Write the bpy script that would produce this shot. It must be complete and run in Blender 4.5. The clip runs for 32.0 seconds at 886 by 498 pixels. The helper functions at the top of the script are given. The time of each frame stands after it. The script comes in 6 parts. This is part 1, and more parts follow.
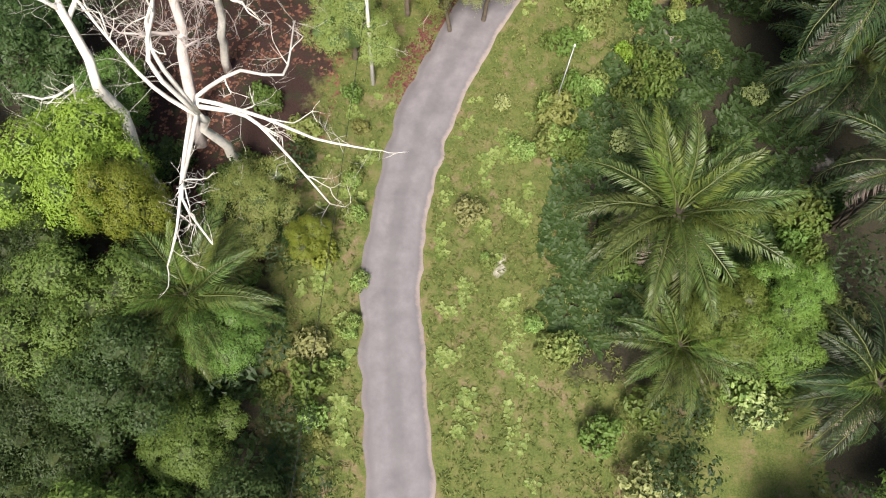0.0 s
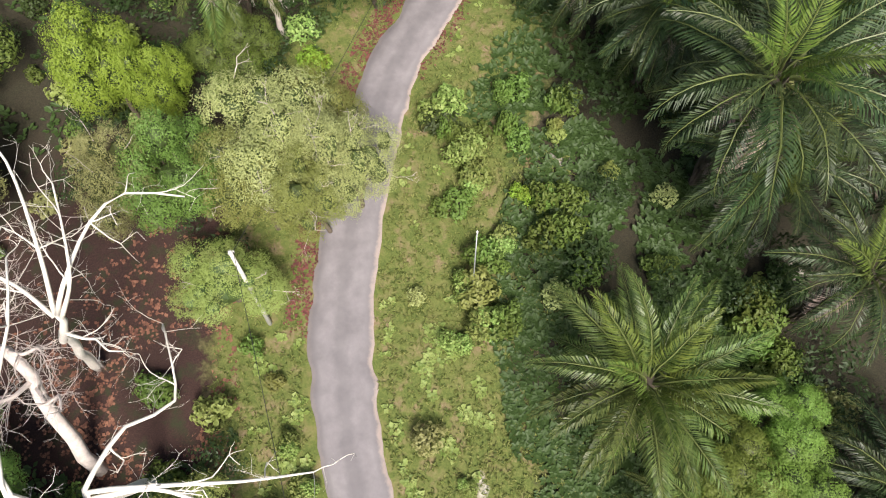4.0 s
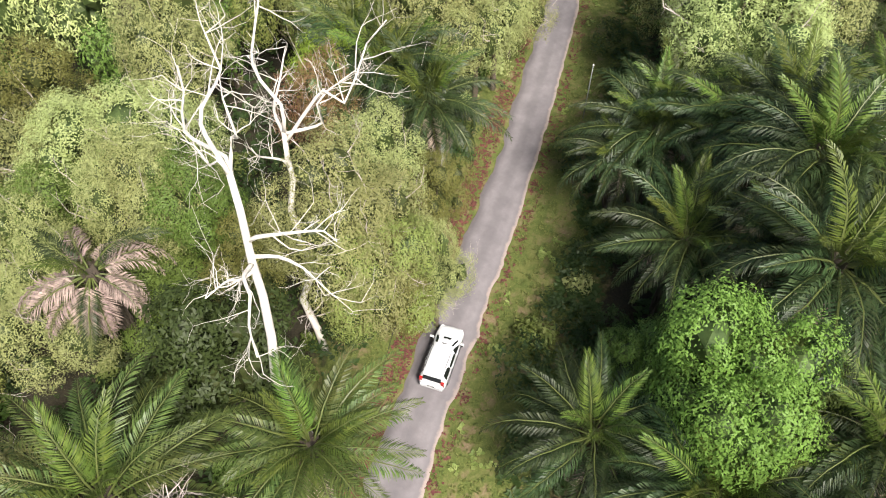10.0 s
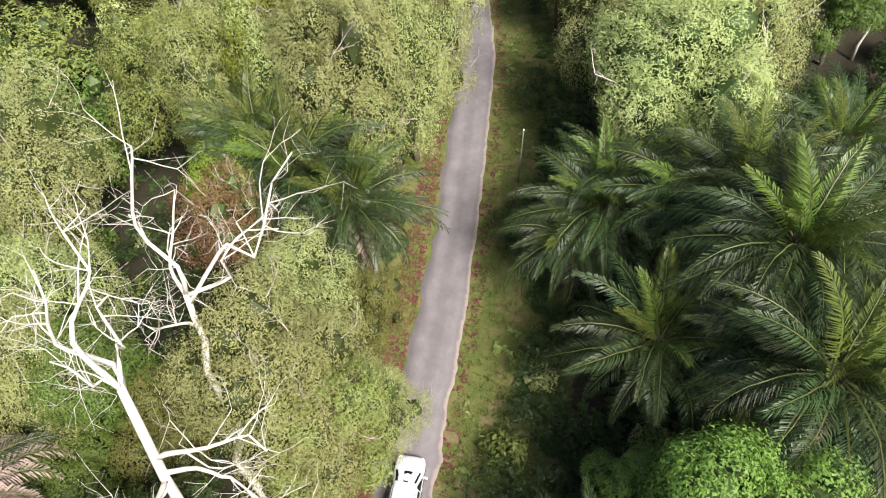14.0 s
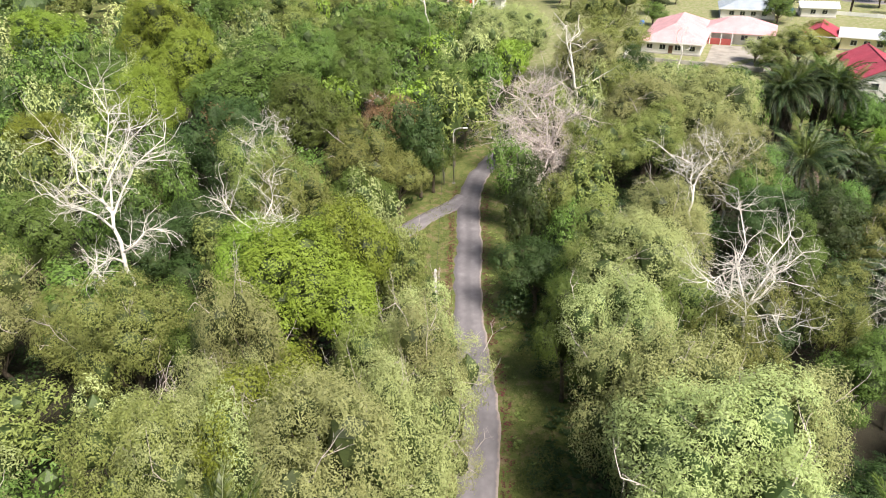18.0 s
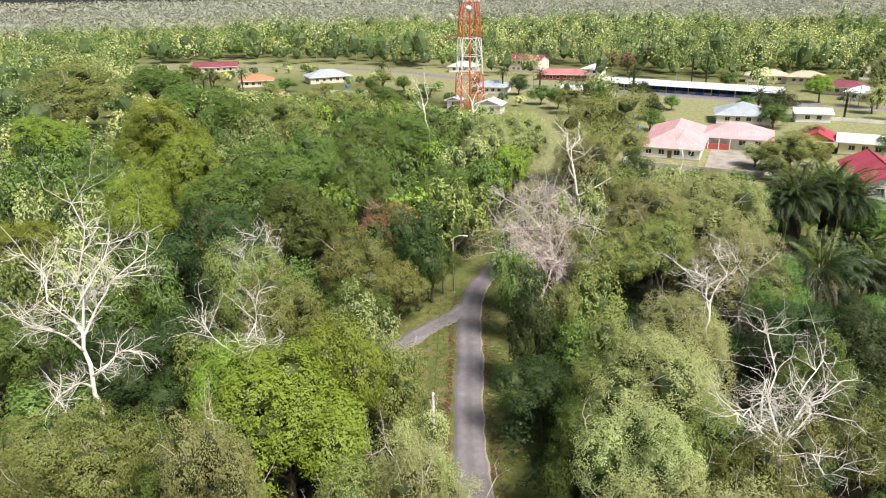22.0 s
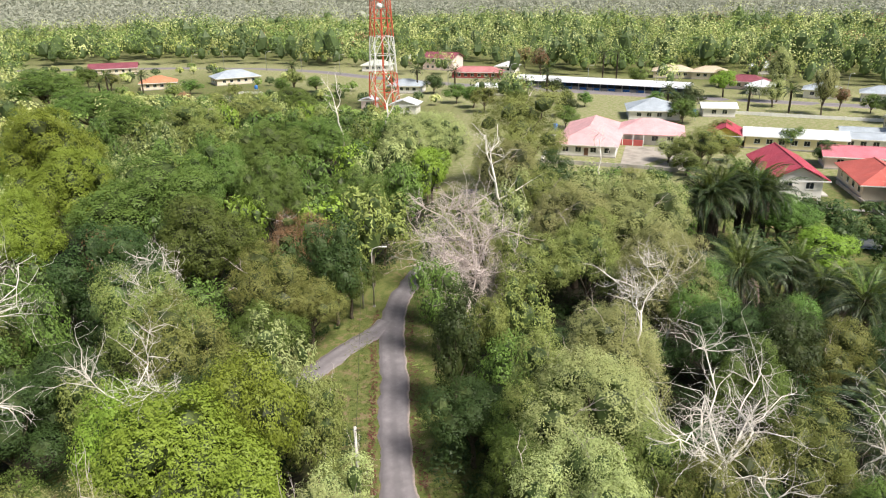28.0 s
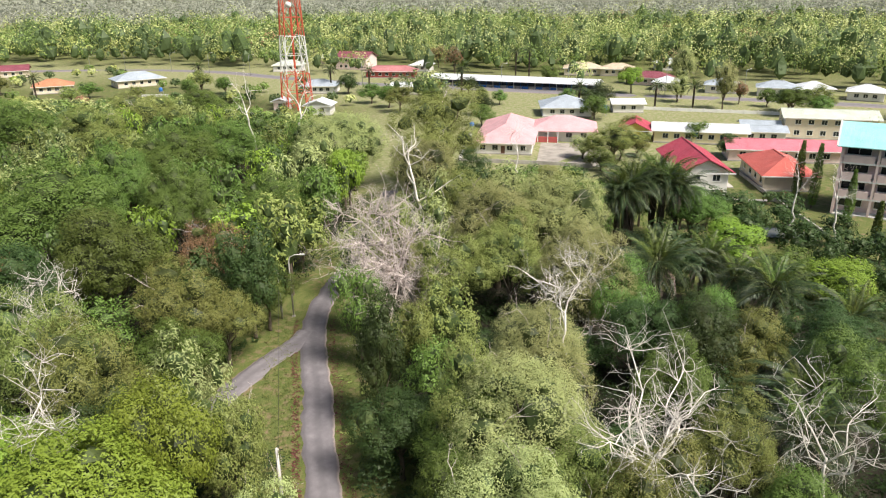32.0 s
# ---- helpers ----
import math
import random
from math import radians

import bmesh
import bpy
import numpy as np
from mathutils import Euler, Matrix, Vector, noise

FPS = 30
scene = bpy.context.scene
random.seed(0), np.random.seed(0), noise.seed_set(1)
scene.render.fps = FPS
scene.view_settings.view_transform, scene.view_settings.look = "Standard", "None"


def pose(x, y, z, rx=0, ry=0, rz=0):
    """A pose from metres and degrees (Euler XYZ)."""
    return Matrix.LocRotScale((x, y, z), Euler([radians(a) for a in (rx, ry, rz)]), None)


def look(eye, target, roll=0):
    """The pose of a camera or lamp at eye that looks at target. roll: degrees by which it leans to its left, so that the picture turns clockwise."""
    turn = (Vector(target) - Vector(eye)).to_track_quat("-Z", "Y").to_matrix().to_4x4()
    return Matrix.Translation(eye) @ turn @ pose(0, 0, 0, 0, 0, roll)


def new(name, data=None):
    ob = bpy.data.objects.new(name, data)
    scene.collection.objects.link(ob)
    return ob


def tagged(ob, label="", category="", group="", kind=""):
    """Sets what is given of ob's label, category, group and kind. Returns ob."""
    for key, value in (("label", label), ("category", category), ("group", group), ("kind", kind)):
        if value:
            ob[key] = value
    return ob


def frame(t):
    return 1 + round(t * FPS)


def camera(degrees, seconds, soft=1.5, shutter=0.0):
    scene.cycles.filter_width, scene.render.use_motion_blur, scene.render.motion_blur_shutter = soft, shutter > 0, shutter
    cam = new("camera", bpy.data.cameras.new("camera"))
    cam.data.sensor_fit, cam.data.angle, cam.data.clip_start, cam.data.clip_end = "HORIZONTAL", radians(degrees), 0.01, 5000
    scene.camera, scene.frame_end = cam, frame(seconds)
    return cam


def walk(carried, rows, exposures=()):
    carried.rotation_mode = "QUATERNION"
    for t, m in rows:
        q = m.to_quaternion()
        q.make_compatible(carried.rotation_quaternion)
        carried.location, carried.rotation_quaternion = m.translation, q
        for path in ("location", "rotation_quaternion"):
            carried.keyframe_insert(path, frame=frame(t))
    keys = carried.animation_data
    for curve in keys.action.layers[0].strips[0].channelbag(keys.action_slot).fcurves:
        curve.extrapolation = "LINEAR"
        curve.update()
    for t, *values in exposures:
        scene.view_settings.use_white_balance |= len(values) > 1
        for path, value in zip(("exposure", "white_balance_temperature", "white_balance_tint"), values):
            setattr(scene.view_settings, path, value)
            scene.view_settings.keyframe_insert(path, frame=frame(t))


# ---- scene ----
cam = camera(64.7, 32.0, soft=1.1)
PATH = [
    (0, (-0.014, -0.009, 39.951), (-0.0389, 0.7077, 37.9774), -2.00),
    (0.5, (0.040, 1.582, 39.942), (0.0158, 2.2943, 37.9669), -2.00),
    (1, (0.109, 3.299, 39.938), (0.0840, 4.0110, 37.9617), -2.00),
    (1.5, (0.167, 4.926, 39.966), (0.1449, 5.6322, 37.9890), -1.90),
    (2, (0.246, 6.613, 39.981), (0.2510, 7.3164, 38.0016), -1.70),
    (2.5, (0.340, 8.354, 39.963), (0.3980, 9.0479, 37.9817), -1.10),
    (3, (0.461, 10.126, 39.988), (0.5838, 10.8045, 38.0037), -0.50),
    (3.5, (0.633, 11.921, 39.992), (0.8201, 12.5769, 38.0058), -0.30),
    (5.5, (1.984, 18.897, 39.792), (2.3415, 19.5657, 37.8336), -1.00),
    (6, (2.480, 20.460, 39.803), (2.8361, 21.1292, 37.8441), -1.10),
    (6.5, (3.046, 22.010, 39.805), (3.4062, 22.6873, 37.8504), -1.20),
    (7, (3.654, 23.555, 39.848), (4.0835, 24.3558, 37.9543), -1.20),
    (7.5, (4.365, 25.095, 39.881), (4.8762, 26.0442, 38.0783), -1.10),
    (8, (4.974, 26.451, 39.819), (5.5534, 27.5205, 38.1076), -1.10),
    (8.5, (5.635, 27.771, 39.794), (6.2275, 28.8561, 38.0961), -1.10),
    (9, (6.284, 29.047, 39.783), (6.8901, 30.1224, 38.0846), -1.10),
    (9.5, (6.939, 30.215, 39.702), (7.5590, 31.2827, 38.0027), -1.20),
    (10, (7.578, 31.332, 39.639), (8.2089, 32.3925, 37.9386), -1.30),
    (10.5, (8.197, 32.398, 39.611), (8.8410, 33.4488, 37.9113), -1.20),
    (11, (8.816, 33.369, 39.589), (9.4721, 34.4127, 37.8893), -1.40),
    (11.5, (9.422, 34.262, 39.604), (10.0968, 35.2926, 37.9039), -1.60),
    (12, (10.002, 35.125, 39.596), (10.7058, 36.1358, 37.8945), -1.60),
    (12.5, (10.555, 35.956, 39.588), (11.2854, 36.9453, 37.8851), -1.70),
    (13, (11.065, 36.746, 39.548), (11.8240, 37.7107, 37.8452), -1.60),
    (13.5, (11.550, 37.494, 39.529), (12.3333, 38.4384, 37.8252), -1.60),
    (15.5, (13.529, 40.353, 39.606), (14.3682, 41.3438, 37.9565), -0.60),
    (16, (14.001, 40.969, 39.621), (14.9331, 42.0651, 38.0909), -0.50),
    (16.5, (14.445, 41.512, 39.616), (15.4560, 42.6888, 38.2011), -0.90),
    (17, (14.989, 42.035, 39.609), (16.0766, 43.2989, 38.3334), -1.00),
    (17.5, (15.470, 42.547, 39.587), (16.6173, 43.8795, 38.4384), -1.00),
    (18, (15.986, 43.080, 39.570), (17.1938, 44.4801, 38.5759), -1.00),
    (18.5, (16.416, 43.552, 39.541), (17.6715, 45.0030, 38.6883), -1.00),
    (19, (16.867, 44.031, 39.465), (18.1556, 45.5164, 38.7313), -0.90),
    (19.5, (17.274, 44.460, 39.400), (18.5640, 45.9491, 38.6746), -1.00),
    (20, (17.721, 44.919, 39.375), (19.0113, 46.4079, 38.6484), -1.00),
    (20.5, (18.113, 45.331, 39.342), (19.4030, 46.8195, 38.6159), -1.00),
    (21, (18.499, 45.737, 39.317), (19.7883, 47.2269, 38.5896), -1.00),
    (21.5, (18.841, 46.100, 39.310), (20.1306, 47.5892, 38.5823), -1.00),
    (22, (19.216, 46.472, 39.317), (20.5054, 47.9619, 38.5885), -1.00),
    (22.5, (19.498, 46.794, 39.306), (20.7869, 48.2832, 38.5770), -1.00),
    (23, (19.838, 47.146, 39.329), (21.1260, 48.6350, 38.5991), -1.00),
    (23.5, (20.147, 47.447, 39.345), (21.4357, 48.9363, 38.6148), -1.00),
    (24, (20.488, 47.746, 39.366), (21.7770, 49.2335, 38.6358), -1.00),
    (24.5, (20.776, 48.030, 39.377), (22.0836, 49.5033, 38.6463), -1.00),
    (25, (21.098, 48.286, 39.374), (22.4270, 49.7385, 38.6431), -1.00),
    (25.5, (21.378, 48.550, 39.354), (22.7283, 49.9811, 38.6211), -1.00),
    (27.5, (22.497, 49.557, 39.286), (23.9295, 50.9040, 38.5487), -1.00),
    (28, (22.776, 49.851, 39.295), (24.2298, 51.1728, 38.5570), -0.90),
    (28.5, (23.030, 50.103, 39.337), (24.5018, 51.4049, 38.5980), -0.90),
    (29, (23.321, 50.376, 39.332), (24.8147, 51.6537, 38.5907), -0.90),
    (29.5, (23.604, 50.604, 39.316), (25.1150, 51.8595, 38.5749), -0.80),
    (30, (23.930, 50.844, 39.303), (25.4604, 52.0758, 38.5602), -0.80),
    (30.5, (24.152, 50.991, 39.297), (25.6998, 52.2008, 38.5539), -0.80),
    (31, (24.254, 51.024, 39.289), (25.8195, 52.2092, 38.5445), -0.80),
    (31.5, (24.274, 50.993, 39.270), (25.8563, 52.1556, 38.5266), -0.80),
    (32, (24.234, 50.969, 39.246), (25.8342, 52.1063, 38.5014), -0.70),
]
walk(cam, [(t, look(eye, target, roll)) for t, eye, target, roll in PATH],
     [(0, 0.76), (6, 0.93), (9, 0.95), (13, 0.89), (16, 0.97), (17, 0.95), (20, 0.77), (25, 0.68), (32, 0.66)])

# ---- sky and sun: bright hazy overcast with a soft high sun ----
SUN_ELEV, SUN_AZ = 54.0, 184.0          # degrees; azimuth clockwise from +y
world = bpy.data.worlds.new("sky")
scene.world = world
world.use_nodes = True
wt = world.node_tree
sky = wt.nodes.new("ShaderNodeTexSky")
sky.sky_type, sky.sun_disc = "NISHITA", False
sky.sun_elevation, sky.sun_rotation = radians(SUN_ELEV), radians(SUN_AZ)
sky.dust_density, sky.air_density = 3.0, 1.0
wt.nodes["Background"].inputs[1].default_value = 0.066
wt.links.new(sky.outputs[0], wt.nodes["Background"].inputs[0])
sun_data = bpy.data.lights.new("sun", "SUN")
sun_data.energy, sun_data.angle, sun_data.color = 4.3, radians(18), (1.0, 0.94, 0.86)
sun = new("sun", sun_data)
sx, sy = math.sin(radians(SUN_AZ)) * math.cos(radians(SUN_ELEV)), math.cos(radians(SUN_AZ)) * math.cos(radians(SUN_ELEV))
sun.matrix_world = look((sx * 300, sy * 300, math.sin(radians(SUN_ELEV)) * 300), (0, 0, 0))

# ---- materials ----
def nodes_of(name):
    m = bpy.data.materials.new(name)
    m.use_nodes = True
    t = m.node_tree
    return m, t, t.nodes["Principled BSDF"]


def ramp(t, fac, stops):
    r = t.nodes.new("ShaderNodeValToRGB")
    e = r.color_ramp.elements
    while len(e) < len(stops):
        e.new(0.5)
    for el, (pos, col) in zip(e, stops):
        el.position, el.color = pos, (*col, 1)
    t.links.new(fac, r.inputs[0])
    return r.outputs[0]


def noise_tex(t, scale, detail=4, rough=0.6, vec=None):
    n = t.nodes.new("ShaderNodeTexNoise")
    n.inputs["Scale"].default_value, n.inputs["Detail"].default_value, n.inputs["Roughness"].default_value = scale, detail, rough
    if vec is None:
        vec = t.nodes.new("ShaderNodeTexCoord").outputs["Object"]
    t.links.new(vec, n.inputs["Vector"])
    return n.outputs["Fac"]


def mix(t, fac, a, b, kind="MIX"):
    m = t.nodes.new("ShaderNodeMix")
    m.data_type, m.blend_type = "RGBA", kind
    for key, v in ((0, fac), (6, a), (7, b)):
        if isinstance(v, (int, float)):
            m.inputs[key].default_value = v
        elif isinstance(v, tuple):
            m.inputs[key].default_value = (*v, 1)
        else:
            t.links.new(v, m.inputs[key])
    return m.outputs[2]


def math_node(t, op, a, b=0.0):
    m = t.nodes.new("ShaderNodeMath")
    m.operation = op
    for i, v in enumerate((a, b)):
        if isinstance(v, (int, float)):
            m.inputs[i].default_value = v
        else:
            t.links.new(v, m.inputs[i])
    return m.outputs[0]


def bump(t, bsdf, height, strength, dist=0.02):
    b = t.nodes.new("ShaderNodeBump")
    b.inputs["Strength"].default_value, b.inputs["Distance"].default_value = strength, dist
    t.links.new(height, b.inputs["Height"])
    t.links.new(b.outputs[0], bsdf.inputs["Normal"])


def leaf_mat(name, dark, mid, light, odd=None, rough=0.55, glow=0.3, patch=0.6, even=0.0, grain=7.0):
    """Leaves: each one's own shade, patches over the crown, a little light let through."""
    grey = lambda c: 0.3 * c[0] + 0.6 * c[1] + 0.1 * c[2]
    dark, mid, light = [tuple(0.95 * k * f + 0.05 * grey(c) for k, f in zip(c, (1.34, 1.07, 1.24))) for c in (dark, mid, light)]
    if even:                                        # crowns further off, where single leaves melt together
        dark, light = [tuple(even * m_ + (1 - even) * k for m_, k in zip(mid, c)) for c in (dark, light)]
    m, t, b = nodes_of(name)
    geo = t.nodes.new("ShaderNodeNewGeometry")
    inf = t.nodes.new("ShaderNodeObjectInfo")
    col = ramp(t, geo.outputs["Random Per Island"], [(0.0, dark), (0.5, mid), (1.0, light)])
    pn = noise_tex(t, patch, 3, 0.6, geo.outputs["Position"])
    col = mix(t, math_node(t, "MULTIPLY", math_node(t, "SUBTRACT", pn, 0.35), 1.2), col, light, "MIX") if odd is None else \
        mix(t, ramp(t, pn, [(0.5, (0, 0, 0)), (0.68, (0.85,) * 3)]), col, odd)
    gr = noise_tex(t, grain, 2, 0.6, geo.outputs["Position"])      # leaflets within each spray
    col = mix(t, ramp(t, gr, [(0.34, (0.35,) * 3), (0.48, (0.0,) * 3)]), col, tuple(c * 0.6 for c in dark))
    col = mix(t, ramp(t, gr, [(0.56, (0.0,) * 3), (0.72, (0.3,) * 3)]), col, light)
    hs = t.nodes.new("ShaderNodeHueSaturation")
    t.links.new(math_node(t, "ADD", 0.472, math_node(t, "MULTIPLY", inf.outputs["Random"], 0.05)), hs.inputs["Hue"])
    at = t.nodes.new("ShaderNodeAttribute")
    at.attribute_name = "tone"                      # each joined tree's own tone; scrub darker for shade, far woods paler for haze
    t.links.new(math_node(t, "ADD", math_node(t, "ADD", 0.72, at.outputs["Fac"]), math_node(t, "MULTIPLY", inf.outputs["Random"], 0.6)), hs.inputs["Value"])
    t.links.new(col, hs.inputs["Color"])
    col = hs.outputs[0]
    t.links.new(col, b.inputs["Base Color"])
    b.inputs["Roughness"].default_value = rough
    b.inputs["Specular IOR Level"].default_value = 0.35
    tr = t.nodes.new("ShaderNodeBsdfTranslucent")
    t.links.new(col, tr.inputs[0])
    ms = t.nodes.new("ShaderNodeMixShader")
    ms.inputs[0].default_value = glow
    t.links.new(b.outputs[0], ms.inputs[1])
    t.links.new(tr.outputs[0], ms.inputs[2])
    t.links.new(ms.outputs[0], t.nodes["Material Output"].inputs[0])
    return m


def plain(name, col, rough=0.7, metal=0.0, var=0.25, scale=3.0, bumps=0.15, fine=40.0, stain=None):
    """Paint, wood, metal and the like: two scales of variation and fine relief."""
    m, t, b = nodes_of(name)
    big, small = noise_tex(t, scale, 4), noise_tex(t, fine, 3)
    dark = tuple(c * (1 - var) for c in col)
    lite = tuple(min(1, c * (1 + var * 0.5)) for c in col)
    c = ramp(t, big, [(0.3, dark), (0.55, col), (0.75, lite)])
    c = mix(t, math_node(t, "MULTIPLY", small, var), c, stain or tuple(k * 0.5 for k in col))
    t.links.new(c, b.inputs["Base Color"])
    b.inputs["Roughness"].default_value, b.inputs["Metallic"].default_value = rough, metal
    bump(t, b, small, bumps)
    return m


SHADES = {
    "bright": ((0.105, 0.20, 0.017), (0.175, 0.305, 0.026), (0.265, 0.40, 0.043)),
    "fresh": ((0.065, 0.14, 0.020), (0.13, 0.25, 0.034), (0.21, 0.35, 0.058)),
    "mid": ((0.05, 0.11, 0.018), (0.10, 0.195, 0.03), (0.18, 0.29, 0.048)),
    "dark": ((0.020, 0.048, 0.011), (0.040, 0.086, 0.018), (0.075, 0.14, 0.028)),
    "grey": ((0.18, 0.26, 0.078), (0.295, 0.405, 0.132), (0.40, 0.515, 0.195)),
    "olive": ((0.11, 0.165, 0.034), (0.185, 0.265, 0.056), (0.28, 0.37, 0.09)),
    "brown": ((0.13, 0.09, 0.04), (0.21, 0.15, 0.065), (0.26, 0.22, 0.09)),
}
ODD = {"olive": (0.225, 0.235, 0.075)}
M_LEAF = {k: leaf_mat("leaf_" + k, *c, odd=ODD.get(k), glow=0.38 if k == "grey" else 0.32, even=0.9) for k, c in SHADES.items()}
M_SOFT = {k: leaf_mat("leaf_soft_" + k, *c, odd=ODD.get(k), patch=0.35, even=0.9, glow=0.32, grain=4.5) for k, c in SHADES.items()}
# far leaves: some haze is put into the colour, paler and greyer
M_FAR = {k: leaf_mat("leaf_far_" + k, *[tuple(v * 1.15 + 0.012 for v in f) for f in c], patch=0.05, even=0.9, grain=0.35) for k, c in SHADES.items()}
# woods beyond 700 m: bluish haze painted into the leaf colour
M_HAZE = leaf_mat("leaf_haze", (0.16, 0.215, 0.135), (0.19, 0.25, 0.165), (0.225, 0.285, 0.195), patch=0.01, even=0.7, grain=0.02)
# crown cores: shade between the leaves put into a darker green
M_CORE_SHADE = leaf_mat("core_shade", (0.03, 0.055, 0.013), (0.042, 0.078, 0.018), (0.06, 0.10, 0.024), glow=0.05)
M_PALM = leaf_mat("palm_green", (0.010, 0.027, 0.008), (0.023, 0.054, 0.014), (0.050, 0.092, 0.026), rough=0.46, glow=0.15)
M_PALM_Y = leaf_mat("palm_young", (0.045, 0.10, 0.016), (0.08, 0.155, 0.022), (0.125, 0.205, 0.03), rough=0.42, glow=0.3)
# sunlit copy of the palm green: the stronger light is in its colour
M_PALM_SUNLIT = leaf_mat("palm_sunlit", (0.030, 0.066, 0.013), (0.060, 0.118, 0.022), (0.11, 0.175, 0.038), rough=0.42, glow=0.25)
M_PALM_D = leaf_mat("palm_dead", (0.16, 0.155, 0.11), (0.25, 0.24, 0.17), (0.36, 0.34, 0.25), rough=0.8, glow=0.1)
M_RACHIS = plain("palm_rib", (0.12, 0.145, 0.04), 0.5)
M_PTRUNK = plain("palm_trunk", (0.09, 0.07, 0.05), 0.95, var=0.5, scale=4, bumps=0.9, fine=12)
M_BARK = plain("bark", (0.16, 0.125, 0.09), 0.95, var=0.45, scale=2, bumps=0.8, fine=18)
M_DEAD = plain("dead_wood", (0.80, 0.75, 0.68), 0.85, var=0.3, scale=1.2, bumps=0.5, fine=14, stain=(0.42, 0.36, 0.30))
M_TWIG = plain("grey_twig", (0.66, 0.57, 0.53), 0.9, var=0.3)
M_LITTER = leaf_mat("litter", (0.045, 0.018, 0.013), (0.085, 0.035, 0.025), (0.15, 0.07, 0.045), rough=0.8, glow=0.05)
M_GRASS = leaf_mat("grass", (0.045, 0.082, 0.014), (0.095, 0.15, 0.024), (0.16, 0.20, 0.05), rough=0.7, glow=0.25)
M_WEED = leaf_mat("weed", (0.085, 0.18, 0.026), (0.16, 0.29, 0.05), (0.25, 0.39, 0.10), rough=0.6, glow=0.3)


def ground_mat():
    m, t, b = nodes_of("ground_soil")
    pos = t.nodes.new("ShaderNodeNewGeometry").outputs["Position"]

    def attr(n):
        a = t.nodes.new("ShaderNodeAttribute")
        a.attribute_name = n
        return a.outputs["Fac"]
    fine, med, big = noise_tex(t, 9, 5, 0.7, pos), noise_tex(t, 0.9, 5, 0.65, pos), noise_tex(t, 0.16, 4, 0.6, pos)
    grass = ramp(t, fine, [(0.25, (0.036, 0.054, 0.010)), (0.5, (0.086, 0.112, 0.022)), (0.75, (0.165, 0.180, 0.048))])
    grass = mix(t, ramp(t, med, [(0.42, (0, 0, 0)), (0.62, (0.8,) * 3)]), grass, (0.150, 0.155, 0.044))
    dirt = ramp(t, fine, [(0.25, (0.12, 0.075, 0.045)), (0.55, (0.22, 0.15, 0.095)), (0.8, (0.34, 0.28, 0.21))])
    g2 = mix(t, ramp(t, med, [(0.50, (0, 0, 0)), (0.64, (0.85,) * 3)]), grass, dirt)
    grass = mix(t, ramp(t, big, [(0.40, (0, 0, 0)), (0.55, (0.95,) * 3)]), grass, g2)
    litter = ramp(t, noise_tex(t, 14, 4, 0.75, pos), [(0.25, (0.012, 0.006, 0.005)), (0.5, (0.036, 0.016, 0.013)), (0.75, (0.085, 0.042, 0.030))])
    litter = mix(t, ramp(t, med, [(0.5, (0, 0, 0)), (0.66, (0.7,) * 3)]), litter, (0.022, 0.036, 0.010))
    away = t.nodes.new("ShaderNodeVectorMath")                     # red leaf litter in the glade, elsewhere dark floor with forest shade in its colour
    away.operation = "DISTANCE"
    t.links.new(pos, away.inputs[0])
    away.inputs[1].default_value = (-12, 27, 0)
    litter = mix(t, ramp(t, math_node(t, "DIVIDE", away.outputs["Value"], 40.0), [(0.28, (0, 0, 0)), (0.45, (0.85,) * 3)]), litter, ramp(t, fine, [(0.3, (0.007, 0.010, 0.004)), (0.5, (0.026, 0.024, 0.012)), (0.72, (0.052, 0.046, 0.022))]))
    lawn = mix(t, ramp(t, med, [(0.4, (0, 0, 0)), (0.62, (1,) * 3)]), ramp(t, fine, [(0.3, (0.12, 0.155, 0.035)), (0.7, (0.21, 0.235, 0.075))]), (0.30, 0.27, 0.16))
    grass = mix(t, attr("lawn"), grass, lawn)
    sand = ramp(t, med, [(0.3, (0.30, 0.27, 0.22)), (0.7, (0.50, 0.46, 0.40))])
    open_far = ramp(t, math_node(t, "DIVIDE", away.outputs["Value"], 420.0), [(0.42, (0, 0, 0)), (0.56, (0.8,) * 3)])
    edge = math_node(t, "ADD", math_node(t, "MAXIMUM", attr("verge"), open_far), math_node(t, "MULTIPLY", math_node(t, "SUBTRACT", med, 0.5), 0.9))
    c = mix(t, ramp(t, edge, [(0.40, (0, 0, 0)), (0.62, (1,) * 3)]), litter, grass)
    s = math_node(t, "ADD", attr("sand"), math_node(t, "MULTIPLY", math_node(t, "SUBTRACT", med, 0.5), 1.2))
    c = mix(t, ramp(t, s, [(0.55, (0, 0, 0)), (0.8, (1,) * 3)]), c, sand)
    t.links.new(c, b.inputs["Base Color"])
    b.inputs["Roughness"].default_value = 0.95
    bump(t, b, fine, 0.7, 0.06)
    return m


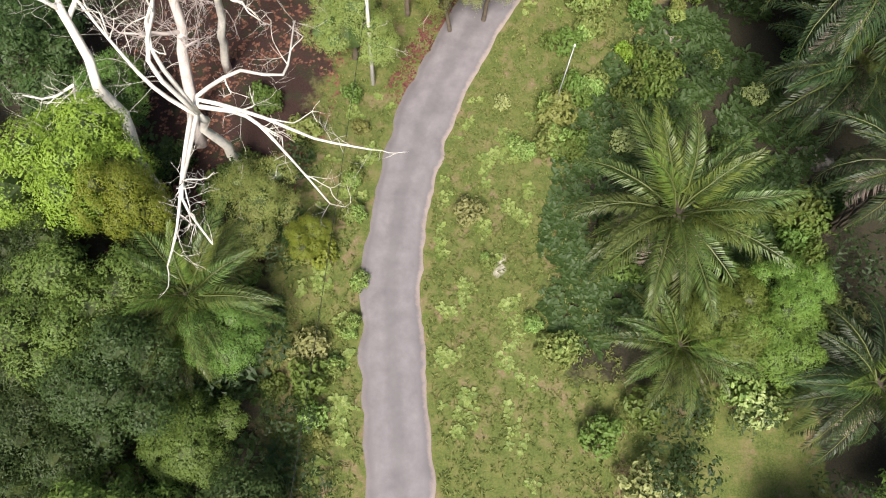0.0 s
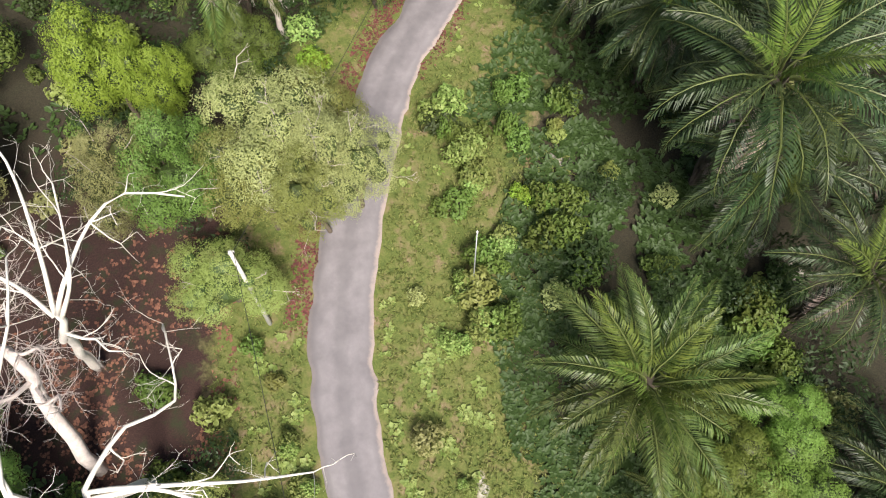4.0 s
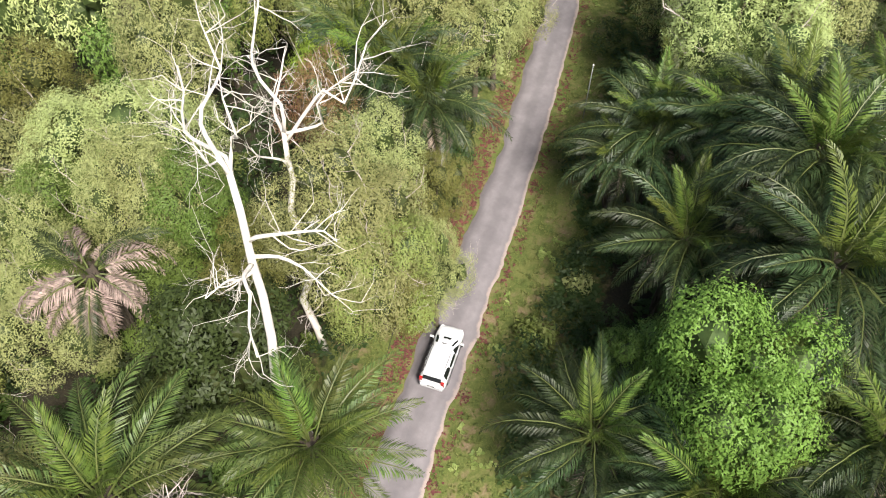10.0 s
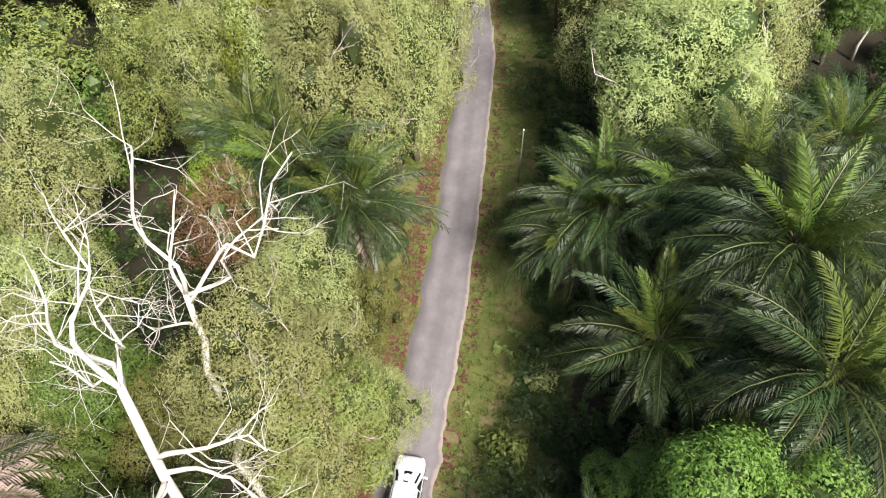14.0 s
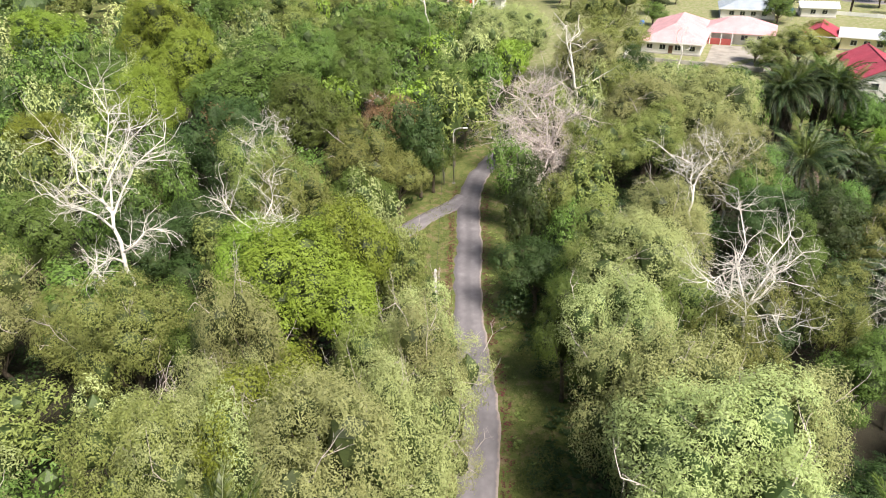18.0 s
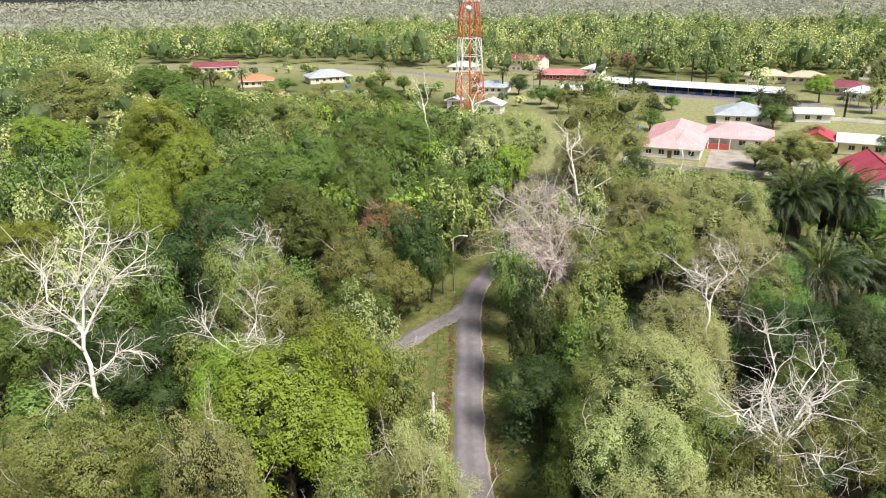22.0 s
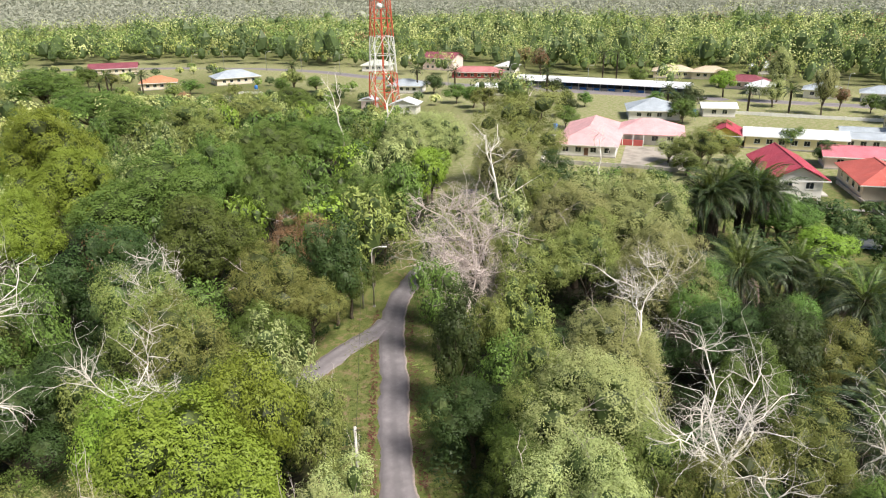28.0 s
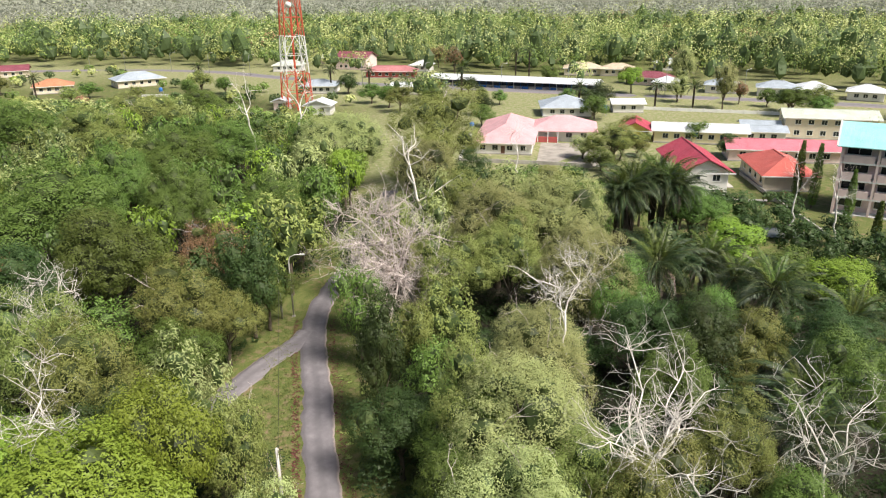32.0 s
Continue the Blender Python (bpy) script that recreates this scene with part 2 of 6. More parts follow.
def road_mat():
    m, t, b = nodes_of("asphalt")
    pos = t.nodes.new("ShaderNodeNewGeometry").outputs["Position"]
    uv = t.nodes.new("ShaderNodeTexCoord").outputs["UV"]
    sep = t.nodes.new("ShaderNodeSeparateXYZ")
    t.links.new(uv, sep.inputs[0])
    fine, med = noise_tex(t, 60, 3, 0.7, pos), noise_tex(t, 0.8, 5, 0.65, pos)
    c = ramp(t, med, [(0.3, (0.165, 0.149, 0.158)), (0.55, (0.220, 0.200, 0.210)), (0.75, (0.270, 0.248, 0.256))])
    # darker wheel bands, worn paler by the edges
    u = sep.outputs[0]
    w1 = math_node(t, "ABSOLUTE", math_node(t, "SUBTRACT", math_node(t, "ABSOLUTE", u), 0.0))
    mid = ramp(t, math_node(t, "ADD", w1, math_node(t, "MULTIPLY", math_node(t, "SUBTRACT", med, 0.5), 0.35)),
               [(0.12, (0.40,) * 3), (0.34, (0.0,) * 3), (0.72, (0.0,) * 3), (0.85, (0.28,) * 3)])
    c = mix(t, mid, c, (0.115, 0.106, 0.112))
    edge = ramp(t, math_node(t, "ADD", w1, math_node(t, "MULTIPLY", math_node(t, "SUBTRACT", noise_tex(t, 1.7, 4, 0.7, pos), 0.5), 0.3)),
                [(0.86, (0,) * 3), (0.97, (0.75,) * 3)])
    edge = math_node(t, "MULTIPLY", edge, ramp(t, math_node(t, "ADD", math_node(t, "MULTIPLY", u, 0.5), 0.5), [(0.45, (1.0,) * 3), (0.55, (0.25,) * 3)]))
    c = mix(t, edge, c, (0.42, 0.33, 0.29))
    c = mix(t, math_node(t, "MULTIPLY", fine, 0.35), c, (0.13, 0.12, 0.125))
    t.links.new(c, b.inputs["Base Color"])
    b.inputs["Roughness"].default_value = 0.85
    bump(t, b, fine, 0.35, 0.01)
    return m


M_GROUND, M_ROAD = ground_mat(), road_mat()

# ---- mesh helpers ----
class Soup:
    """Vertices and faces gathered for one mesh."""

    def __init__(self):
        self.v, self.f, self.n = [], [], 0

    def add(self, verts, faces):
        self.v.append(np.asarray(verts, float).reshape(-1, 3))
        self.f.extend([tuple(i + self.n for i in face) for face in faces])
        self.n += len(self.v[-1])
        return self

    def quads(self, corners):
        """corners: (n, 4, 3)."""
        corners = np.asarray(corners, float)
        k = len(corners)
        self.v.append(corners.reshape(-1, 3))
        self.f.extend((np.arange(k * 4).reshape(k, 4) + self.n).tolist())
        self.n += k * 4
        return self

    def tris(self, corners):
        """corners: (n, 3, 3)."""
        corners = np.asarray(corners, float)
        k = len(corners)
        self.v.append(corners.reshape(-1, 3))
        self.f.extend((np.arange(k * 3).reshape(k, 3) + self.n).tolist())
        self.n += k * 3
        return self

    def box(self, size, at=(0, 0, 0), rz=0.0):
        x, y, z = (s / 2 for s in size)
        c, s = math.cos(rz), math.sin(rz)
        p = [(a * c - b * s + at[0], a * s + b * c + at[1], d + at[2]) for d in (-z, z) for a, b in ((-x, -y), (x, -y), (x, y), (-x, y))]
        return self.add(p, [(3, 2, 1, 0), (4, 5, 6, 7), (0, 1, 5, 4), (1, 2, 6, 5), (2, 3, 7, 6), (3, 0, 4, 7)])

    def tube(self, pts, radii, sides=6, cap=True):
        pts = np.asarray(pts, float)
        d = np.gradient(pts, axis=0)
        d /= np.linalg.norm(d, axis=1)[:, None] + 1e-9
        ref = np.array([0.31, 0.17, 0.93]) if abs(d[0][2]) < 0.8 else np.array([0.93, 0.2, 0.1])
        a = np.cross(d, ref)
        a /= np.linalg.norm(a, axis=1)[:, None] + 1e-9
        b = np.cross(d, a)
        ang = np.arange(sides) * 2 * math.pi / sides
        r = np.asarray(radii, float)[:, None, None]
        ring = pts[:, None] + r * (np.cos(ang)[None, :, None] * a[:, None] + np.sin(ang)[None, :, None] * b[:, None])
        k = len(pts)
        f = [(i * sides + j, i * sides + (j + 1) % sides, (i + 1) * sides + (j + 1) % sides, (i + 1) * sides + j) for i in range(k - 1) for j in range(sides)]
        if cap:
            f += [tuple(range(sides))[::-1], tuple((k - 1) * sides + j for j in range(sides))]
        return self.add(ring.reshape(-1, 3), f)

    def mesh(self, name, mat, smooth=False):
        me = bpy.data.meshes.new(name)
        me.from_pydata(np.concatenate(self.v) if self.v else [], [], self.f)
        me.materials.append(mat)
        if smooth:
            me.polygons.foreach_set("use_smooth", [True] * len(me.polygons))
        me.update()
        return me


def put(name, mesh, parent=None, m=None, label=""):
    ob = new(name, mesh)
    if parent is not None:
        ob.parent = parent
    if m is not None:
        ob.matrix_basis = m
    return tagged(ob, label)


def part(name, bm, material, parent, label=""):
    me = bpy.data.meshes.new(name)
    bm.to_mesh(me)
    bm.free()
    me.materials.append(material)
    return put(name, me, parent, None, label)


def thing(name, m, label, category, group=""):
    ob = new(name)
    ob.matrix_basis = m
    ob.empty_display_size = 0.3
    return tagged(ob, label, category, group)


def placed(x, y, z=0.0, turn=0.0, s=(1, 1, 1)):
    if isinstance(s, (int, float)):
        s = (s, s, s)
    return pose(x, y, z, 0, 0, turn) @ Matrix.Diagonal((*s, 1))


def spline(points, step):
    """Points along a smooth line through those given."""
    p = np.asarray(points, float)
    p = np.vstack([2 * p[0] - p[1], p, 2 * p[-1] - p[-2]])
    out = []
    for i in range(1, len(p) - 2):
        k = max(1, int(np.linalg.norm(p[i + 1] - p[i]) / step))
        t = np.linspace(0, 1, k, endpoint=False)[:, None]
        out.append(0.5 * (2 * p[i] + (p[i + 1] - p[i - 1]) * t + (2 * p[i - 1] - 5 * p[i] + 4 * p[i + 1] - p[i + 2]) * t ** 2 + (3 * p[i] - p[i - 1] - 3 * p[i + 1] + p[i + 2]) * t ** 3))
    return np.vstack(out + [p[-2:-1]])


# ---- the lane, its branch and the ground ----
LANE = spline([(-2.6, -40), (-2.7, -15), (-2.8, 0.2), (-3.6, 10.3), (-3.4, 16), (-2.6, 20.3), (-1.2, 25), (1.2, 30.2), (6.2, 38.5), (10.2, 42.6),
               (16.4, 47.9), (24.8, 54.6), (31.8, 60.6), (39.6, 67.6), (47.3, 75), (54.9, 84.4), (62.1, 92.4), (67.6, 98), (74, 105), (80.3, 110.6),
               (86.4, 114.2), (97, 119), (112, 126), (130, 139)], 0.5)
BRANCH = spline([(76.6, 108.2), (73, 107.3), (68.4, 106.7), (62.5, 105.4), (52, 102), (38, 101)], 0.5)
HIGHWAY = spline([(120, 520), (215, 415), (246, 350), (248, 300), (252, 250), (262, 205), (276, 150), (292, 90), (300, 20), (310, -120)], 4)
ROADS = np.vstack([LANE, BRANCH])


def lane_gap(x, y):
    """Distance from the middle of the lane or its branch, with a minus on the west side of the lane."""
    d = np.hypot(ROADS[:, 0] - x, ROADS[:, 1] - y)
    i = int(d.argmin())
    return float(d[i])


def lane_side(x, y):
    i = int(np.hypot(LANE[:, 0] - x, LANE[:, 1] - y).argmin())
    j = min(max(i, 1), len(LANE) - 2)
    t = LANE[j + 1] - LANE[j - 1]
    return 1 if t[0] * (y - LANE[i][1]) - t[1] * (x - LANE[i][0]) < 0 else -1      # 1: east of it


def village(x, y):
    """1 inside the cleared land with the houses."""
    a = (x - 188) * 0.72 + (y - 128) * 0.69
    b = (x - 188) * 0.69 - (y - 128) * 0.72
    return max(0.0, min(1.0, 4 * (1 - max(abs((b - 22) / 85), abs((a - 12) / 52)))))


def axis(lo, hi, near0, near1, step):
    a = list(np.arange(near0, near1 + 0.01, step))
    s, v = step, near1
    while v < hi:
        s *= 1.25
        v += s
        a.append(min(v, hi))
    s, v = step, near0
    while v > lo:
        s *= 1.25
        v -= s
        a.insert(0, max(v, lo))
    return np.array(a)


def make_ground():
    xs, ys = axis(-3500, 4500, -32, 110, 1.0), axis(-3500, 4500, -12, 124, 1.0)
    X, Y = np.meshgrid(xs, ys)
    gap = np.full(X.shape, 1e9)
    for p in ROADS[::2]:
        gap = np.minimum(gap, np.hypot(X - p[0], Y - p[1]))
    rough = np.array([[noise.noise((x * 0.13, y * 0.13, 0)) for x in xs] for y in ys])
    Z = -0.05 + np.clip((gap - 3) / 8, 0, 1) * rough * 0.35
    verge = np.zeros(X.shape)
    sand = np.zeros(X.shape)
    lawn = np.zeros(X.shape)
    near_highway = np.full(X.shape, 1e9)
    for p in HIGHWAY[::2]:
        near_highway = np.minimum(near_highway, np.hypot(X - p[0], Y - p[1]))
    for i in range(X.shape[0]):
        for j in range(X.shape[1]):
            x, y = X[i, j], Y[i, j]
            lawn[i, j] = max(village(x, y), 1.0 if near_highway[i, j] < 45 else 0.0)
            if -20 < x < 110 and -45 < y < 130:
                w = 5.0 if lane_side(x, y) < 0 else (7.5 if y < 36 else 6.0)
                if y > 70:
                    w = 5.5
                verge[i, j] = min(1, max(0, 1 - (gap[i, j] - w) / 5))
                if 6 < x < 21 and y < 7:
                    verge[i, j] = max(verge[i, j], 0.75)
                # under the palms grass gives way to the floor darkened for shade
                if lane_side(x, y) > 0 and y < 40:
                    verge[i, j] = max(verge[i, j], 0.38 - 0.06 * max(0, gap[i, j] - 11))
            elif village(x, y) > 0 or (112 < x < 240 and 30 < y < 175):
                verge[i, j] = max(0.8, village(x, y))
            elif x > 230 or y > 300 or x < -60 or y < -60:
                verge[i, j] = 0.5
    for sxx, syy, r, a in ((2.8, 13.4, 0.9, 0.9), (2.5, 9.6, 0.7, 0.75), (15.2, 29.9, 1.4, 0.8), (17, 31, 1.5, 0.75), (22.8, 20.5, 1.9, 0.75), (24.4, 17.5, 1.8, 0.7), (207, 122, 16, 0.5), (235, 120, 20, 0.6)):
        sand = np.maximum(sand, a * np.clip(1.4 - np.hypot(X - sxx, Y - syy) / r, 0, 1))
    n, mcols = X.shape
    s = Soup()
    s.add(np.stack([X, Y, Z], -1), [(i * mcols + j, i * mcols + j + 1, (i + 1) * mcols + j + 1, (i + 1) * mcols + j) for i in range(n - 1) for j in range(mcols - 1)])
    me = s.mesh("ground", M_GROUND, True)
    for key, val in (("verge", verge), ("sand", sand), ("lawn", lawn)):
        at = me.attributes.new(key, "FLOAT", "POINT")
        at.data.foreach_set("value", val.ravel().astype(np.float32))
    tagged(put("ground", me), "grassy verges, red-brown leaf litter and shade-darkened floor under the trees", "ground", kind="structure")


def ribbon(name, line, half, z, mat, label, crumble=0.09, seed=1):
    """A road of its own thickness with a broken edge."""
    rng = np.random.default_rng(seed)
    t = np.gradient(line, axis=0)
    t /= np.linalg.norm(t, axis=1)[:, None]
    nrm = np.stack([-t[:, 1], t[:, 0]], -1)
    w = half(np.arange(len(line))) if callable(half) else np.full(len(line), half)
    rows, us = [], []
    jl = np.convolve(rng.normal(0, crumble, len(line) + 2), np.ones(3) / 1.7, "valid")
    jr = np.convolve(rng.normal(0, crumble, len(line) + 2), np.ones(3) / 1.7, "valid")
    for u, h in ((-1.04, -0.12), (-1.0, 0.0), (-0.5, 0.03), (0, 0.045), (0.5, 0.03), (1.0, 0.0), (1.04, -0.12)):
        off = u * w + np.where(u < -0.9, jl, 0) + np.where(u > 0.9, jr, 0)
        rows.append(np.column_stack([line + nrm * off[:, None], np.full(len(line), z + h)]))
        us.append(u)
    k = len(rows)
    v = np.stack(rows, 1)
    n = len(line)
    s = Soup().add(v, [(i * k + j, (i + 1) * k + j, (i + 1) * k + j + 1, i * k + j + 1) for i in range(n - 1) for j in range(k - 1)])
    me = s.mesh(name, mat, True)
    me.flip_normals()
    uv = me.uv_layers.new(name="UVMap")
    for poly in me.polygons:
        for li in poly.loop_indices:
            vi = me.loops[li].vertex_index
            uv.data[li].uv = (us[vi % k], vi // k * 0.5)
    return tagged(put(name, me), label, "road", kind="structure")


make_ground()
ribbon("road", LANE, lambda i: 1.80 - 0.3 * np.clip((i - 140) / 80, 0, 1), 0.02, M_ROAD, "narrow worn grey asphalt lane with crumbling edges")
ribbon("road_branch", BRANCH, 1.35, 0.024, M_ROAD, "narrow asphalt side lane turning into the trees", seed=2)
ribbon("highway", HIGHWAY, 4.0, 0.03, M_ROAD, "wide grey asphalt main road beyond the trees", 0.02, 3)

# ---- plants ----
def leaf_quads(rng, pos, out, size, ratio, lift=0.3, droop=0.0, wild=0.8):
    """Leaf blades at pos, facing roughly out."""
    n = len(pos)
    nor = out * 0.8 + rng.normal(0, wild * 0.5, (n, 3))
    nor[:, 2] += lift
    nor /= np.linalg.norm(nor, axis=1)[:, None] + 1e-9
    tan = np.cross(nor, rng.normal(0, 1, (n, 3)))
    tan[:, 2] -= droop
    tan -= nor * (tan * nor).sum(1)[:, None]
    tan /= np.linalg.norm(tan, axis=1)[:, None] + 1e-9
    bit = np.cross(nor, tan)
    s = (size * rng.uniform(0.6, 1.35, n))[:, None]
    return np.stack([pos - tan * s * 0.5, pos + bit * s * ratio * 0.5 + tan * s * 0.05, pos + tan * s * 0.5 - nor * s * 0.12, pos - bit * s * ratio * 0.5 + tan * s * 0.05], 1)


def slim(q):
    """Leaf blades of three corners, for fine foliage."""
    return np.stack([q[:, 0], (q[:, 1] * 0.75 + q[:, 2] * 0.25), (q[:, 3] * 0.35 + q[:, 2] * 0.65)], 1)


def crown(rng, R, H, base, clumps, leaves, size, ratio, flat=0.95, droop=0.0, wild=0.5, lift=0.25, spray=0.135):
    """Leaves of a crown of radius R from height base to H: a few unequal boughs, each a heap of small leafy sprays with dark gaps between.
    Returns quads, the boughs' middles and their radii."""
    mid, hz = (H + base) / 2, (H - base) / 2
    i = np.arange(clumps) + 0.5
    up = 1.0 - 1.45 * i / clumps
    a = i * 2.39996 + rng.normal(0, 0.3, clumps)
    flat_r = np.sqrt(np.clip(1 - up ** 2, 0, 1))
    d = np.stack([np.cos(a) * flat_r, np.sin(a) * flat_r, up], 1) + rng.normal(0, 0.12, (clumps, 3))
    r = R * rng.uniform(0.25, 0.42, clumps) * (9.0 / clumps) ** 0.33
    c = d * rng.uniform(0.45, 0.8, clumps)[:, None] * np.array([R * 0.86, R * 0.86, hz * 0.9]) + [0, 0, mid]
    o = rng.normal(0, 1, (clumps, 90, 3))
    o += d[:, None] * 0.55 + np.array([0, 0, 0.25])
    o /= np.linalg.norm(o, axis=2)[..., None]
    at = c[:, None] + o * (r[:, None] * rng.uniform(0.8, 1.12, (clumps, 90)))[..., None] * np.array([1, 1, flat])
    who = np.repeat(np.arange(clumps), 90)
    at, o = at.reshape(-1, 3), o.reshape(-1, 3)
    deep = np.linalg.norm(at[:, None] - c[None], axis=2) / r[None]
    deep[np.arange(len(at)), who] = 9
    order = rng.permutation(np.nonzero(deep.min(1) > 0.72)[0])
    kept, rs = [], R * spray
    live = np.ones(len(at), bool)
    for k in order:                                   # sprays keep a little apart, so that shade shows between them
        if live[k]:
            kept.append(k)
            live &= ((at - at[k]) ** 2).sum(1) > (rs * 0.78) ** 2
    at, o, who = at[kept], o[kept], who[kept]
    n = len(kept)
    sr = rs * rng.uniform(0.7, 1.3, n)
    share = (sr ** 2 / (sr ** 2).sum() * leaves).astype(int) + 1
    idx = np.repeat(np.arange(n), share)
    e = rng.normal(0, 1, (len(idx), 3))
    e = e / np.linalg.norm(e, axis=1)[:, None] + o[idx] * 0.55 + [0, 0, 0.25]
    e /= np.linalg.norm(e, axis=1)[:, None]
    depth = rng.uniform(0.35, 1.05, len(idx)) + np.where(rng.random(len(idx)) < 0.1, rng.uniform(0, 0.5, len(idx)), 0)
    pos = at[idx] + e * (sr[idx] * depth)[:, None]
    return leaf_quads(rng, pos, e * 0.6 + o[idx] * 0.5, size, ratio, lift, droop, wild), c, r


def limb_line(rng, a, b, k=5, wob=0.08):
    t = np.linspace(0, 1, k)[:, None]
    p = np.asarray(a) * (1 - t) + np.asarray(b) * t
    span = np.linalg.norm(np.asarray(b) - np.asarray(a))
    p[1:-1] += rng.normal(0, wob * span * 0.5, (k - 2, 3))
    p[:, 2] += (np.sin(t[:, 0] * math.pi) * span * 0.06)
    return p


def ball(rng, rad, lumps=0.25):
    """A lumpy core of 20 faces, as triangles, for the dark inside of crowns."""
    bm = bmesh.new()
    bmesh.ops.create_icosphere(bm, subdivisions=1, radius=1.0)
    co = {v.index: np.array(v.co) * (1 + rng.normal(0, lumps)) * rad for v in bm.verts}
    out = np.array([[co[v.index] for v in f.verts] for f in bm.faces])
    bm.free()
    return out


def grow(rng, soup, a, d, length, rad, depth, spread=0.75, up=0.15, kids=(2, 3), wob=0.16):
    """A bending limb from a along d that forks to ever thinner twigs."""
    k = 6 if rad > 0.05 else (4 if rad > 0.02 else 3)
    pts, p, v = [a], np.array(a, float), np.array(d, float) / np.linalg.norm(d)
    for _ in range(k - 1):
        v = v + rng.normal(0, wob, 3) + [0, 0, up * 0.12]
        v /= np.linalg.norm(v)
        p = p + v * length / (k - 1)
        pts.append(p.copy())
    soup.tube(pts, np.linspace(rad, rad * 0.55, k), 6 if rad > 0.06 else (4 if rad > 0.02 else 3), rad > 0.05)
    if depth <= 0:
        return
    for i in range(rng.integers(kids[0], kids[1] + 1)):
        at = pts[-1] if i == 0 else pts[rng.integers(1, k)]
        nd = v + rng.normal(0, spread, 3) + [0, 0, up]
        grow(rng, soup, at, nd, length * rng.uniform(0.5, 0.78), rad * (0.6 if i == 0 else 0.45), depth - 1, spread, up, kids, wob)


def tree_meshes(seed, R, H, base, clumps, leaves, size, ratio, mat, flat=0.95, droop=0.0, wild=0.36, trunk=0.22, lift=0.25, spray=0.135, twigs=0):
    rng = np.random.default_rng(seed)
    q, c, r = crown(rng, R, H, base, clumps, leaves, size, ratio, flat, droop, wild, lift, spray)
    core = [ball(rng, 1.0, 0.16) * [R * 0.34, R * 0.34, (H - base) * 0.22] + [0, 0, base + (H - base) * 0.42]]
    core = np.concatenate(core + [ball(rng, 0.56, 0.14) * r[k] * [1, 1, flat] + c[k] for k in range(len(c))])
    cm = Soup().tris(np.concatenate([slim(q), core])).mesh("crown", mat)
    cm.materials.append(M_CORE_SHADE)                       # solid dark cores, coloured as the shade within the crown
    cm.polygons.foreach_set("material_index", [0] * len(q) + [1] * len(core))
    s = Soup()
    fork = np.array([rng.normal(0, 0.3), rng.normal(0, 0.3), base + (H - base) * 0.12])
    s.tube(limb_line(rng, (0, 0, -0.2), fork, 6, 0.04), np.linspace(trunk * 1.25, trunk * 0.75, 6), 7)
    for k in range(len(c)):
        s.tube(limb_line(rng, fork * [1, 1, rng.uniform(0.75, 1.0)], c[k] + [0, 0, r[k] * 0.3], 4), np.linspace(trunk * 0.45, 0.025, 4), 3, False)
    bark = len(s.f)
    for k in range(twigs):                             # bleached dead tips standing out of the leaves
        j = rng.integers(0, len(c))
        out = c[j] - [0, 0, base + (H - base) * 0.3]
        out = out / np.linalg.norm(out) + rng.normal(0, 0.45, 3)
        grow(rng, s, c[j] + out * r[j] * 0.5, out, r[j] * rng.uniform(0.7, 1.1), 0.032, 2, kids=(2, 3))
    tm = s.mesh("trunk", M_BARK, True)
    tm.materials.append(M_TWIG)
    tm.polygons.foreach_set("material_index", [0] * bark + [1] * (len(s.f) - bark))
    return cm, tm


PLUME = dict(droop=0.25, wild=0.42, flat=1.25, lift=0.35, twigs=7)
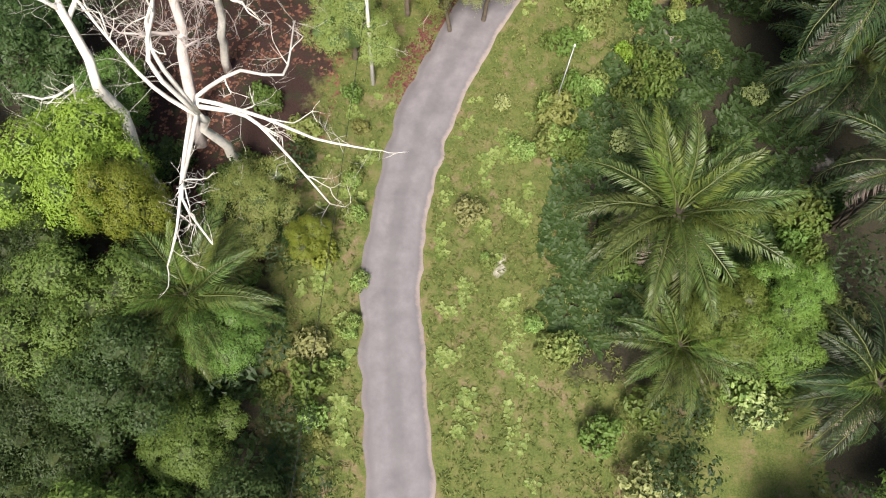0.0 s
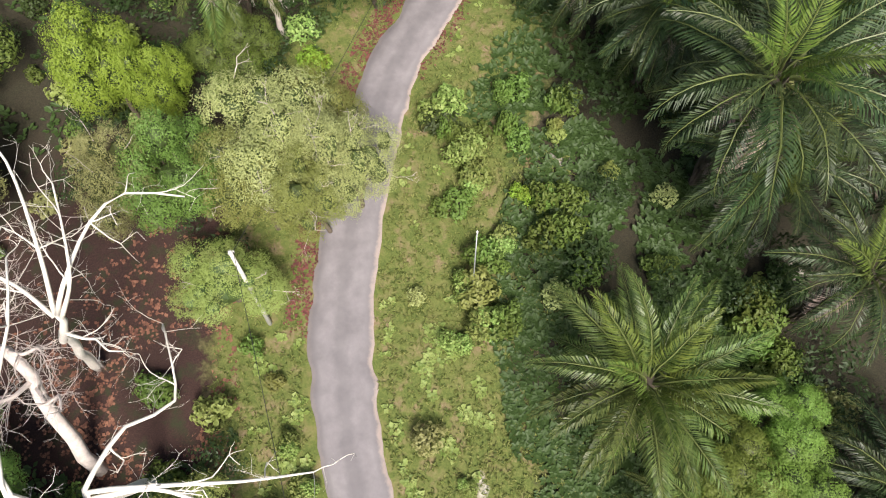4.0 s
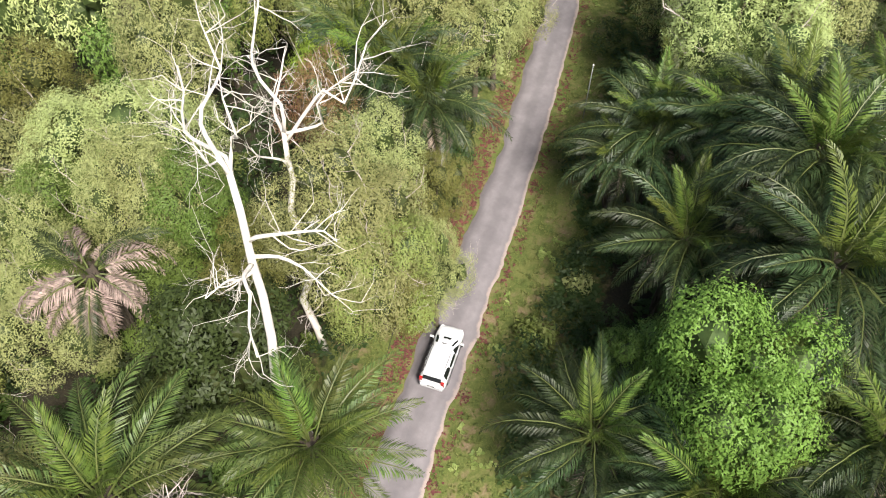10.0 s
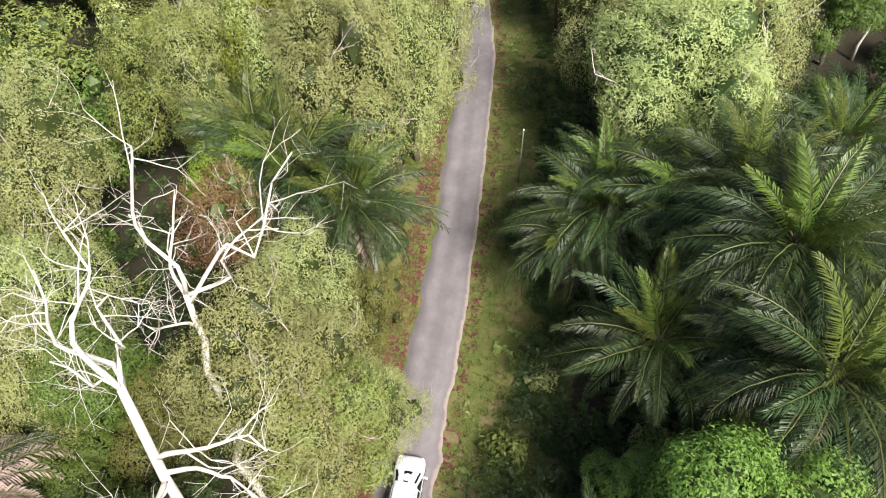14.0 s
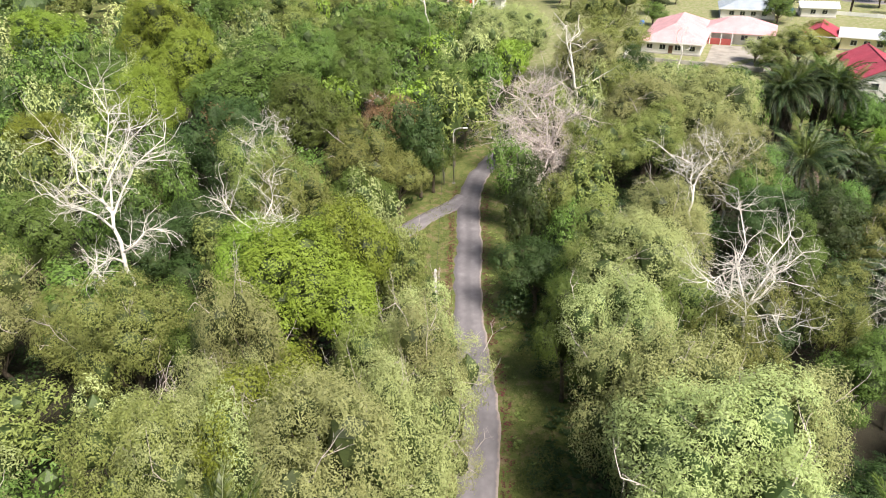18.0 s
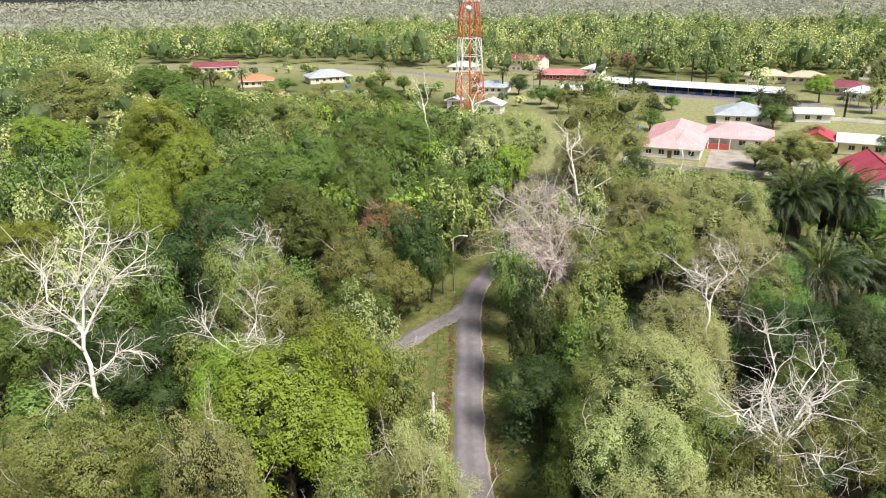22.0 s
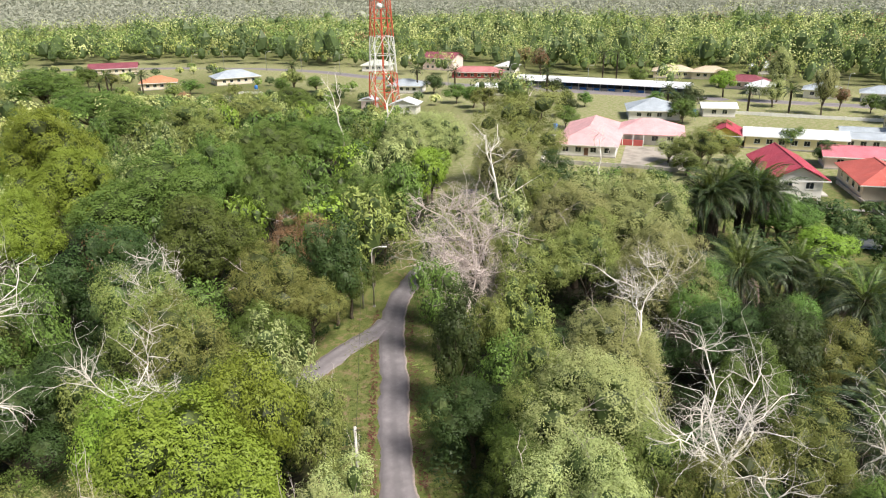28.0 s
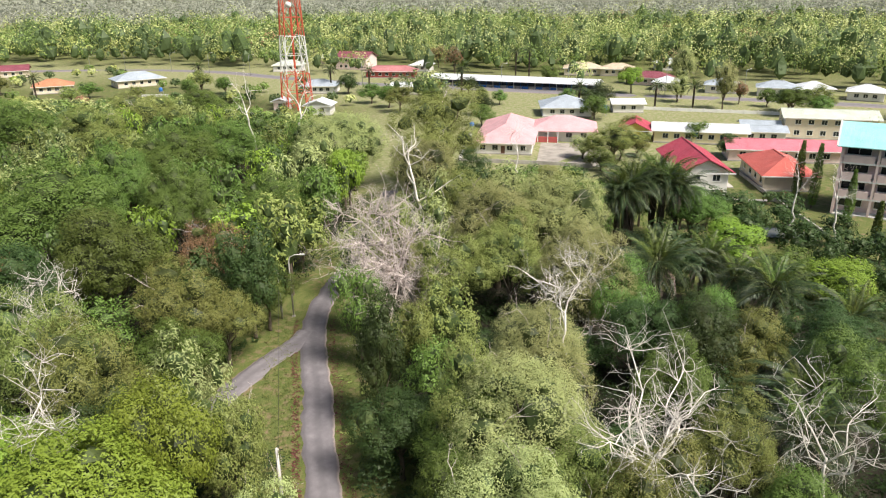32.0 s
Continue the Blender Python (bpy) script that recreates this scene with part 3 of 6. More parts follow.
# crowns of radius 4 on trees 10 high, scaled tree by tree; first those near the lane, then those further off, then the broadest
KINDS = {
    "bright": [[tree_meshes(11 + i, 4.2, 10, 2.6, 10, 21600, 0.192, 0.8, M_LEAF["bright"]) for i in range(2)],
               [tree_meshes(16 + i, 4.3, 10, 1.4, 9, 8740, 0.33, 0.8, M_SOFT["bright"], spray=0.16) for i in range(2)],
               [tree_meshes(18, 4.2, 10, 2.6, 16, 35100, 0.163, 0.8, M_LEAF["bright"], spray=0.105)]],
    "mid": [[tree_meshes(21 + i, 4.2, 10, 2.2, 10, 21600, 0.192, 0.75, M_LEAF["mid"]) for i in range(3)],
            [tree_meshes(26 + i, 4.3, 10, 0.9, 9, 8740, 0.323, 0.75, M_SOFT["mid"], spray=0.16) for i in range(3)],
            [tree_meshes(29, 4.2, 10, 2.2, 17, 35100, 0.155, 0.8, M_LEAF["mid"], spray=0.1)]],
    "dark": [[tree_meshes(31 + i, 4.2, 10, 1.8, 10, 18720, 0.207, 0.75, M_LEAF["dark"]) for i in range(2)],
             [tree_meshes(36 + i, 4.3, 10, 0.7, 9, 7980, 0.33, 0.75, M_SOFT["dark"], spray=0.16) for i in range(2)]],
    "grey": [[tree_meshes(41 + i, 4.3, 10, 1.6, 12, 25740, 0.185, 0.48, M_LEAF["grey"], spray=0.12, **PLUME) for i in range(3)],
             [tree_meshes(46 + i, 4.3, 10, 1.0, 10, 10640, 0.315, 0.52, M_SOFT["grey"], spray=0.145, **PLUME) for i in range(3)],
             [tree_meshes(49, 4.3, 10, 1.6, 18, 37440, 0.163, 0.48, M_LEAF["grey"], spray=0.095, **PLUME)]],
    "olive": [[tree_meshes(51 + i, 4.2, 10, 1.8, 11, 23400, 0.185, 0.6, M_LEAF["olive"], wild=0.45, twigs=4, spray=0.125) for i in range(2)],
              [tree_meshes(56 + i, 4.3, 10, 1.0, 10, 9500, 0.315, 0.65, M_SOFT["olive"], wild=0.42, twigs=4, spray=0.15) for i in range(3)]],
    "fresh": [[tree_meshes(64, 4.2, 10, 2.2, 11, 26280, 0.178, 0.8, M_LEAF["fresh"])],
              [tree_meshes(65, 4.3, 10, 0.9, 9, 8740, 0.33, 0.75, M_SOFT["fresh"], spray=0.16)],
              [tree_meshes(66, 4.2, 10, 2.0, 20, 42120, 0.141, 0.8, M_LEAF["fresh"], spray=0.09)]],
    "brown": [[tree_meshes(61, 4.0, 10, 3.0, 12, 10764, 0.2, 0.5, M_LEAF["brown"], wild=0.9, twigs=14)],
              [tree_meshes(62, 4.0, 10, 2.0, 11, 4560, 0.375, 0.5, M_SOFT["brown"], wild=0.9, twigs=14)]],
}
TREE_WORDS = {
    "bright": "broad-leaved tree with a bright yellow-green crown in dense forest",
    "mid": "leafy green forest tree with a dense uneven crown",
    "dark": "dark green broad-leaved tree standing in the shade of the forest",
    "grey": "feathery grey-green acacia tree with a loose airy crown",
    "olive": "olive-green tree with some browning leaves beside the lane",
    "fresh": "rounded tree with a puffy fresh green crown above the palms",
    "brown": "half-withered tree with brown drying leaves",
}
pick = random.Random(5)
PLANTED = []
JOINED = {k: [] for k in ("bright", "mid", "dark", "grey", "olive", "brown", "inner")}
TONES = {k: [] for k in JOINED}
joined_trunks = Soup()


BALLS = [ball(np.random.default_rng(900 + i), 1.0, 0.2) for i in range(6)]


def joined_tree(kind, x, y, height, radius, share=1.0):
    """A tree of the deeper forest, whose leaves are gathered into one mesh."""
    me = pick.choice(KINDS[kind][1])[0]
    co = np.empty(len(me.vertices) * 3)
    me.vertices.foreach_get("co", co)
    q = co.reshape(-1, 3, 3)
    slot = np.empty(len(me.polygons), np.int32)
    me.polygons.foreach_get("material_index", slot)
    far, close = math.hypot(x - 20, y - 46) > 95, math.hypot(x - 20, y - 46) < 82 and share == 1.0
    core, q = q[slot == 1], q[slot == 0]
    q = q[np.random.default_rng(int(abs(x * 10 + y * 3))).random(len(q)) < (0.12 if far else 0.36 if close else 0.18) * share]
    mid = q.mean(1, keepdims=True)
    q = (mid + (q - mid) * (2.1 if far else 1.3 if close else 1.7) * (1.25 if share < 1 else 1)) * [radius / 4, radius / 4, height / 10]
    a = pick.uniform(0, 6.28)
    c, s = math.cos(a), math.sin(a)
    turn = np.array([[c, s, 0], [-s, c, 0], [0, 0, 1]])
    JOINED[kind].append(q @ turn + [x, y, -0.1])
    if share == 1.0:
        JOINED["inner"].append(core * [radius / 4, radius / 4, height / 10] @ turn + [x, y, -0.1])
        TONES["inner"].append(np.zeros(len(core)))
    # scrub (share below 1) gets a low tone that stands for shade
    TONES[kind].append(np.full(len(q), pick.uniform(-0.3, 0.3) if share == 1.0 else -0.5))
    if share == 1.0:
        joined_trunks.tube([(x, y, -0.2), (x + 0.2, y, height * 0.4), (x, y + 0.2, height * 0.75)], (0.24, 0.17, 0.07), 5)
    PLANTED.append((x, y, radius))


def tree(kind, x, y, height, radius, near=True, name="tree", reach=0.82):
    gap = lane_gap(x, y)
    if gap < radius * reach + 1.2:                    # the crown reaches no further than the lane's edge
        i = int(np.hypot(ROADS[:, 0] - x, ROADS[:, 1] - y).argmin())
        k = (radius * reach + 1.2 - gap) / max(gap, 0.3)
        x, y = x + (x - ROADS[i][0]) * k, y + (y - ROADS[i][1]) * k
    big = radius > 4.9 and len(KINDS[kind]) > 2
    cm, tm = pick.choice(KINDS[kind][2 if big else 0 if near or radius > 4.9 else 1])
    ob = thing(name, placed(x, y, -0.1, pick.uniform(0, 360), (radius / 4, radius / 4, height / 10)), TREE_WORDS[kind], "tree", "forest trees")
    put("trunk", tm, ob)
    put("crown", cm, ob)
    PLANTED.append((x, y, radius))
    return ob


def bush_mesh(seed, mat, leaves, size, ratio):
    rng = np.random.default_rng(seed)
    q, c, r = crown(rng, 1.0, 1.1, 0.0, 9, leaves, size, ratio, 0.9, spray=0.19)
    s = Soup()
    for k in range(len(c)):
        s.tube(limb_line(rng, (0, 0, -0.1), c[k], 3), (0.03, 0.02, 0.01), 3, False)
    return Soup().quads(q).mesh("foliage", mat), s.mesh("stem", M_BARK)


BUSH = {k: bush_mesh(70 + i, M_LEAF[k] if k in M_LEAF else M_WEED, 380, 0.24, 0.55) for i, k in enumerate(("mid", "dark", "olive", "bright", "grey", "weed"))}


def bush(kind, x, y, radius, height):
    ob = thing("bush", placed(x, y, -0.06, pick.uniform(0, 360), (radius, radius, height)), "low leafy green shrub growing in the verge grass", "bush", "verge shrubs")
    put("stem", BUSH[kind][1], ob)
    put("foliage", BUSH[kind][0], ob)
    return ob


# -- oil palms: every frond a piece of its own
def frond_mesh(seed, arch, leaf_mat_, length=6.0, pairs=50, leaflet=0.95, ragged=0.0):
    rng = np.random.default_rng(seed)
    k = 10
    t = np.linspace(0, 1, k)
    ang = -arch * t ** 1.5
    seg = length / (k - 1)
    x = np.concatenate([[0], np.cumsum(np.cos(ang[:-1]) * seg)])
    z = np.concatenate([[0], np.cumsum(np.sin(ang[:-1]) * seg)])
    y = np.cumsum(rng.normal(0, 0.03, k))
    mid = np.stack([x, y, z], 1)
    s = Soup().tube(mid, np.linspace(0.06, 0.010, k), 4)
    nf = len(s.f)
    for i in range(pairs):
        u = 0.16 + 0.84 * (i + rng.uniform(-0.3, 0.3)) / pairs
        if rng.random() < ragged:
            continue
        p = np.array([np.interp(u, t, mid[:, c]) for c in range(3)])
        a = np.interp(u, t, ang)
        fwd, up = np.array([math.cos(a), 0, math.sin(a)]), np.array([-math.sin(a), 0, math.cos(a)])
        ln = leaflet * (0.45 + 0.75 * math.sin(math.pi * min(1, 0.18 + u * 0.86))) * rng.uniform(0.85, 1.1)
        for side in (-1, 1):
            d = np.array([0, side, 0]) * math.cos(0.75 * u + 0.35) + fwd * math.sin(0.75 * u + 0.35) + up * rng.uniform(0.0, 0.45)
            d /= np.linalg.norm(d)
            e = d - up * rng.uniform(0.35, 0.75) - np.array([0, 0, 0.25])
            e /= np.linalg.norm(e)
            w = fwd * 0.05
            m1 = p + d * ln * 0.5
            tip = m1 + e * ln * 0.55
            s.add([p, m1 + w, tip, m1 - w], [(0, 1, 2, 3)])
    me = s.mesh("frond", leaf_mat_)
    me.materials.append(M_RACHIS)
    for i in range(nf):
        me.polygons[i].material_index = 1
    return me


FROND = {
    "young": [frond_mesh(101 + i, 0.7 + 0.2 * i, M_PALM_Y, 5.2) for i in range(2)],
    "full": [frond_mesh(105 + i, 1.05 + 0.2 * i, M_PALM, 6.2) for i in range(4)],
    "old": [frond_mesh(111 + i, 1.5 + 0.2 * i, M_PALM, 6.0, ragged=0.08) for i in range(2)],
    "sunlit": [frond_mesh(121 + i, 1.05 + 0.2 * i, M_PALM_SUNLIT, 6.2) for i in range(3)],
    "dead": [frond_mesh(115 + i, 1.5 + 0.3 * i, M_PALM_D, 5.0, ragged=0.25) for i in range(2)],
}


def ptrunk_mesh():
    rng = np.random.default_rng(9)
    s = Soup()
    z = np.linspace(-0.1, 1.0, 14)
    s.tube([(0, 0, a) for a in z], 0.30 + 0.05 * np.sin(np.arange(14) * 2.1), 9)
    for i in range(70):            # cut frond bases
        a, h = i * 2.4, 0.08 + 0.9 * i / 70
        s.tube([(0.27 * math.cos(a), 0.27 * math.sin(a), h), (0.47 * math.cos(a), 0.47 * math.sin(a), h + 0.05 + rng.uniform(0, 0.02))], (0.09, 0.06), 4)
    return s.mesh("trunk", M_PTRUNK)


PTRUNK = ptrunk_mesh()


def palm(x, y, height, size=1.0, fronds=36, dead=4, name="oil_palm", sag=(-50, -25), sunlit=False):
    rng = random.Random(int(x * 131 + y * 17))
    ob = thing(name, placed(x, y, -0.1, rng.uniform(0, 360), size), "oil palm with long arching dark green feathery fronds", "palm", "oil palms")
    h = height / size
    put("trunk", PTRUNK, ob, placed(0, 0, 0, 0, (1.1, 1.1, h)))
    for i in range(fronds + dead):
        u = i / fronds
        az = i * 137.5 + rng.uniform(-9, 9)
        if i >= fronds:
            kind, el = "dead", rng.uniform(*sag)
        elif u < 0.14:
            kind, el = "young", rng.uniform(55, 80)
        elif u < 0.75:
            kind, el = "full", 58 - 55 * (u - 0.14) / 0.6 + rng.uniform(-7, 7)
        else:
            kind, el = "old", 2 - 30 * (u - 0.75) / 0.25 + rng.uniform(-8, 8)
        f = rng.choice(FROND["sunlit" if sunlit and kind in ("full", "old") else kind])
        m = pose(0, 0, h - 0.15, 0, 0, az) @ pose(0.15, 0, 0, rng.uniform(-25, 25), -el, 0) @ Matrix.Diagonal((*(rng.uniform(0.85, 1.08),) * 3, 1))
        put("frond", f, ob, m)
    PLANTED.append((x, y, 4.2 * size))
    return ob


# -- bare white trees
def dead_tree(x, y, trunk_to, limbs, seed, rad=0.28, depth=3, mat=None, label="bare dead tree with bleached white trunk and twisted branches", kids=(2, 3), twigs=0, twig_r=0.024):
    """trunk_to and the limbs' ends are measured from the foot. limbs: (fraction up the trunk, end); twigs: fine side shoots on each."""
    rng = np.random.default_rng(seed)
    mat = mat or M_DEAD
    ob = thing("dead_tree", placed(x, y, -0.1), label, "dead tree", "bare dead trees")
    line = limb_line(rng, (0, 0, 0), trunk_to, 9, 0.035)
    put("trunk", Soup().tube(line, np.linspace(rad * 1.15, rad * 0.6, 9), 9).mesh("trunk", mat, True), ob)
    for u, end in limbs:
        a = np.array([np.interp(u, np.linspace(0, 1, 9), line[:, c]) for c in range(3)])
        s = Soup()
        way = [a] + [np.array(p, float) for p in (end if isinstance(end, list) else [end])]
        end = way[-1]
        span = sum(np.linalg.norm(q - p) for p, q in zip(way, way[1:]))
        main = limb_line(rng, a, end, 5, 0.17) if len(way) == 2 else np.array(way) + rng.normal(0, 0.12, (len(way), 3))
        main = spline(main, span / 11)
        main = main[np.linspace(0, len(main) - 1, 10).astype(int)]
        r0 = rad * 0.5 * min(1, 0.4 + span / 9) * (0.9 if len(way) > 2 else 1.0)
        s.tube(main, np.linspace(r0, r0 * 0.3, 10), 7)
        out = (end - way[-2]) / np.linalg.norm(end - way[-2])
        given = len(way) > 2
        for i in range(4 if given else 2 + int(span * 0.55)):
            k = rng.integers(3, 10)
            grow(rng, s, main[k], out * 0.8 + rng.normal(0, 0.6, 3), (rng.uniform(0.8, 1.7) if given else span * rng.uniform(0.18, 0.4)), r0 * (0.5 - 0.03 * k), depth - 1, kids=kids)
        for i in range(twigs):
            k = rng.integers(2, 10)
            grow(rng, s, main[k], out * 0.4 + rng.normal(0, 0.8, 3), rng.uniform(0.8, 1.9), twig_r, 2, kids=(2, 4))
        put("limb", s.mesh("limb", mat, True), ob)
    return ob

# ---- paint, roofing and masonry ----
def roof_mat(name, col, rough=0.5, rib=5.0):
    """Painted corrugated sheet: ribs, faded patches, streaks of dirt."""
    m, t, b = nodes_of(name)
    uvn = t.nodes.new("ShaderNodeTexCoord")
    sep = t.nodes.new("ShaderNodeSeparateXYZ")
    t.links.new(uvn.outputs["Object"], sep.inputs[0])
    big, fine = noise_tex(t, 0.35, 4), noise_tex(t, 6, 4)
    c = ramp(t, big, [(0.3, tuple(k * 0.8 for k in col)), (0.55, col), (0.75, tuple(min(1, k * 1.15 + 0.02) for k in col))])
    c = mix(t, math_node(t, "MULTIPLY", fine, 0.3), c, tuple(k * 0.6 + 0.03 for k in col))
    t.links.new(c, b.inputs["Base Color"])
    b.inputs["Roughness"].default_value = rough
    w = math_node(t, "SINE", math_node(t, "MULTIPLY", math_node(t, "ADD", sep.outputs[0], sep.outputs[1]), rib * 6.28))
    bump(t, b, w, 0.5, 0.03)
    return m


R_PINK = roof_mat("roof_pink", (0.76, 0.42, 0.43))
R_CRIMSON = roof_mat("roof_crimson", (0.46, 0.06, 0.09))
R_RED = roof_mat("roof_red", (0.58, 0.13, 0.10))
R_MAROON = roof_mat("roof_maroon", (0.26, 0.07, 0.09))
R_WHITE = roof_mat("roof_white", (0.74, 0.76, 0.78), 0.45)
R_GREY = roof_mat("roof_grey", (0.42, 0.47, 0.52), 0.45)
R_FADED = roof_mat("roof_faded_red", (0.50, 0.20, 0.20))
R_ROSE = roof_mat("roof_rose", (0.60, 0.19, 0.23))
R_TEAL = roof_mat("roof_turquoise", (0.36, 0.72, 0.70), 0.4)
R_SAND = roof_mat("roof_sand", (0.62, 0.50, 0.36))
R_ORANGE = roof_mat("roof_orange", (0.60, 0.25, 0.13))
R_PALE = roof_mat("roof_pale_green", (0.58, 0.62, 0.52))
W_WHITE = plain("wall_white", (0.80, 0.77, 0.73), 0.8, var=0.12, scale=0.5)
W_PINK = plain("wall_pink", (0.80, 0.63, 0.60), 0.8, var=0.14, scale=0.5)
W_CREAM = plain("wall_cream", (0.74, 0.64, 0.50), 0.8, var=0.14, scale=0.5)
W_YELLOW = plain("wall_yellow", (0.76, 0.60, 0.16), 0.8, var=0.14, scale=0.5)
W_BUTTER = plain("wall_butter", (0.80, 0.72, 0.46), 0.8, var=0.14, scale=0.5)
W_RED = plain("wall_red_timber", (0.42, 0.09, 0.08), 0.8, var=0.2, scale=0.6)
CONCRETE = plain("concrete", (0.46, 0.43, 0.39), 0.9, var=0.35, scale=0.4, bumps=0.3)
TRIM = plain("white_trim", (0.78, 0.77, 0.74), 0.6, var=0.1)
BLUE = plain("blue_paint", (0.03, 0.16, 0.48), 0.45, var=0.2)
STEEL_RED = plain("tower_red", (0.62, 0.11, 0.06), 0.55, var=0.2)
STEEL_WHITE = plain("tower_white", (0.78, 0.77, 0.74), 0.55, var=0.15)
GALV = plain("galvanised", (0.44, 0.45, 0.45), 0.5, 0.6, var=0.2)


def glass_mat(name, col=(0.02, 0.025, 0.03)):
    m, t, b = nodes_of(name)
    b.inputs["Base Color"].default_value = (*col, 1)
    b.inputs["Roughness"].default_value = 0.06
    b.inputs["Specular IOR Level"].default_value = 0.6
    return m


PANE = glass_mat("window_pane")


def roof_shape(w, d, eave, rise, over, kind, ridge="y"):
    """A sheet roof with thickness; hip or gable, ridge along the local x or y."""
    x0, x1, y0, y1, z0, z1, th = -over, w + over, -over, d + over, eave - 0.12, eave + rise, 0.14
    if ridge == "y":
        run = min((w / 2 + over), (d / 2 + over) * 0.98) if kind == "hip" else 0.0
        a, b = ((x0 + x1) / 2, y0 + run), ((x0 + x1) / 2, y1 - run)
    else:
        run = min((d / 2 + over), (w / 2 + over) * 0.98) if kind == "hip" else 0.0
        a, b = (x0 + run, (y0 + y1) / 2), (x1 - run, (y0 + y1) / 2)
    top = [(x0, y0, z0), (x1, y0, z0), (x1, y1, z0), (x0, y1, z0), (*a, z1), (*b, z1)]
    f = [(0, 1, 4), (1, 2, 5, 4), (2, 3, 5), (3, 0, 4, 5)] if ridge == "y" else [(0, 1, 5, 4), (1, 2, 5), (2, 3, 4, 5), (3, 0, 4)]
    if kind != "hip":
        f = [(1, 2, 5, 4), (3, 0, 4, 5)] if ridge == "y" else [(0, 1, 5, 4), (2, 3, 4, 5)]
    s = Soup().add(top, f)
    low = [(p[0], p[1], p[2] - th) for p in top]
    s.add(low, [g[::-1] for g in f])
    edge = [(0, 1), (1, 2), (2, 3), (3, 0)] if kind == "hip" else ([(1, 2), (3, 0), (0, 4), (4, 1), (2, 5), (5, 3)] if ridge == "y" else [(0, 1), (2, 3), (1, 5), (5, 2), (3, 4), (4, 0)])
    for i, j in edge:
        s.add([top[i], top[j], low[j], low[i]], [(0, 3, 2, 1)])
    return s, a, b, z1


def window(ob, x, y, z, w, h, face, frame_mat=None):
    """A framed window on a wall; face: front, left or right."""
    win = put("window", Soup().box((w + 0.16, 0.10, 0.08), (0, 0, -h / 2 - 0.04)).box((w + 0.16, 0.10, 0.08), (0, 0, h / 2 + 0.04)).box((0.08, 0.10, h), (-w / 2 - 0.04, 0, 0))
              .box((0.08, 0.10, h), (w / 2 + 0.04, 0, 0)).box((0.05, 0.06, h), (0, 0, 0)).mesh("frame", frame_mat or TRIM), ob,
              pose(x, y, z, 0, 0, {"front": 0, "left": 90, "right": 90, "back": 0}[face]))
    put("pane", Soup().box((w, 0.04, h)).mesh("pane", PANE), win)
    put("sill", Soup().box((w + 0.3, 0.22, 0.06), (0, 0, -h / 2 - 0.11)).mesh("sill", TRIM), win)


def house(name, x, y, yaw, w, d, eave, rise, kind, wall, roof, label, ridge="y", over=0.8, storeys=1, fronts=None, sides=None, door=None, category="house", group="village houses"):
    ob = thing(name, placed(x, y, 0, yaw), label, category, group)
    s = Soup().box((w, d, eave), (w / 2, d / 2, eave / 2 - 0.05))
    if kind == "gable":
        if ridge == "y":
            s.add([(0, 0, eave - 0.06), (w, 0, eave - 0.06), (w / 2, 0, eave + rise - 0.35), (0, d, eave - 0.06), (w, d, eave - 0.06), (w / 2, d, eave + rise - 0.35)], [(0, 1, 2), (4, 3, 5)])
        else:
            s.add([(0, 0, eave - 0.06), (0, d, eave - 0.06), (0, d / 2, eave + rise - 0.35), (w, 0, eave - 0.06), (w, d, eave - 0.06), (w, d / 2, eave + rise - 0.35)], [(1, 0, 2), (3, 4, 5)])
    put("wall", s.mesh("wall", wall), ob)
    rs, a, b, z1 = roof_shape(w, d, eave, rise, over, kind, ridge)
    rf = put("roof", rs.mesh("roof", roof), ob)
    put("ridge_cap", Soup().tube([(*a, z1 + 0.02), (*b, z1 + 0.02)], (0.12, 0.12), 6).mesh("ridge_cap", roof), rf)
    put("fascia", Soup().box((w + 2 * over, 0.06, 0.22), (w / 2, -over - 0.035, eave - 0.22)).mesh("fascia", TRIM), rf)
    put("plinth", Soup().box((w + 0.3, d + 0.3, 0.3), (w / 2, d / 2, 0.1)).mesh("plinth", CONCRETE), ob)
    sh = eave / storeys
    for k in range(storeys):
        z = k * sh + sh * 0.55
        for u in fronts if fronts is not None else [i / (int(w / 3.2) + 1) for i in range(1, int(w / 3.2) + 1)]:
            window(ob, u * w, -0.02, z, 1.3, 1.15, "front")
        for u in sides if sides is not None else [i / (int(d / 4) + 1) for i in range(1, int(d / 4) + 1)]:
            window(ob, -0.02, u * d, z, 1.3, 1.15, "left")
    if door is not None:
        dr = put("door", Soup().box((1.0, 0.09, 2.1), (door * w, -0.03, 1.05)).mesh("door", plain("door_wood", (0.16, 0.08, 0.05), 0.6)), ob)
        put("door_handle", Soup().box((0.12, 0.06, 0.03), (door * w + 0.38, -0.1, 1.0)).mesh("door_handle", GALV), dr)
    PLANTED.append((x + w / 2 * math.cos(radians(yaw)) - d / 2 * math.sin(radians(yaw)), y + w / 2 * math.sin(radians(yaw)) + d / 2 * math.cos(radians(yaw)), max(w, d) * 0.75))
    return ob


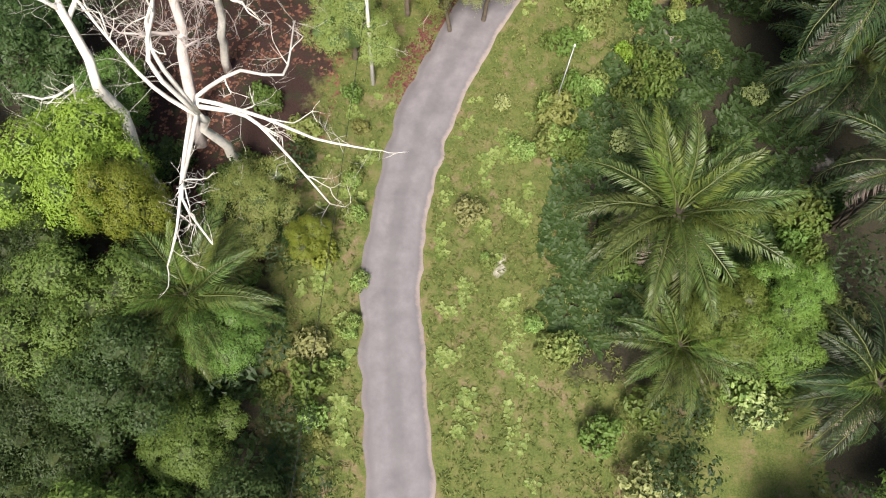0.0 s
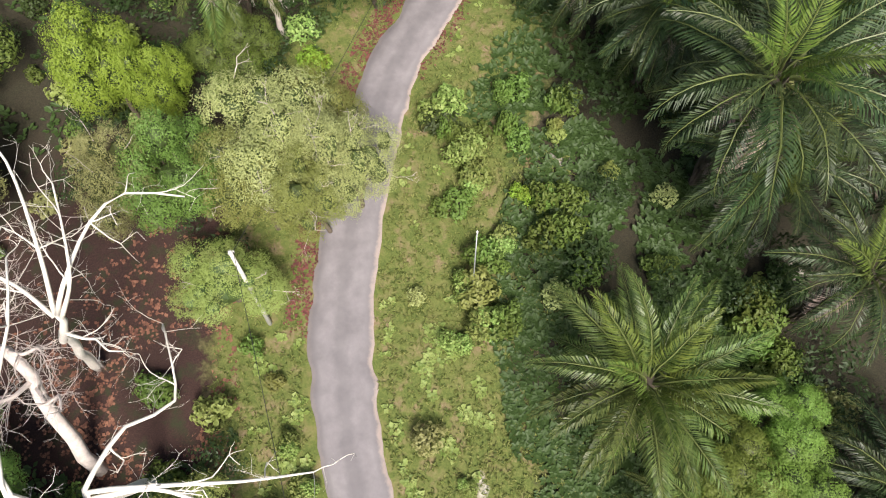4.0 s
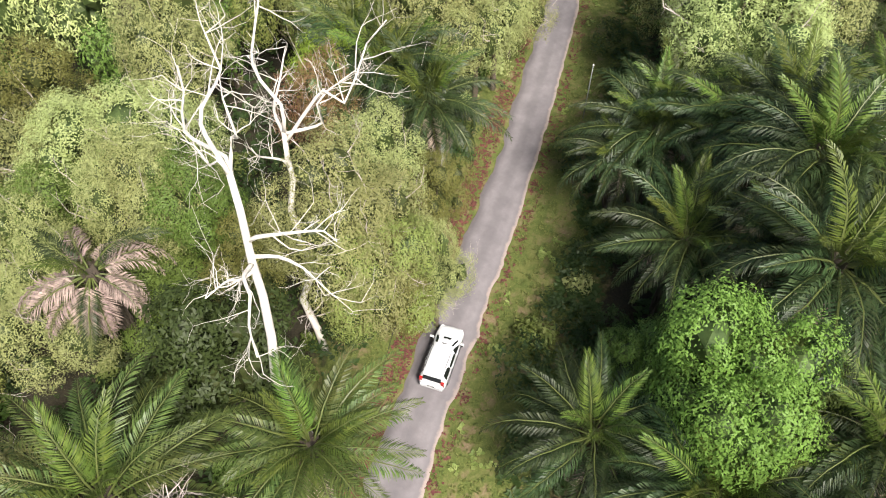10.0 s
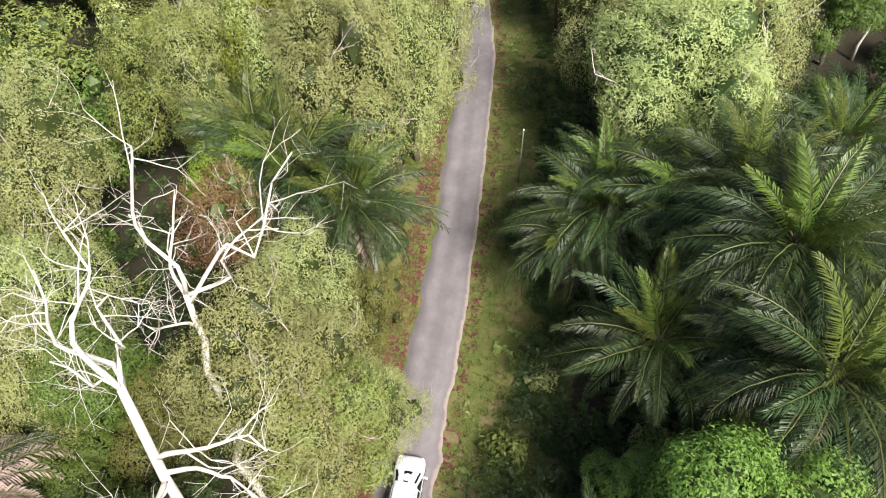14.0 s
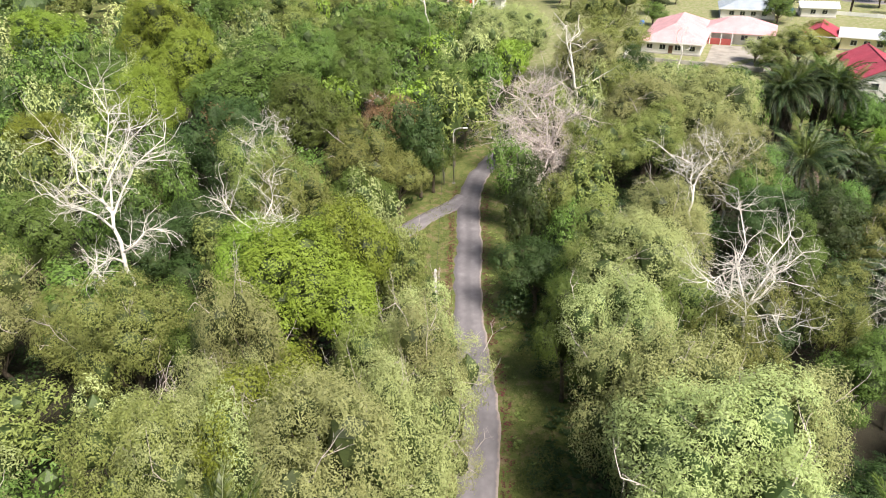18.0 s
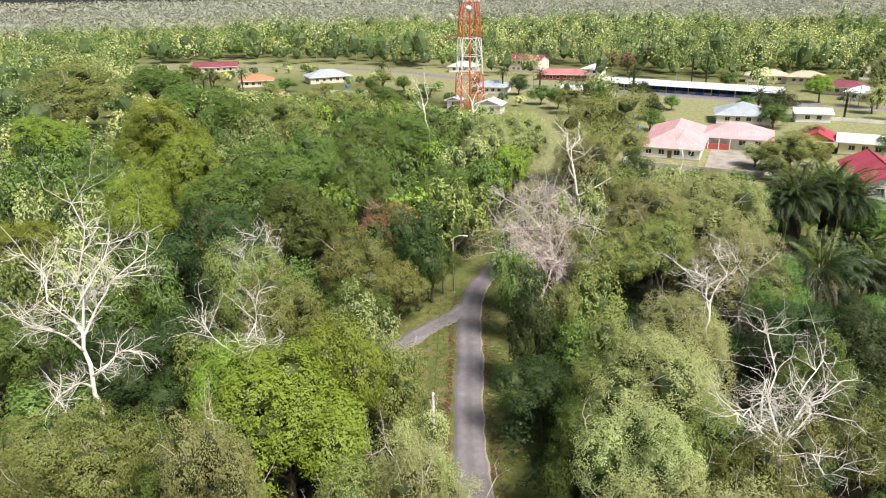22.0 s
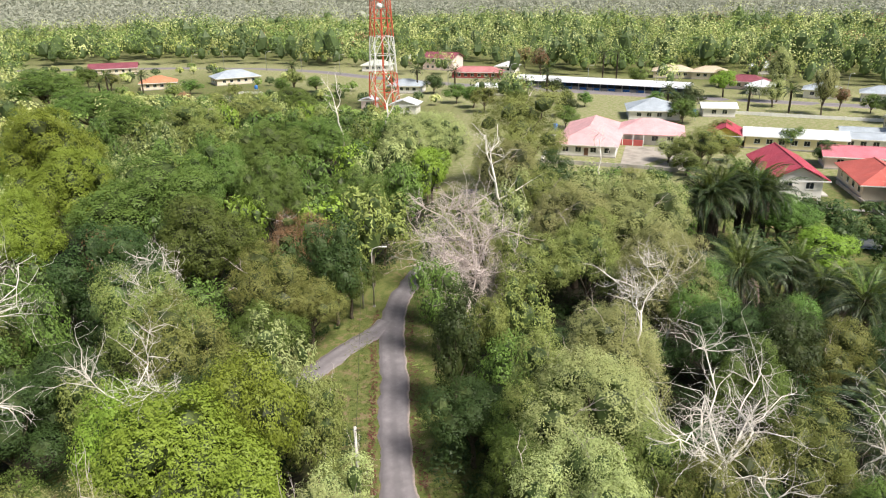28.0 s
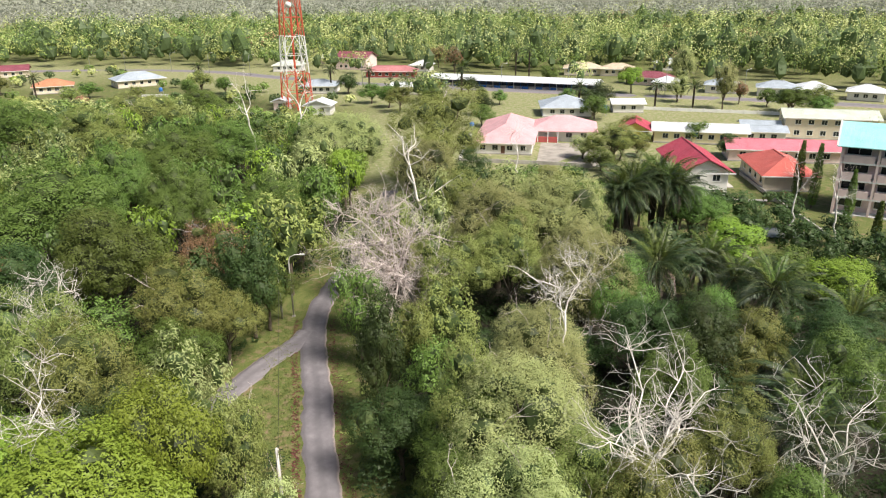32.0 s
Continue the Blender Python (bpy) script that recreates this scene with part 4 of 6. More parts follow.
# pink bungalow: two wings, a porch between them and a paved court
pink = house("bungalow", 167.2, 142.6, -65, 13.8, 29, 3.0, 3.3, "hip", W_WHITE, R_PINK, "white bungalow with a faded pink hipped sheet roof", fronts=(0.14, 0.36, 0.62, 0.86), sides=(0.2, 0.5, 0.8), door=0.5)
wing = roof_shape(16.5, 13, 3.0, 2.9, 0.9, "hip", "x")[0].mesh("wing_roof", R_PINK)
put("wing_roof", wing, pink, placed(12.6, 16.4, 0.03))
put("wing_wall", Soup().box((15.4, 12.6, 2.9), (20.9, 23.2, 1.4)).mesh("wing_wall", W_WHITE), pink)
put("porch_wall", Soup().box((5.6, 0.2, 1.5), (17.0, 15.2, 0.75)).mesh("porch_wall", W_RED), pink)
for u in (14.6, 17.2, 19.8):
    put("porch_post", Soup().box((0.22, 0.22, 2.9), (u, 15.2, 1.45)).mesh("porch_post", TRIM), pink)
for u in (22.6, 26.4):
    window(pink, u, 16.86, 1.7, 1.5, 1.2, "front")
tagged(put("forecourt", Soup().box((15, 24, 0.1), (7.5, 12, 0.0)).mesh("forecourt", plain("paving", (0.40, 0.36, 0.31), 0.9, var=0.5, scale=0.3)), None, placed(172.0, 128.4, 0.02, -65) @ pose(0.6, -8, 0)), "worn grey concrete forecourt of the bungalow", "paving", kind="structure")
house("house", 221.0, 152.0, -59, 15, 13, 3.0, 3.0, "hip", W_WHITE, R_GREY, "white house with a blue-grey hipped sheet roof")
crim = house("two_storey_house", 155.2, 88.2, -58.7, 8.4, 18.5, 5.7, 2.5, "gable", W_WHITE, R_CRIMSON, "white two-storey house with a crimson gable roof", over=1.0, storeys=2, fronts=(0.3, 0.74), sides=(0.15, 0.35, 0.55, 0.8), door=0.86)
put("staircase", Soup().box((1.1, 3.4, 0.2), (9.0, 1.6, 2.6)).box((1.1, 0.9, 1.2), (9.0, -0.4, 0.6)).mesh("staircase", CONCRETE), crim)
house("cottage", 199.6, 118.2, -71, 7.2, 9.5, 3.2, 2.0, "gable", W_YELLOW, R_CRIMSON, "yellow cottage with a crimson gable roof", fronts=(0.3,), door=0.75)
house("classroom_block", 203.2, 110.4, -69, 22.5, 7.5, 3.3, 1.3, "gable", W_BUTTER, R_WHITE, "long pale yellow block with a pale sheet roof", ridge="x", category="building")
house("hall", 170.3, 76.6, -62, 9.6, 17, 3.3, 2.5, "hip", W_CREAM, R_RED, "cream hall with a bright red hipped roof", fronts=(), sides=(0.12, 0.34, 0.56, 0.8), category="building")
house("long_block", 192.6, 89.0, -66, 24, 7.5, 3.0, 1.6, "gable", W_PINK, R_ROSE, "long pink block with a faded crimson sheet roof", ridge="x", category="building")
house("annex", 226.4, 83.6, -70, 22, 9, 5.6, 1.5, "gable", W_CREAM, R_PALE, "cream two-storey block with a pale green sheet roof", ridge="x", storeys=2, category="building")
house("shed", 215.0, 92.0, -68, 11, 6, 3.0, 0.9, "gable", W_WHITE, R_GREY, "low shed with a blue-grey sheet roof", ridge="x", category="shed")
house("shed", 222.0, 93.0, -68, 9, 5, 3.2, 0.9, "gable", W_WHITE, R_GREY, "low shed with a blue-grey sheet roof", ridge="x", category="shed")
house("equipment_hut", 184.6, 234.0, -60, 4.8, 4.2, 3.2, 0.8, "gable", W_PINK, R_WHITE, "small white and pink equipment hut under the tower", category="hut")
house("equipment_hut", 183.2, 217.6, -60, 8.2, 6.5, 3.4, 1.5, "gable", W_WHITE, R_WHITE, "white equipment hut with a pale gable roof", category="hut")
house("far_house", 285.6, 300.5, -77, 17, 11, 6.0, 2.4, "gable", W_PINK, R_MAROON, "pink two-storey house with a maroon roof beyond the main road", storeys=2, ridge="x")
house("pavilion", 267.4, 265.0, -62, 22, 8, 3.0, 2.0, "hip", W_RED, R_FADED, "open pavilion with a faded red sheet roof", ridge="x", category="pavilion")
house("house", 233.0, 222.4, -61, 11, 8, 3.0, 1.2, "gable", W_WHITE, R_WHITE, "white house with a pale sheet roof", ridge="x")
house("house", 239.0, 136.2, -58, 9.5, 7, 3.0, 1.0, "gable", W_WHITE, R_WHITE, "white house with a pale sheet roof", ridge="x")
house("house", 217.4, 254.6, -60, 13, 9, 3.0, 2.0, "hip", W_WHITE, R_GREY, "white house with a grey hipped roof", ridge="x")
house("house", 187.5, 331.0, -18, 19, 12, 3.2, 2.6, "hip", W_CREAM, R_GREY, "cream house with a grey hipped roof", ridge="x")
house("house", 160.0, 345.0, -30, 14, 10, 3.0, 2.2, "hip", W_CREAM, R_ORANGE, "cream house with an orange hipped roof", ridge="x")
house("house", 170.0, 420.0, -30, 22, 12, 3.2, 2.0, "gable", W_CREAM, R_MAROON, "low house with a weathered maroon roof", ridge="x")
house("house", 120.0, 398.0, -25, 14, 10, 3.0, 2.2, "hip", W_CREAM, R_FADED, "cream house with a dull red roof", ridge="x")
for fx, fy, fw, mat_w, mat_r, wd in ((320.5, 193, 16, W_CREAM, R_SAND, "cream house with a sandy roof"), (326, 178, 14, W_CREAM, R_SAND, "cream house with a sandy roof"), (305, 156, 15, W_PINK, R_MAROON, "pink house with a maroon roof"),
                                      (357, 163, 15, W_WHITE, R_WHITE, "white house with a pale roof"), (294, 143, 9, W_WHITE, R_WHITE, "white house with a pale roof"), (297, 124, 11, W_WHITE, R_GREY, "white house with a grey roof"),
                                      (299, 106, 13, W_WHITE, R_GREY, "white house with a blue-grey roof"), (302, 92, 11, W_WHITE, R_WHITE, "white house with a pale roof"), (304, 78, 11, W_WHITE, R_WHITE, "white house with a pale roof"),
                                      (300, 330, 12, W_CREAM, R_PALE, "cream house with a pale green roof"), (262, 320, 14, W_WHITE, R_PALE, "white house with a pale green roof"), (296, 262, 9, W_WHITE, R_WHITE, "small tall white house")):
    house("far_house", fx, fy, -68 + (fx * 7 + fy * 3) % 40 - 20, fw, 9, 3.2, 2.0, "hip", mat_w, mat_r, wd + " beyond the main road", ridge="x")

# four-storey block: floors, parapets, columns and window strips
block = thing("apartment_block", placed(161.5, 63.3, 0, -84), "pink four-storey block with open galleries and a turquoise roof", "building")
put("wall", Soup().box((34, 8, 12.5), (17, 6.2, 6.2)).box((0.3, 2.4, 12.5), (0.15, 1.1, 6.2)).mesh("wall", W_PINK), block)
rs = roof_shape(34, 10.4, 12.5, 3.2, 0.9, "gable", "x")[0]
put("roof", rs.mesh("roof", R_TEAL), block)
put("gable", Soup().add([(0.1, 0, 12.4), (0.1, 10.4, 12.4), (0.1, 5.2, 15.4)], [(0, 2, 1)]).mesh("gable", W_PINK), block)
put("barge_board", Soup().tube([(-0.92, -0.9, 12.35), (-0.92, 5.2, 15.72), (-0.92, 11.3, 12.35)], (0.16, 0.16, 0.16), 4).mesh("barge_board", TRIM), block)
for k in range(4):
    z = 0.15 + 3.1 * k
    put("floor_slab", Soup().box((34, 2.6, 0.28), (17, 1.0, z)).mesh("floor_slab", TRIM), block)
    for i in range(6):
        u = 2.6 + i * 5.6
        if k:
            put("parapet", Soup().box((4.7, 0.16, 1.25), (u + 0.1, -0.2, z + 0.75)).mesh("parapet", W_PINK), block)
        put("column", Soup().box((0.4, 0.4, 2.9), (u - 2.6, -0.12, z + 1.5)).mesh("column", W_PINK), block)
        window(block, u, 2.16, z + 1.75, 3.6, 1.3, "front")

# long market shed: posts, stalls and a shallow pale roof
market = thing("market_shed", placed(261.3, 224.5, 0, -77.3), "long open market shed with a pale sheet roof and blue posts", "shed")
put("roof", roof_shape(68, 9, 3.1, 1.5, 0.8, "gable", "x")[0].mesh("roof", R_WHITE), market)
# back wall coloured dark to stand for the shade inside the shed
put("back_wall", Soup().box((68, 0.2, 2.9), (34, 8.6, 1.45)).mesh("back_wall", plain("interior_shade", (0.10, 0.11, 0.14), 0.8)), market)
put("slab", Soup().box((69, 10, 0.3), (34, 4.5, 0.1)).mesh("slab", CONCRETE), market)
for i in range(24):
    put("post", Soup().box((0.18, 0.18, 3.0), (1 + i * 2.87, 0.1, 1.5)).mesh("post", BLUE if i % 3 else TRIM), market)
    if i < 23:
        put("counter", Soup().box((2.3, 0.6, 0.95), (2.4 + i * 2.87, 1.0, 0.6)).mesh("counter", BLUE if i % 2 else CONCRETE), market)
PLANTED += [(265, 207, 20), (271, 180, 20), (160, 55, 16), (168, 45, 14)]

# water tanks
for tx, ty in ((186.5, 156.0), (231.5, 136.0), (206.8, 101.0), (223.5, 152.5), (184.0, 296.0)):
    tank = thing("water_tank", placed(tx, ty), "round blue plastic water tank on a steel stand", "tank", "water tanks")
    put("stand", Soup().box((1.3, 1.3, 0.12), (0, 0, 1.9)).box((0.1, 0.1, 1.9), (-0.55, -0.55, 0.95)).box((0.1, 0.1, 1.9), (0.55, -0.55, 0.95)).box((0.1, 0.1, 1.9), (0.55, 0.55, 0.95)).box((0.1, 0.1, 1.9), (-0.55, 0.55, 0.95)).mesh("stand", GALV), tank)
    put("barrel", Soup().tube([(0, 0, 1.96), (0, 0, 2.3), (0, 0, 3.2), (0, 0, 3.45)], (0.62, 0.66, 0.66, 0.3), 16).mesh("barrel", BLUE, True), tank)


def low_wall(name, pts, h, t, mat, label, posts=0.0):
    ob = thing(name, placed(*pts[0]), label, "wall")
    for (ax, ay), (bx, by) in zip(pts, pts[1:]):
        ln, an = math.hypot(bx - ax, by - ay), math.atan2(by - ay, bx - ax)
        put("panel", Soup().box((ln, t, h), ((ax + bx) / 2 - pts[0][0], (ay + by) / 2 - pts[0][1], h / 2 - 0.05), an).mesh("panel", mat), ob)
        for i in range(int(ln / posts) + 1 if posts else 0):
            put("post", Soup().box((t * 2.2, t * 2.2, h + 0.15), (ax - pts[0][0] + math.cos(an) * i * posts, ay - pts[0][1] + math.sin(an) * i * posts, h / 2), an).mesh("post", mat), ob)


low_wall("boundary_wall", [(158.5, 141.2), (186, 155.6)], 1.3, 0.15, TRIM, "low white boundary wall beside the bungalow", 2.4)
low_wall("boundary_wall", [(158.5, 141.2), (165.5, 124.5), (169.6, 112.6)], 0.9, 0.15, CONCRETE, "low grey boundary wall before the bungalow", 3.0)
low_wall("drain_wall", [(181, 83.5), (165.5, 74.0), (149.8, 63.4), (136.6, 56.2), (128, 50)], 0.7, 0.35, CONCRETE, "long concrete drain wall crossing the grass")
low_wall("boundary_wall", [(179, 301), (184.5, 292.5)], 1.1, 0.15, TRIM, "low white wall with blue gate panels", 1.8)
low_wall("boundary_wall", [(243, 158), (253, 120), (262, 92), (266, 70)], 1.0, 0.15, TRIM, "low white wall along the school field", 4.0)

# pond
water, wtree, wb = nodes_of("pond_water")
wb.inputs["Base Color"].default_value = (0.10, 0.10, 0.08, 1)
wb.inputs["Roughness"].default_value = 0.05
bump(wtree, wb, noise_tex(wtree, 3, 3), 0.05)
ps = Soup().add([(4.6 * math.cos(a) * (1 + 0.12 * math.sin(3 * a)), 3.0 * math.sin(a) * (1 + 0.15 * math.cos(2 * a)), 0) for a in np.linspace(0, 2 * math.pi, 40, endpoint=False)], [tuple(range(40))])
tagged(put("pond", ps.mesh("pond", water), None, placed(145.2, 68.6, 0.14, 120)), "still grey pond reflecting the sky", "water", kind="structure")
tagged(put("yard_path", Soup().box((14, 1.2, 0.06)).mesh("yard_path", CONCRETE), None, placed(162, 77.5, 0.03, -60)), "narrow concrete path across the yard", "path", kind="structure")

# lattice tower
TOWER_H, TZ = 62.0, [0, 12.3, 24.0, 35.5, 45.5, 54.0, 62.0]
tower = thing("telecom_tower", placed(189.3, 227.4, 0, -28), "tall red and white steel lattice telecom tower", "tower")


def half(z):
    return 4.3 - 2.9 * z / TOWER_H


def bar(name, a, b, r, mat):
    put(name, Soup().tube([a, b], (r, r), 4).mesh(name, mat), tower)


for k in range(6):
    mat = STEEL_WHITE if k % 2 else STEEL_RED
    n = 2 if k < 4 else 3
    lv = np.linspace(TZ[k], TZ[k + 1], n + 1)
    C = lambda z: [(sx_ * half(z), sy_ * half(z), z) for sx_, sy_ in ((-1, -1), (1, -1), (1, 1), (-1, 1))]
    for c in range(4):
        bar("leg", C(TZ[k])[c], C(TZ[k + 1])[c], 0.22, mat)
    for i in range(n):
        lo, hi, mid_ = C(lv[i]), C(lv[i + 1]), C((lv[i] + lv[i + 1]) / 2)
        for c in range(4):
            e = (c + 1) % 4
            cen = tuple((np.array(lo[c]) + np.array(lo[e])) / 2)
            top_c = tuple((np.array(hi[c]) + np.array(hi[e])) / 2)
            bar("girt", hi[c], hi[e], 0.10, mat)
            if i % 2:
                bar("brace", lo[c], top_c, 0.12, mat)
                bar("brace", lo[e], top_c, 0.12, mat)
            else:
                bar("brace", cen, hi[c], 0.12, mat)
                bar("brace", cen, hi[e], 0.12, mat)
            q = tuple((np.array(mid_[c]) * 0.75 + np.array(mid_[e]) * 0.25))
            r_ = tuple((np.array(mid_[c]) * 0.25 + np.array(mid_[e]) * 0.75))
            bar("strut", mid_[c], q, 0.07, mat)
            bar("strut", mid_[e], r_, 0.07, mat)
put("ladder", Soup().tube([(0.25, -0.6, 0), (0.25, -0.6, 60)], (0.09, 0.09), 4).tube([(-0.25, -0.6, 0), (-0.25, -0.6, 60)], (0.09, 0.09), 4).tube([(0, -0.6, 0), (0, -0.6, 60)], (0.3, 0.3), 4).mesh("ladder", STEEL_RED), tower)
for k, (az, z) in enumerate(((200, 36.2), (250, 33.6), (150, 36.6), (290, 37.0), (30, 37))):
    a = radians(az)
    put("dish_antenna", Soup().tube([(0, 0, -0.1), (0, 0, 0.15), (0, 0, 0.5)], (0.95, 0.95, 0.3), 14).mesh("dish_antenna", STEEL_WHITE, True), tower,
        Matrix.Translation((math.cos(a) * (half(z) * 1.2), math.sin(a) * half(z) * 1.2, z)) @ Vector((-math.cos(a), -math.sin(a), 0)).to_track_quat("Z", "Y").to_matrix().to_4x4())
PLANTED.append((189.3, 227.4, 9))

# ---- car ----
C_PAINT = plain("car_white", (0.72, 0.73, 0.75), 0.22, 0.0, var=0.04, bumps=0.0)
C_GLASS = glass_mat("car_glass", (0.012, 0.016, 0.018))
C_BLACK = plain("black_plastic", (0.02, 0.02, 0.022), 0.5, var=0.2)
C_TYRE = plain("tyre", (0.018, 0.018, 0.018), 0.85, var=0.3)
C_RIM = plain("alloy", (0.55, 0.56, 0.58), 0.3, 0.9, var=0.1)
C_RED = plain("red_lens", (0.45, 0.02, 0.02), 0.15, var=0.1)
C_CLEAR = plain("clear_lens", (0.75, 0.78, 0.80), 0.1, var=0.05)


def make_car(m):
    car = thing("car", m, "clean white five-door people carrier driving on the lane", "car")
    # stations: x, floor z, sill half width, waist half width, waist z, top half width, top z
    st = [(2.10, 0.36, 0.50, 0.56, 0.60, 0.46, 0.66), (2.02, 0.26, 0.70, 0.74, 0.70, 0.64, 0.76), (1.78, 0.22, 0.80, 0.82, 0.80, 0.72, 0.87), (1.35, 0.22, 0.82, 0.845, 0.90, 0.76, 0.98),
          (1.10, 0.22, 0.82, 0.85, 0.95, 0.77, 1.03), (0.30, 0.22, 0.82, 0.85, 0.98, 0.62, 1.53), (-0.10, 0.22, 0.82, 0.85, 0.99, 0.635, 1.585), (-0.9, 0.22, 0.82, 0.85, 1.0, 0.63, 1.60),
          (-1.55, 0.22, 0.82, 0.85, 1.0, 0.60, 1.57), (-1.82, 0.24, 0.81, 0.84, 1.0, 0.57, 1.50), (-2.02, 0.28, 0.78, 0.81, 0.97, 0.66, 1.02), (-2.12, 0.34, 0.68, 0.72, 0.74, 0.62, 0.80)]
    ring = lambda x, z0, w0, w1, zw, w2, z2: [(x, -w0, z0), (x, -w1, (z0 + zw) * 0.52), (x, -w1 * 0.985, zw), (x, -w2, z2), (x, -w2 * 0.55, z2 + 0.035), (x, 0, z2 + 0.045),
                                              (x, w2 * 0.55, z2 + 0.035), (x, w2, z2), (x, w1 * 0.985, zw), (x, w1, (z0 + zw) * 0.52), (x, w0, z0)]
    v = [p for s_ in st for p in ring(*s_)]
    n = 11
    f = [(i * n + j, i * n + (j + 1) % n, (i + 1) * n + (j + 1) % n, (i + 1) * n + j) for i in range(len(st) - 1) for j in range(n)]
    f += [tuple(range(n))[::-1], tuple((len(st) - 1) * n + j for j in range(n))]
    bm = bmesh.new()
    bv = [bm.verts.new(p) for p in v]
    for face in f:
        bm.faces.new([bv[i] for i in face])
    bmesh.ops.recalc_face_normals(bm, faces=bm.faces)
    bmesh.ops.bevel(bm, geom=[e for e in bm.edges if len(e.link_faces) == 2 and e.calc_face_angle(0) > 0.5], offset=0.03, segments=2, affect="EDGES")
    for fc in bm.faces:
        fc.smooth = True
    part("body", bm, C_PAINT, car)

    def sheet(name, pts, mat, out=0.012, parent=None):
        p = np.array(pts, float)
        nn = np.cross(p[1] - p[0], p[2] - p[0])
        nn /= np.linalg.norm(nn)
        if np.dot(nn, p.mean(0) - np.array([0, 0, 0.9])) < 0:
            nn = -nn
        k = len(p)
        return put(name, Soup().add(np.vstack([p + nn * out, p - nn * 0.02]), [tuple(range(k)), tuple(range(2 * k - 1, k - 1, -1))] + [(i, (i + 1) % k, k + (i + 1) % k, k + i) for i in range(k)]).mesh(name, mat), parent or car)
    sheet("windscreen", [(1.08, -0.70, 1.055), (1.10, 0, 1.085), (1.08, 0.70, 1.055), (0.38, 0.575, 1.495), (0.36, 0, 1.54), (0.38, -0.575, 1.495)], C_GLASS, 0.03)
    sheet("rear_window", [(-1.83, -0.53, 1.49), (-1.84, 0.53, 1.49), (-1.995, 0.62, 1.08), (-1.995, -0.62, 1.08)], C_GLASS, 0.03)
    for s_ in (-1, 1):
        for a, b, z0 in ((0.86, 0.12, 1.04), (0.06, -0.84, 1.05), (-0.92, -1.68, 1.06)):
            ta, tb = (min(a, 0.24), b)
            wa = lambda x, z: s_ * (0.838 - (z - 0.99) * 0.41)
            sheet("side_window", [(a, wa(a, z0), z0), (b, wa(b, z0), z0), (tb, wa(tb, 1.46), 1.46), (ta, wa(ta, 1.46), 1.46)], C_GLASS, 0.02)
        put("door_handle", Soup().box((0.2, 0.04, 0.035), (-0.55, s_ * 0.87, 0.86)).mesh("door_handle", C_PAINT), car)
        put("door_handle", Soup().box((0.2, 0.04, 0.035), (0.3, s_ * 0.87, 0.86)).mesh("door_handle", C_PAINT), car)
        put("headlight", Soup().box((0.34, 0.26, 0.17), (1.84, s_ * 0.62, 0.72), s_ * -0.5).mesh("headlight", C_CLEAR), car)
        put("tail_light", Soup().box((0.14, 0.2, 0.42), (-2.0, s_ * 0.68, 0.98)).mesh("tail_light", C_RED), car)
        mr = put("wing_mirror", Soup().box((0.14, 0.22, 0.16), (0.86, s_ * 0.99, 1.05)).box((0.06, 0.16, 0.05), (0.88, s_ * 0.88, 1.0)).mesh("wing_mirror", C_PAINT), car)
        put("mirror_glass", Soup().box((0.01, 0.18, 0.12), (0.785, s_ * 0.99, 1.05)).mesh("mirror_glass", C_GLASS), mr)
        put("roof_rail", Soup().tube([(0.2, s_ * 0.6, 1.545), (-0.7, s_ * 0.605, 1.63), (-1.5, s_ * 0.585, 1.6)], (0.015, 0.02, 0.015), 5).mesh("roof_rail", C_BLACK), car)
        put("sill_trim", Soup().box((2.3, 0.04, 0.12), (-0.1, s_ * 0.83, 0.27)).mesh("sill_trim", C_BLACK), car)
        for wx in (1.32, -1.35):
            wh = put("wheel", Soup().tube([(wx, s_ * 0.63, 0.30), (wx, s_ * 0.80, 0.30)], (0.2, 0.2), 16).mesh("wheel", C_BLACK, True), car)
            put("tyre", Soup().tube([(wx, s_ * 0.64, 0.30), (wx, s_ * 0.66, 0.30), (wx, s_ * 0.82, 0.30), (wx, s_ * 0.845, 0.30)], (0.27, 0.30, 0.30, 0.26), 20).mesh("tyre", C_TYRE, True), wh)
            put("rim", Soup().tube([(wx, s_ * 0.835, 0.30), (wx, s_ * 0.856, 0.30)], (0.19, 0.17), 14).mesh("rim", C_RIM), wh)
    put("front_grille", Soup().box((0.05, 0.7, 0.1), (2.11, 0, 0.5)).mesh("front_grille", C_BLACK), car)
    put("rear_bumper", Soup().box((0.16, 1.42, 0.28), (-2.1, 0, 0.5)).mesh("rear_bumper", C_PAINT), car)
    put("roof_spoiler", Soup().box((0.24, 1.1, 0.05), (-1.84, 0, 1.56)).mesh("roof_spoiler", C_PAINT), car)
    pl = put("number_plate", Soup().box((0.02, 0.46, 0.12), (-2.19, 0, 0.66)).mesh("number_plate", C_BLACK), car)
    put("plate_bar", Soup().box((0.008, 0.34, 0.05), (-2.203, 0, 0.66)).mesh("plate_bar", TRIM), pl)
    put("wiper", Soup().box((0.03, 0.5, 0.02), (-1.985, 0.05, 1.16)).mesh("wiper", C_BLACK), car)
    put("aerial", Soup().tube([(-1.5, 0, 1.62), (-1.68, 0, 1.75)], (0.012, 0.006), 4).mesh("aerial", C_BLACK), car)


make_car(pose(17.7, 48.7, 0.06, 0, 0, 39.5))

# ---- poles, wires, street lamps ----
POLE = plain("pole_concrete", (0.62, 0.59, 0.55), 0.85, var=0.25, scale=1.5, bumps=0.3)
WIRE = plain("wire_black", (0.02, 0.02, 0.02), 0.6)
TOPS = []


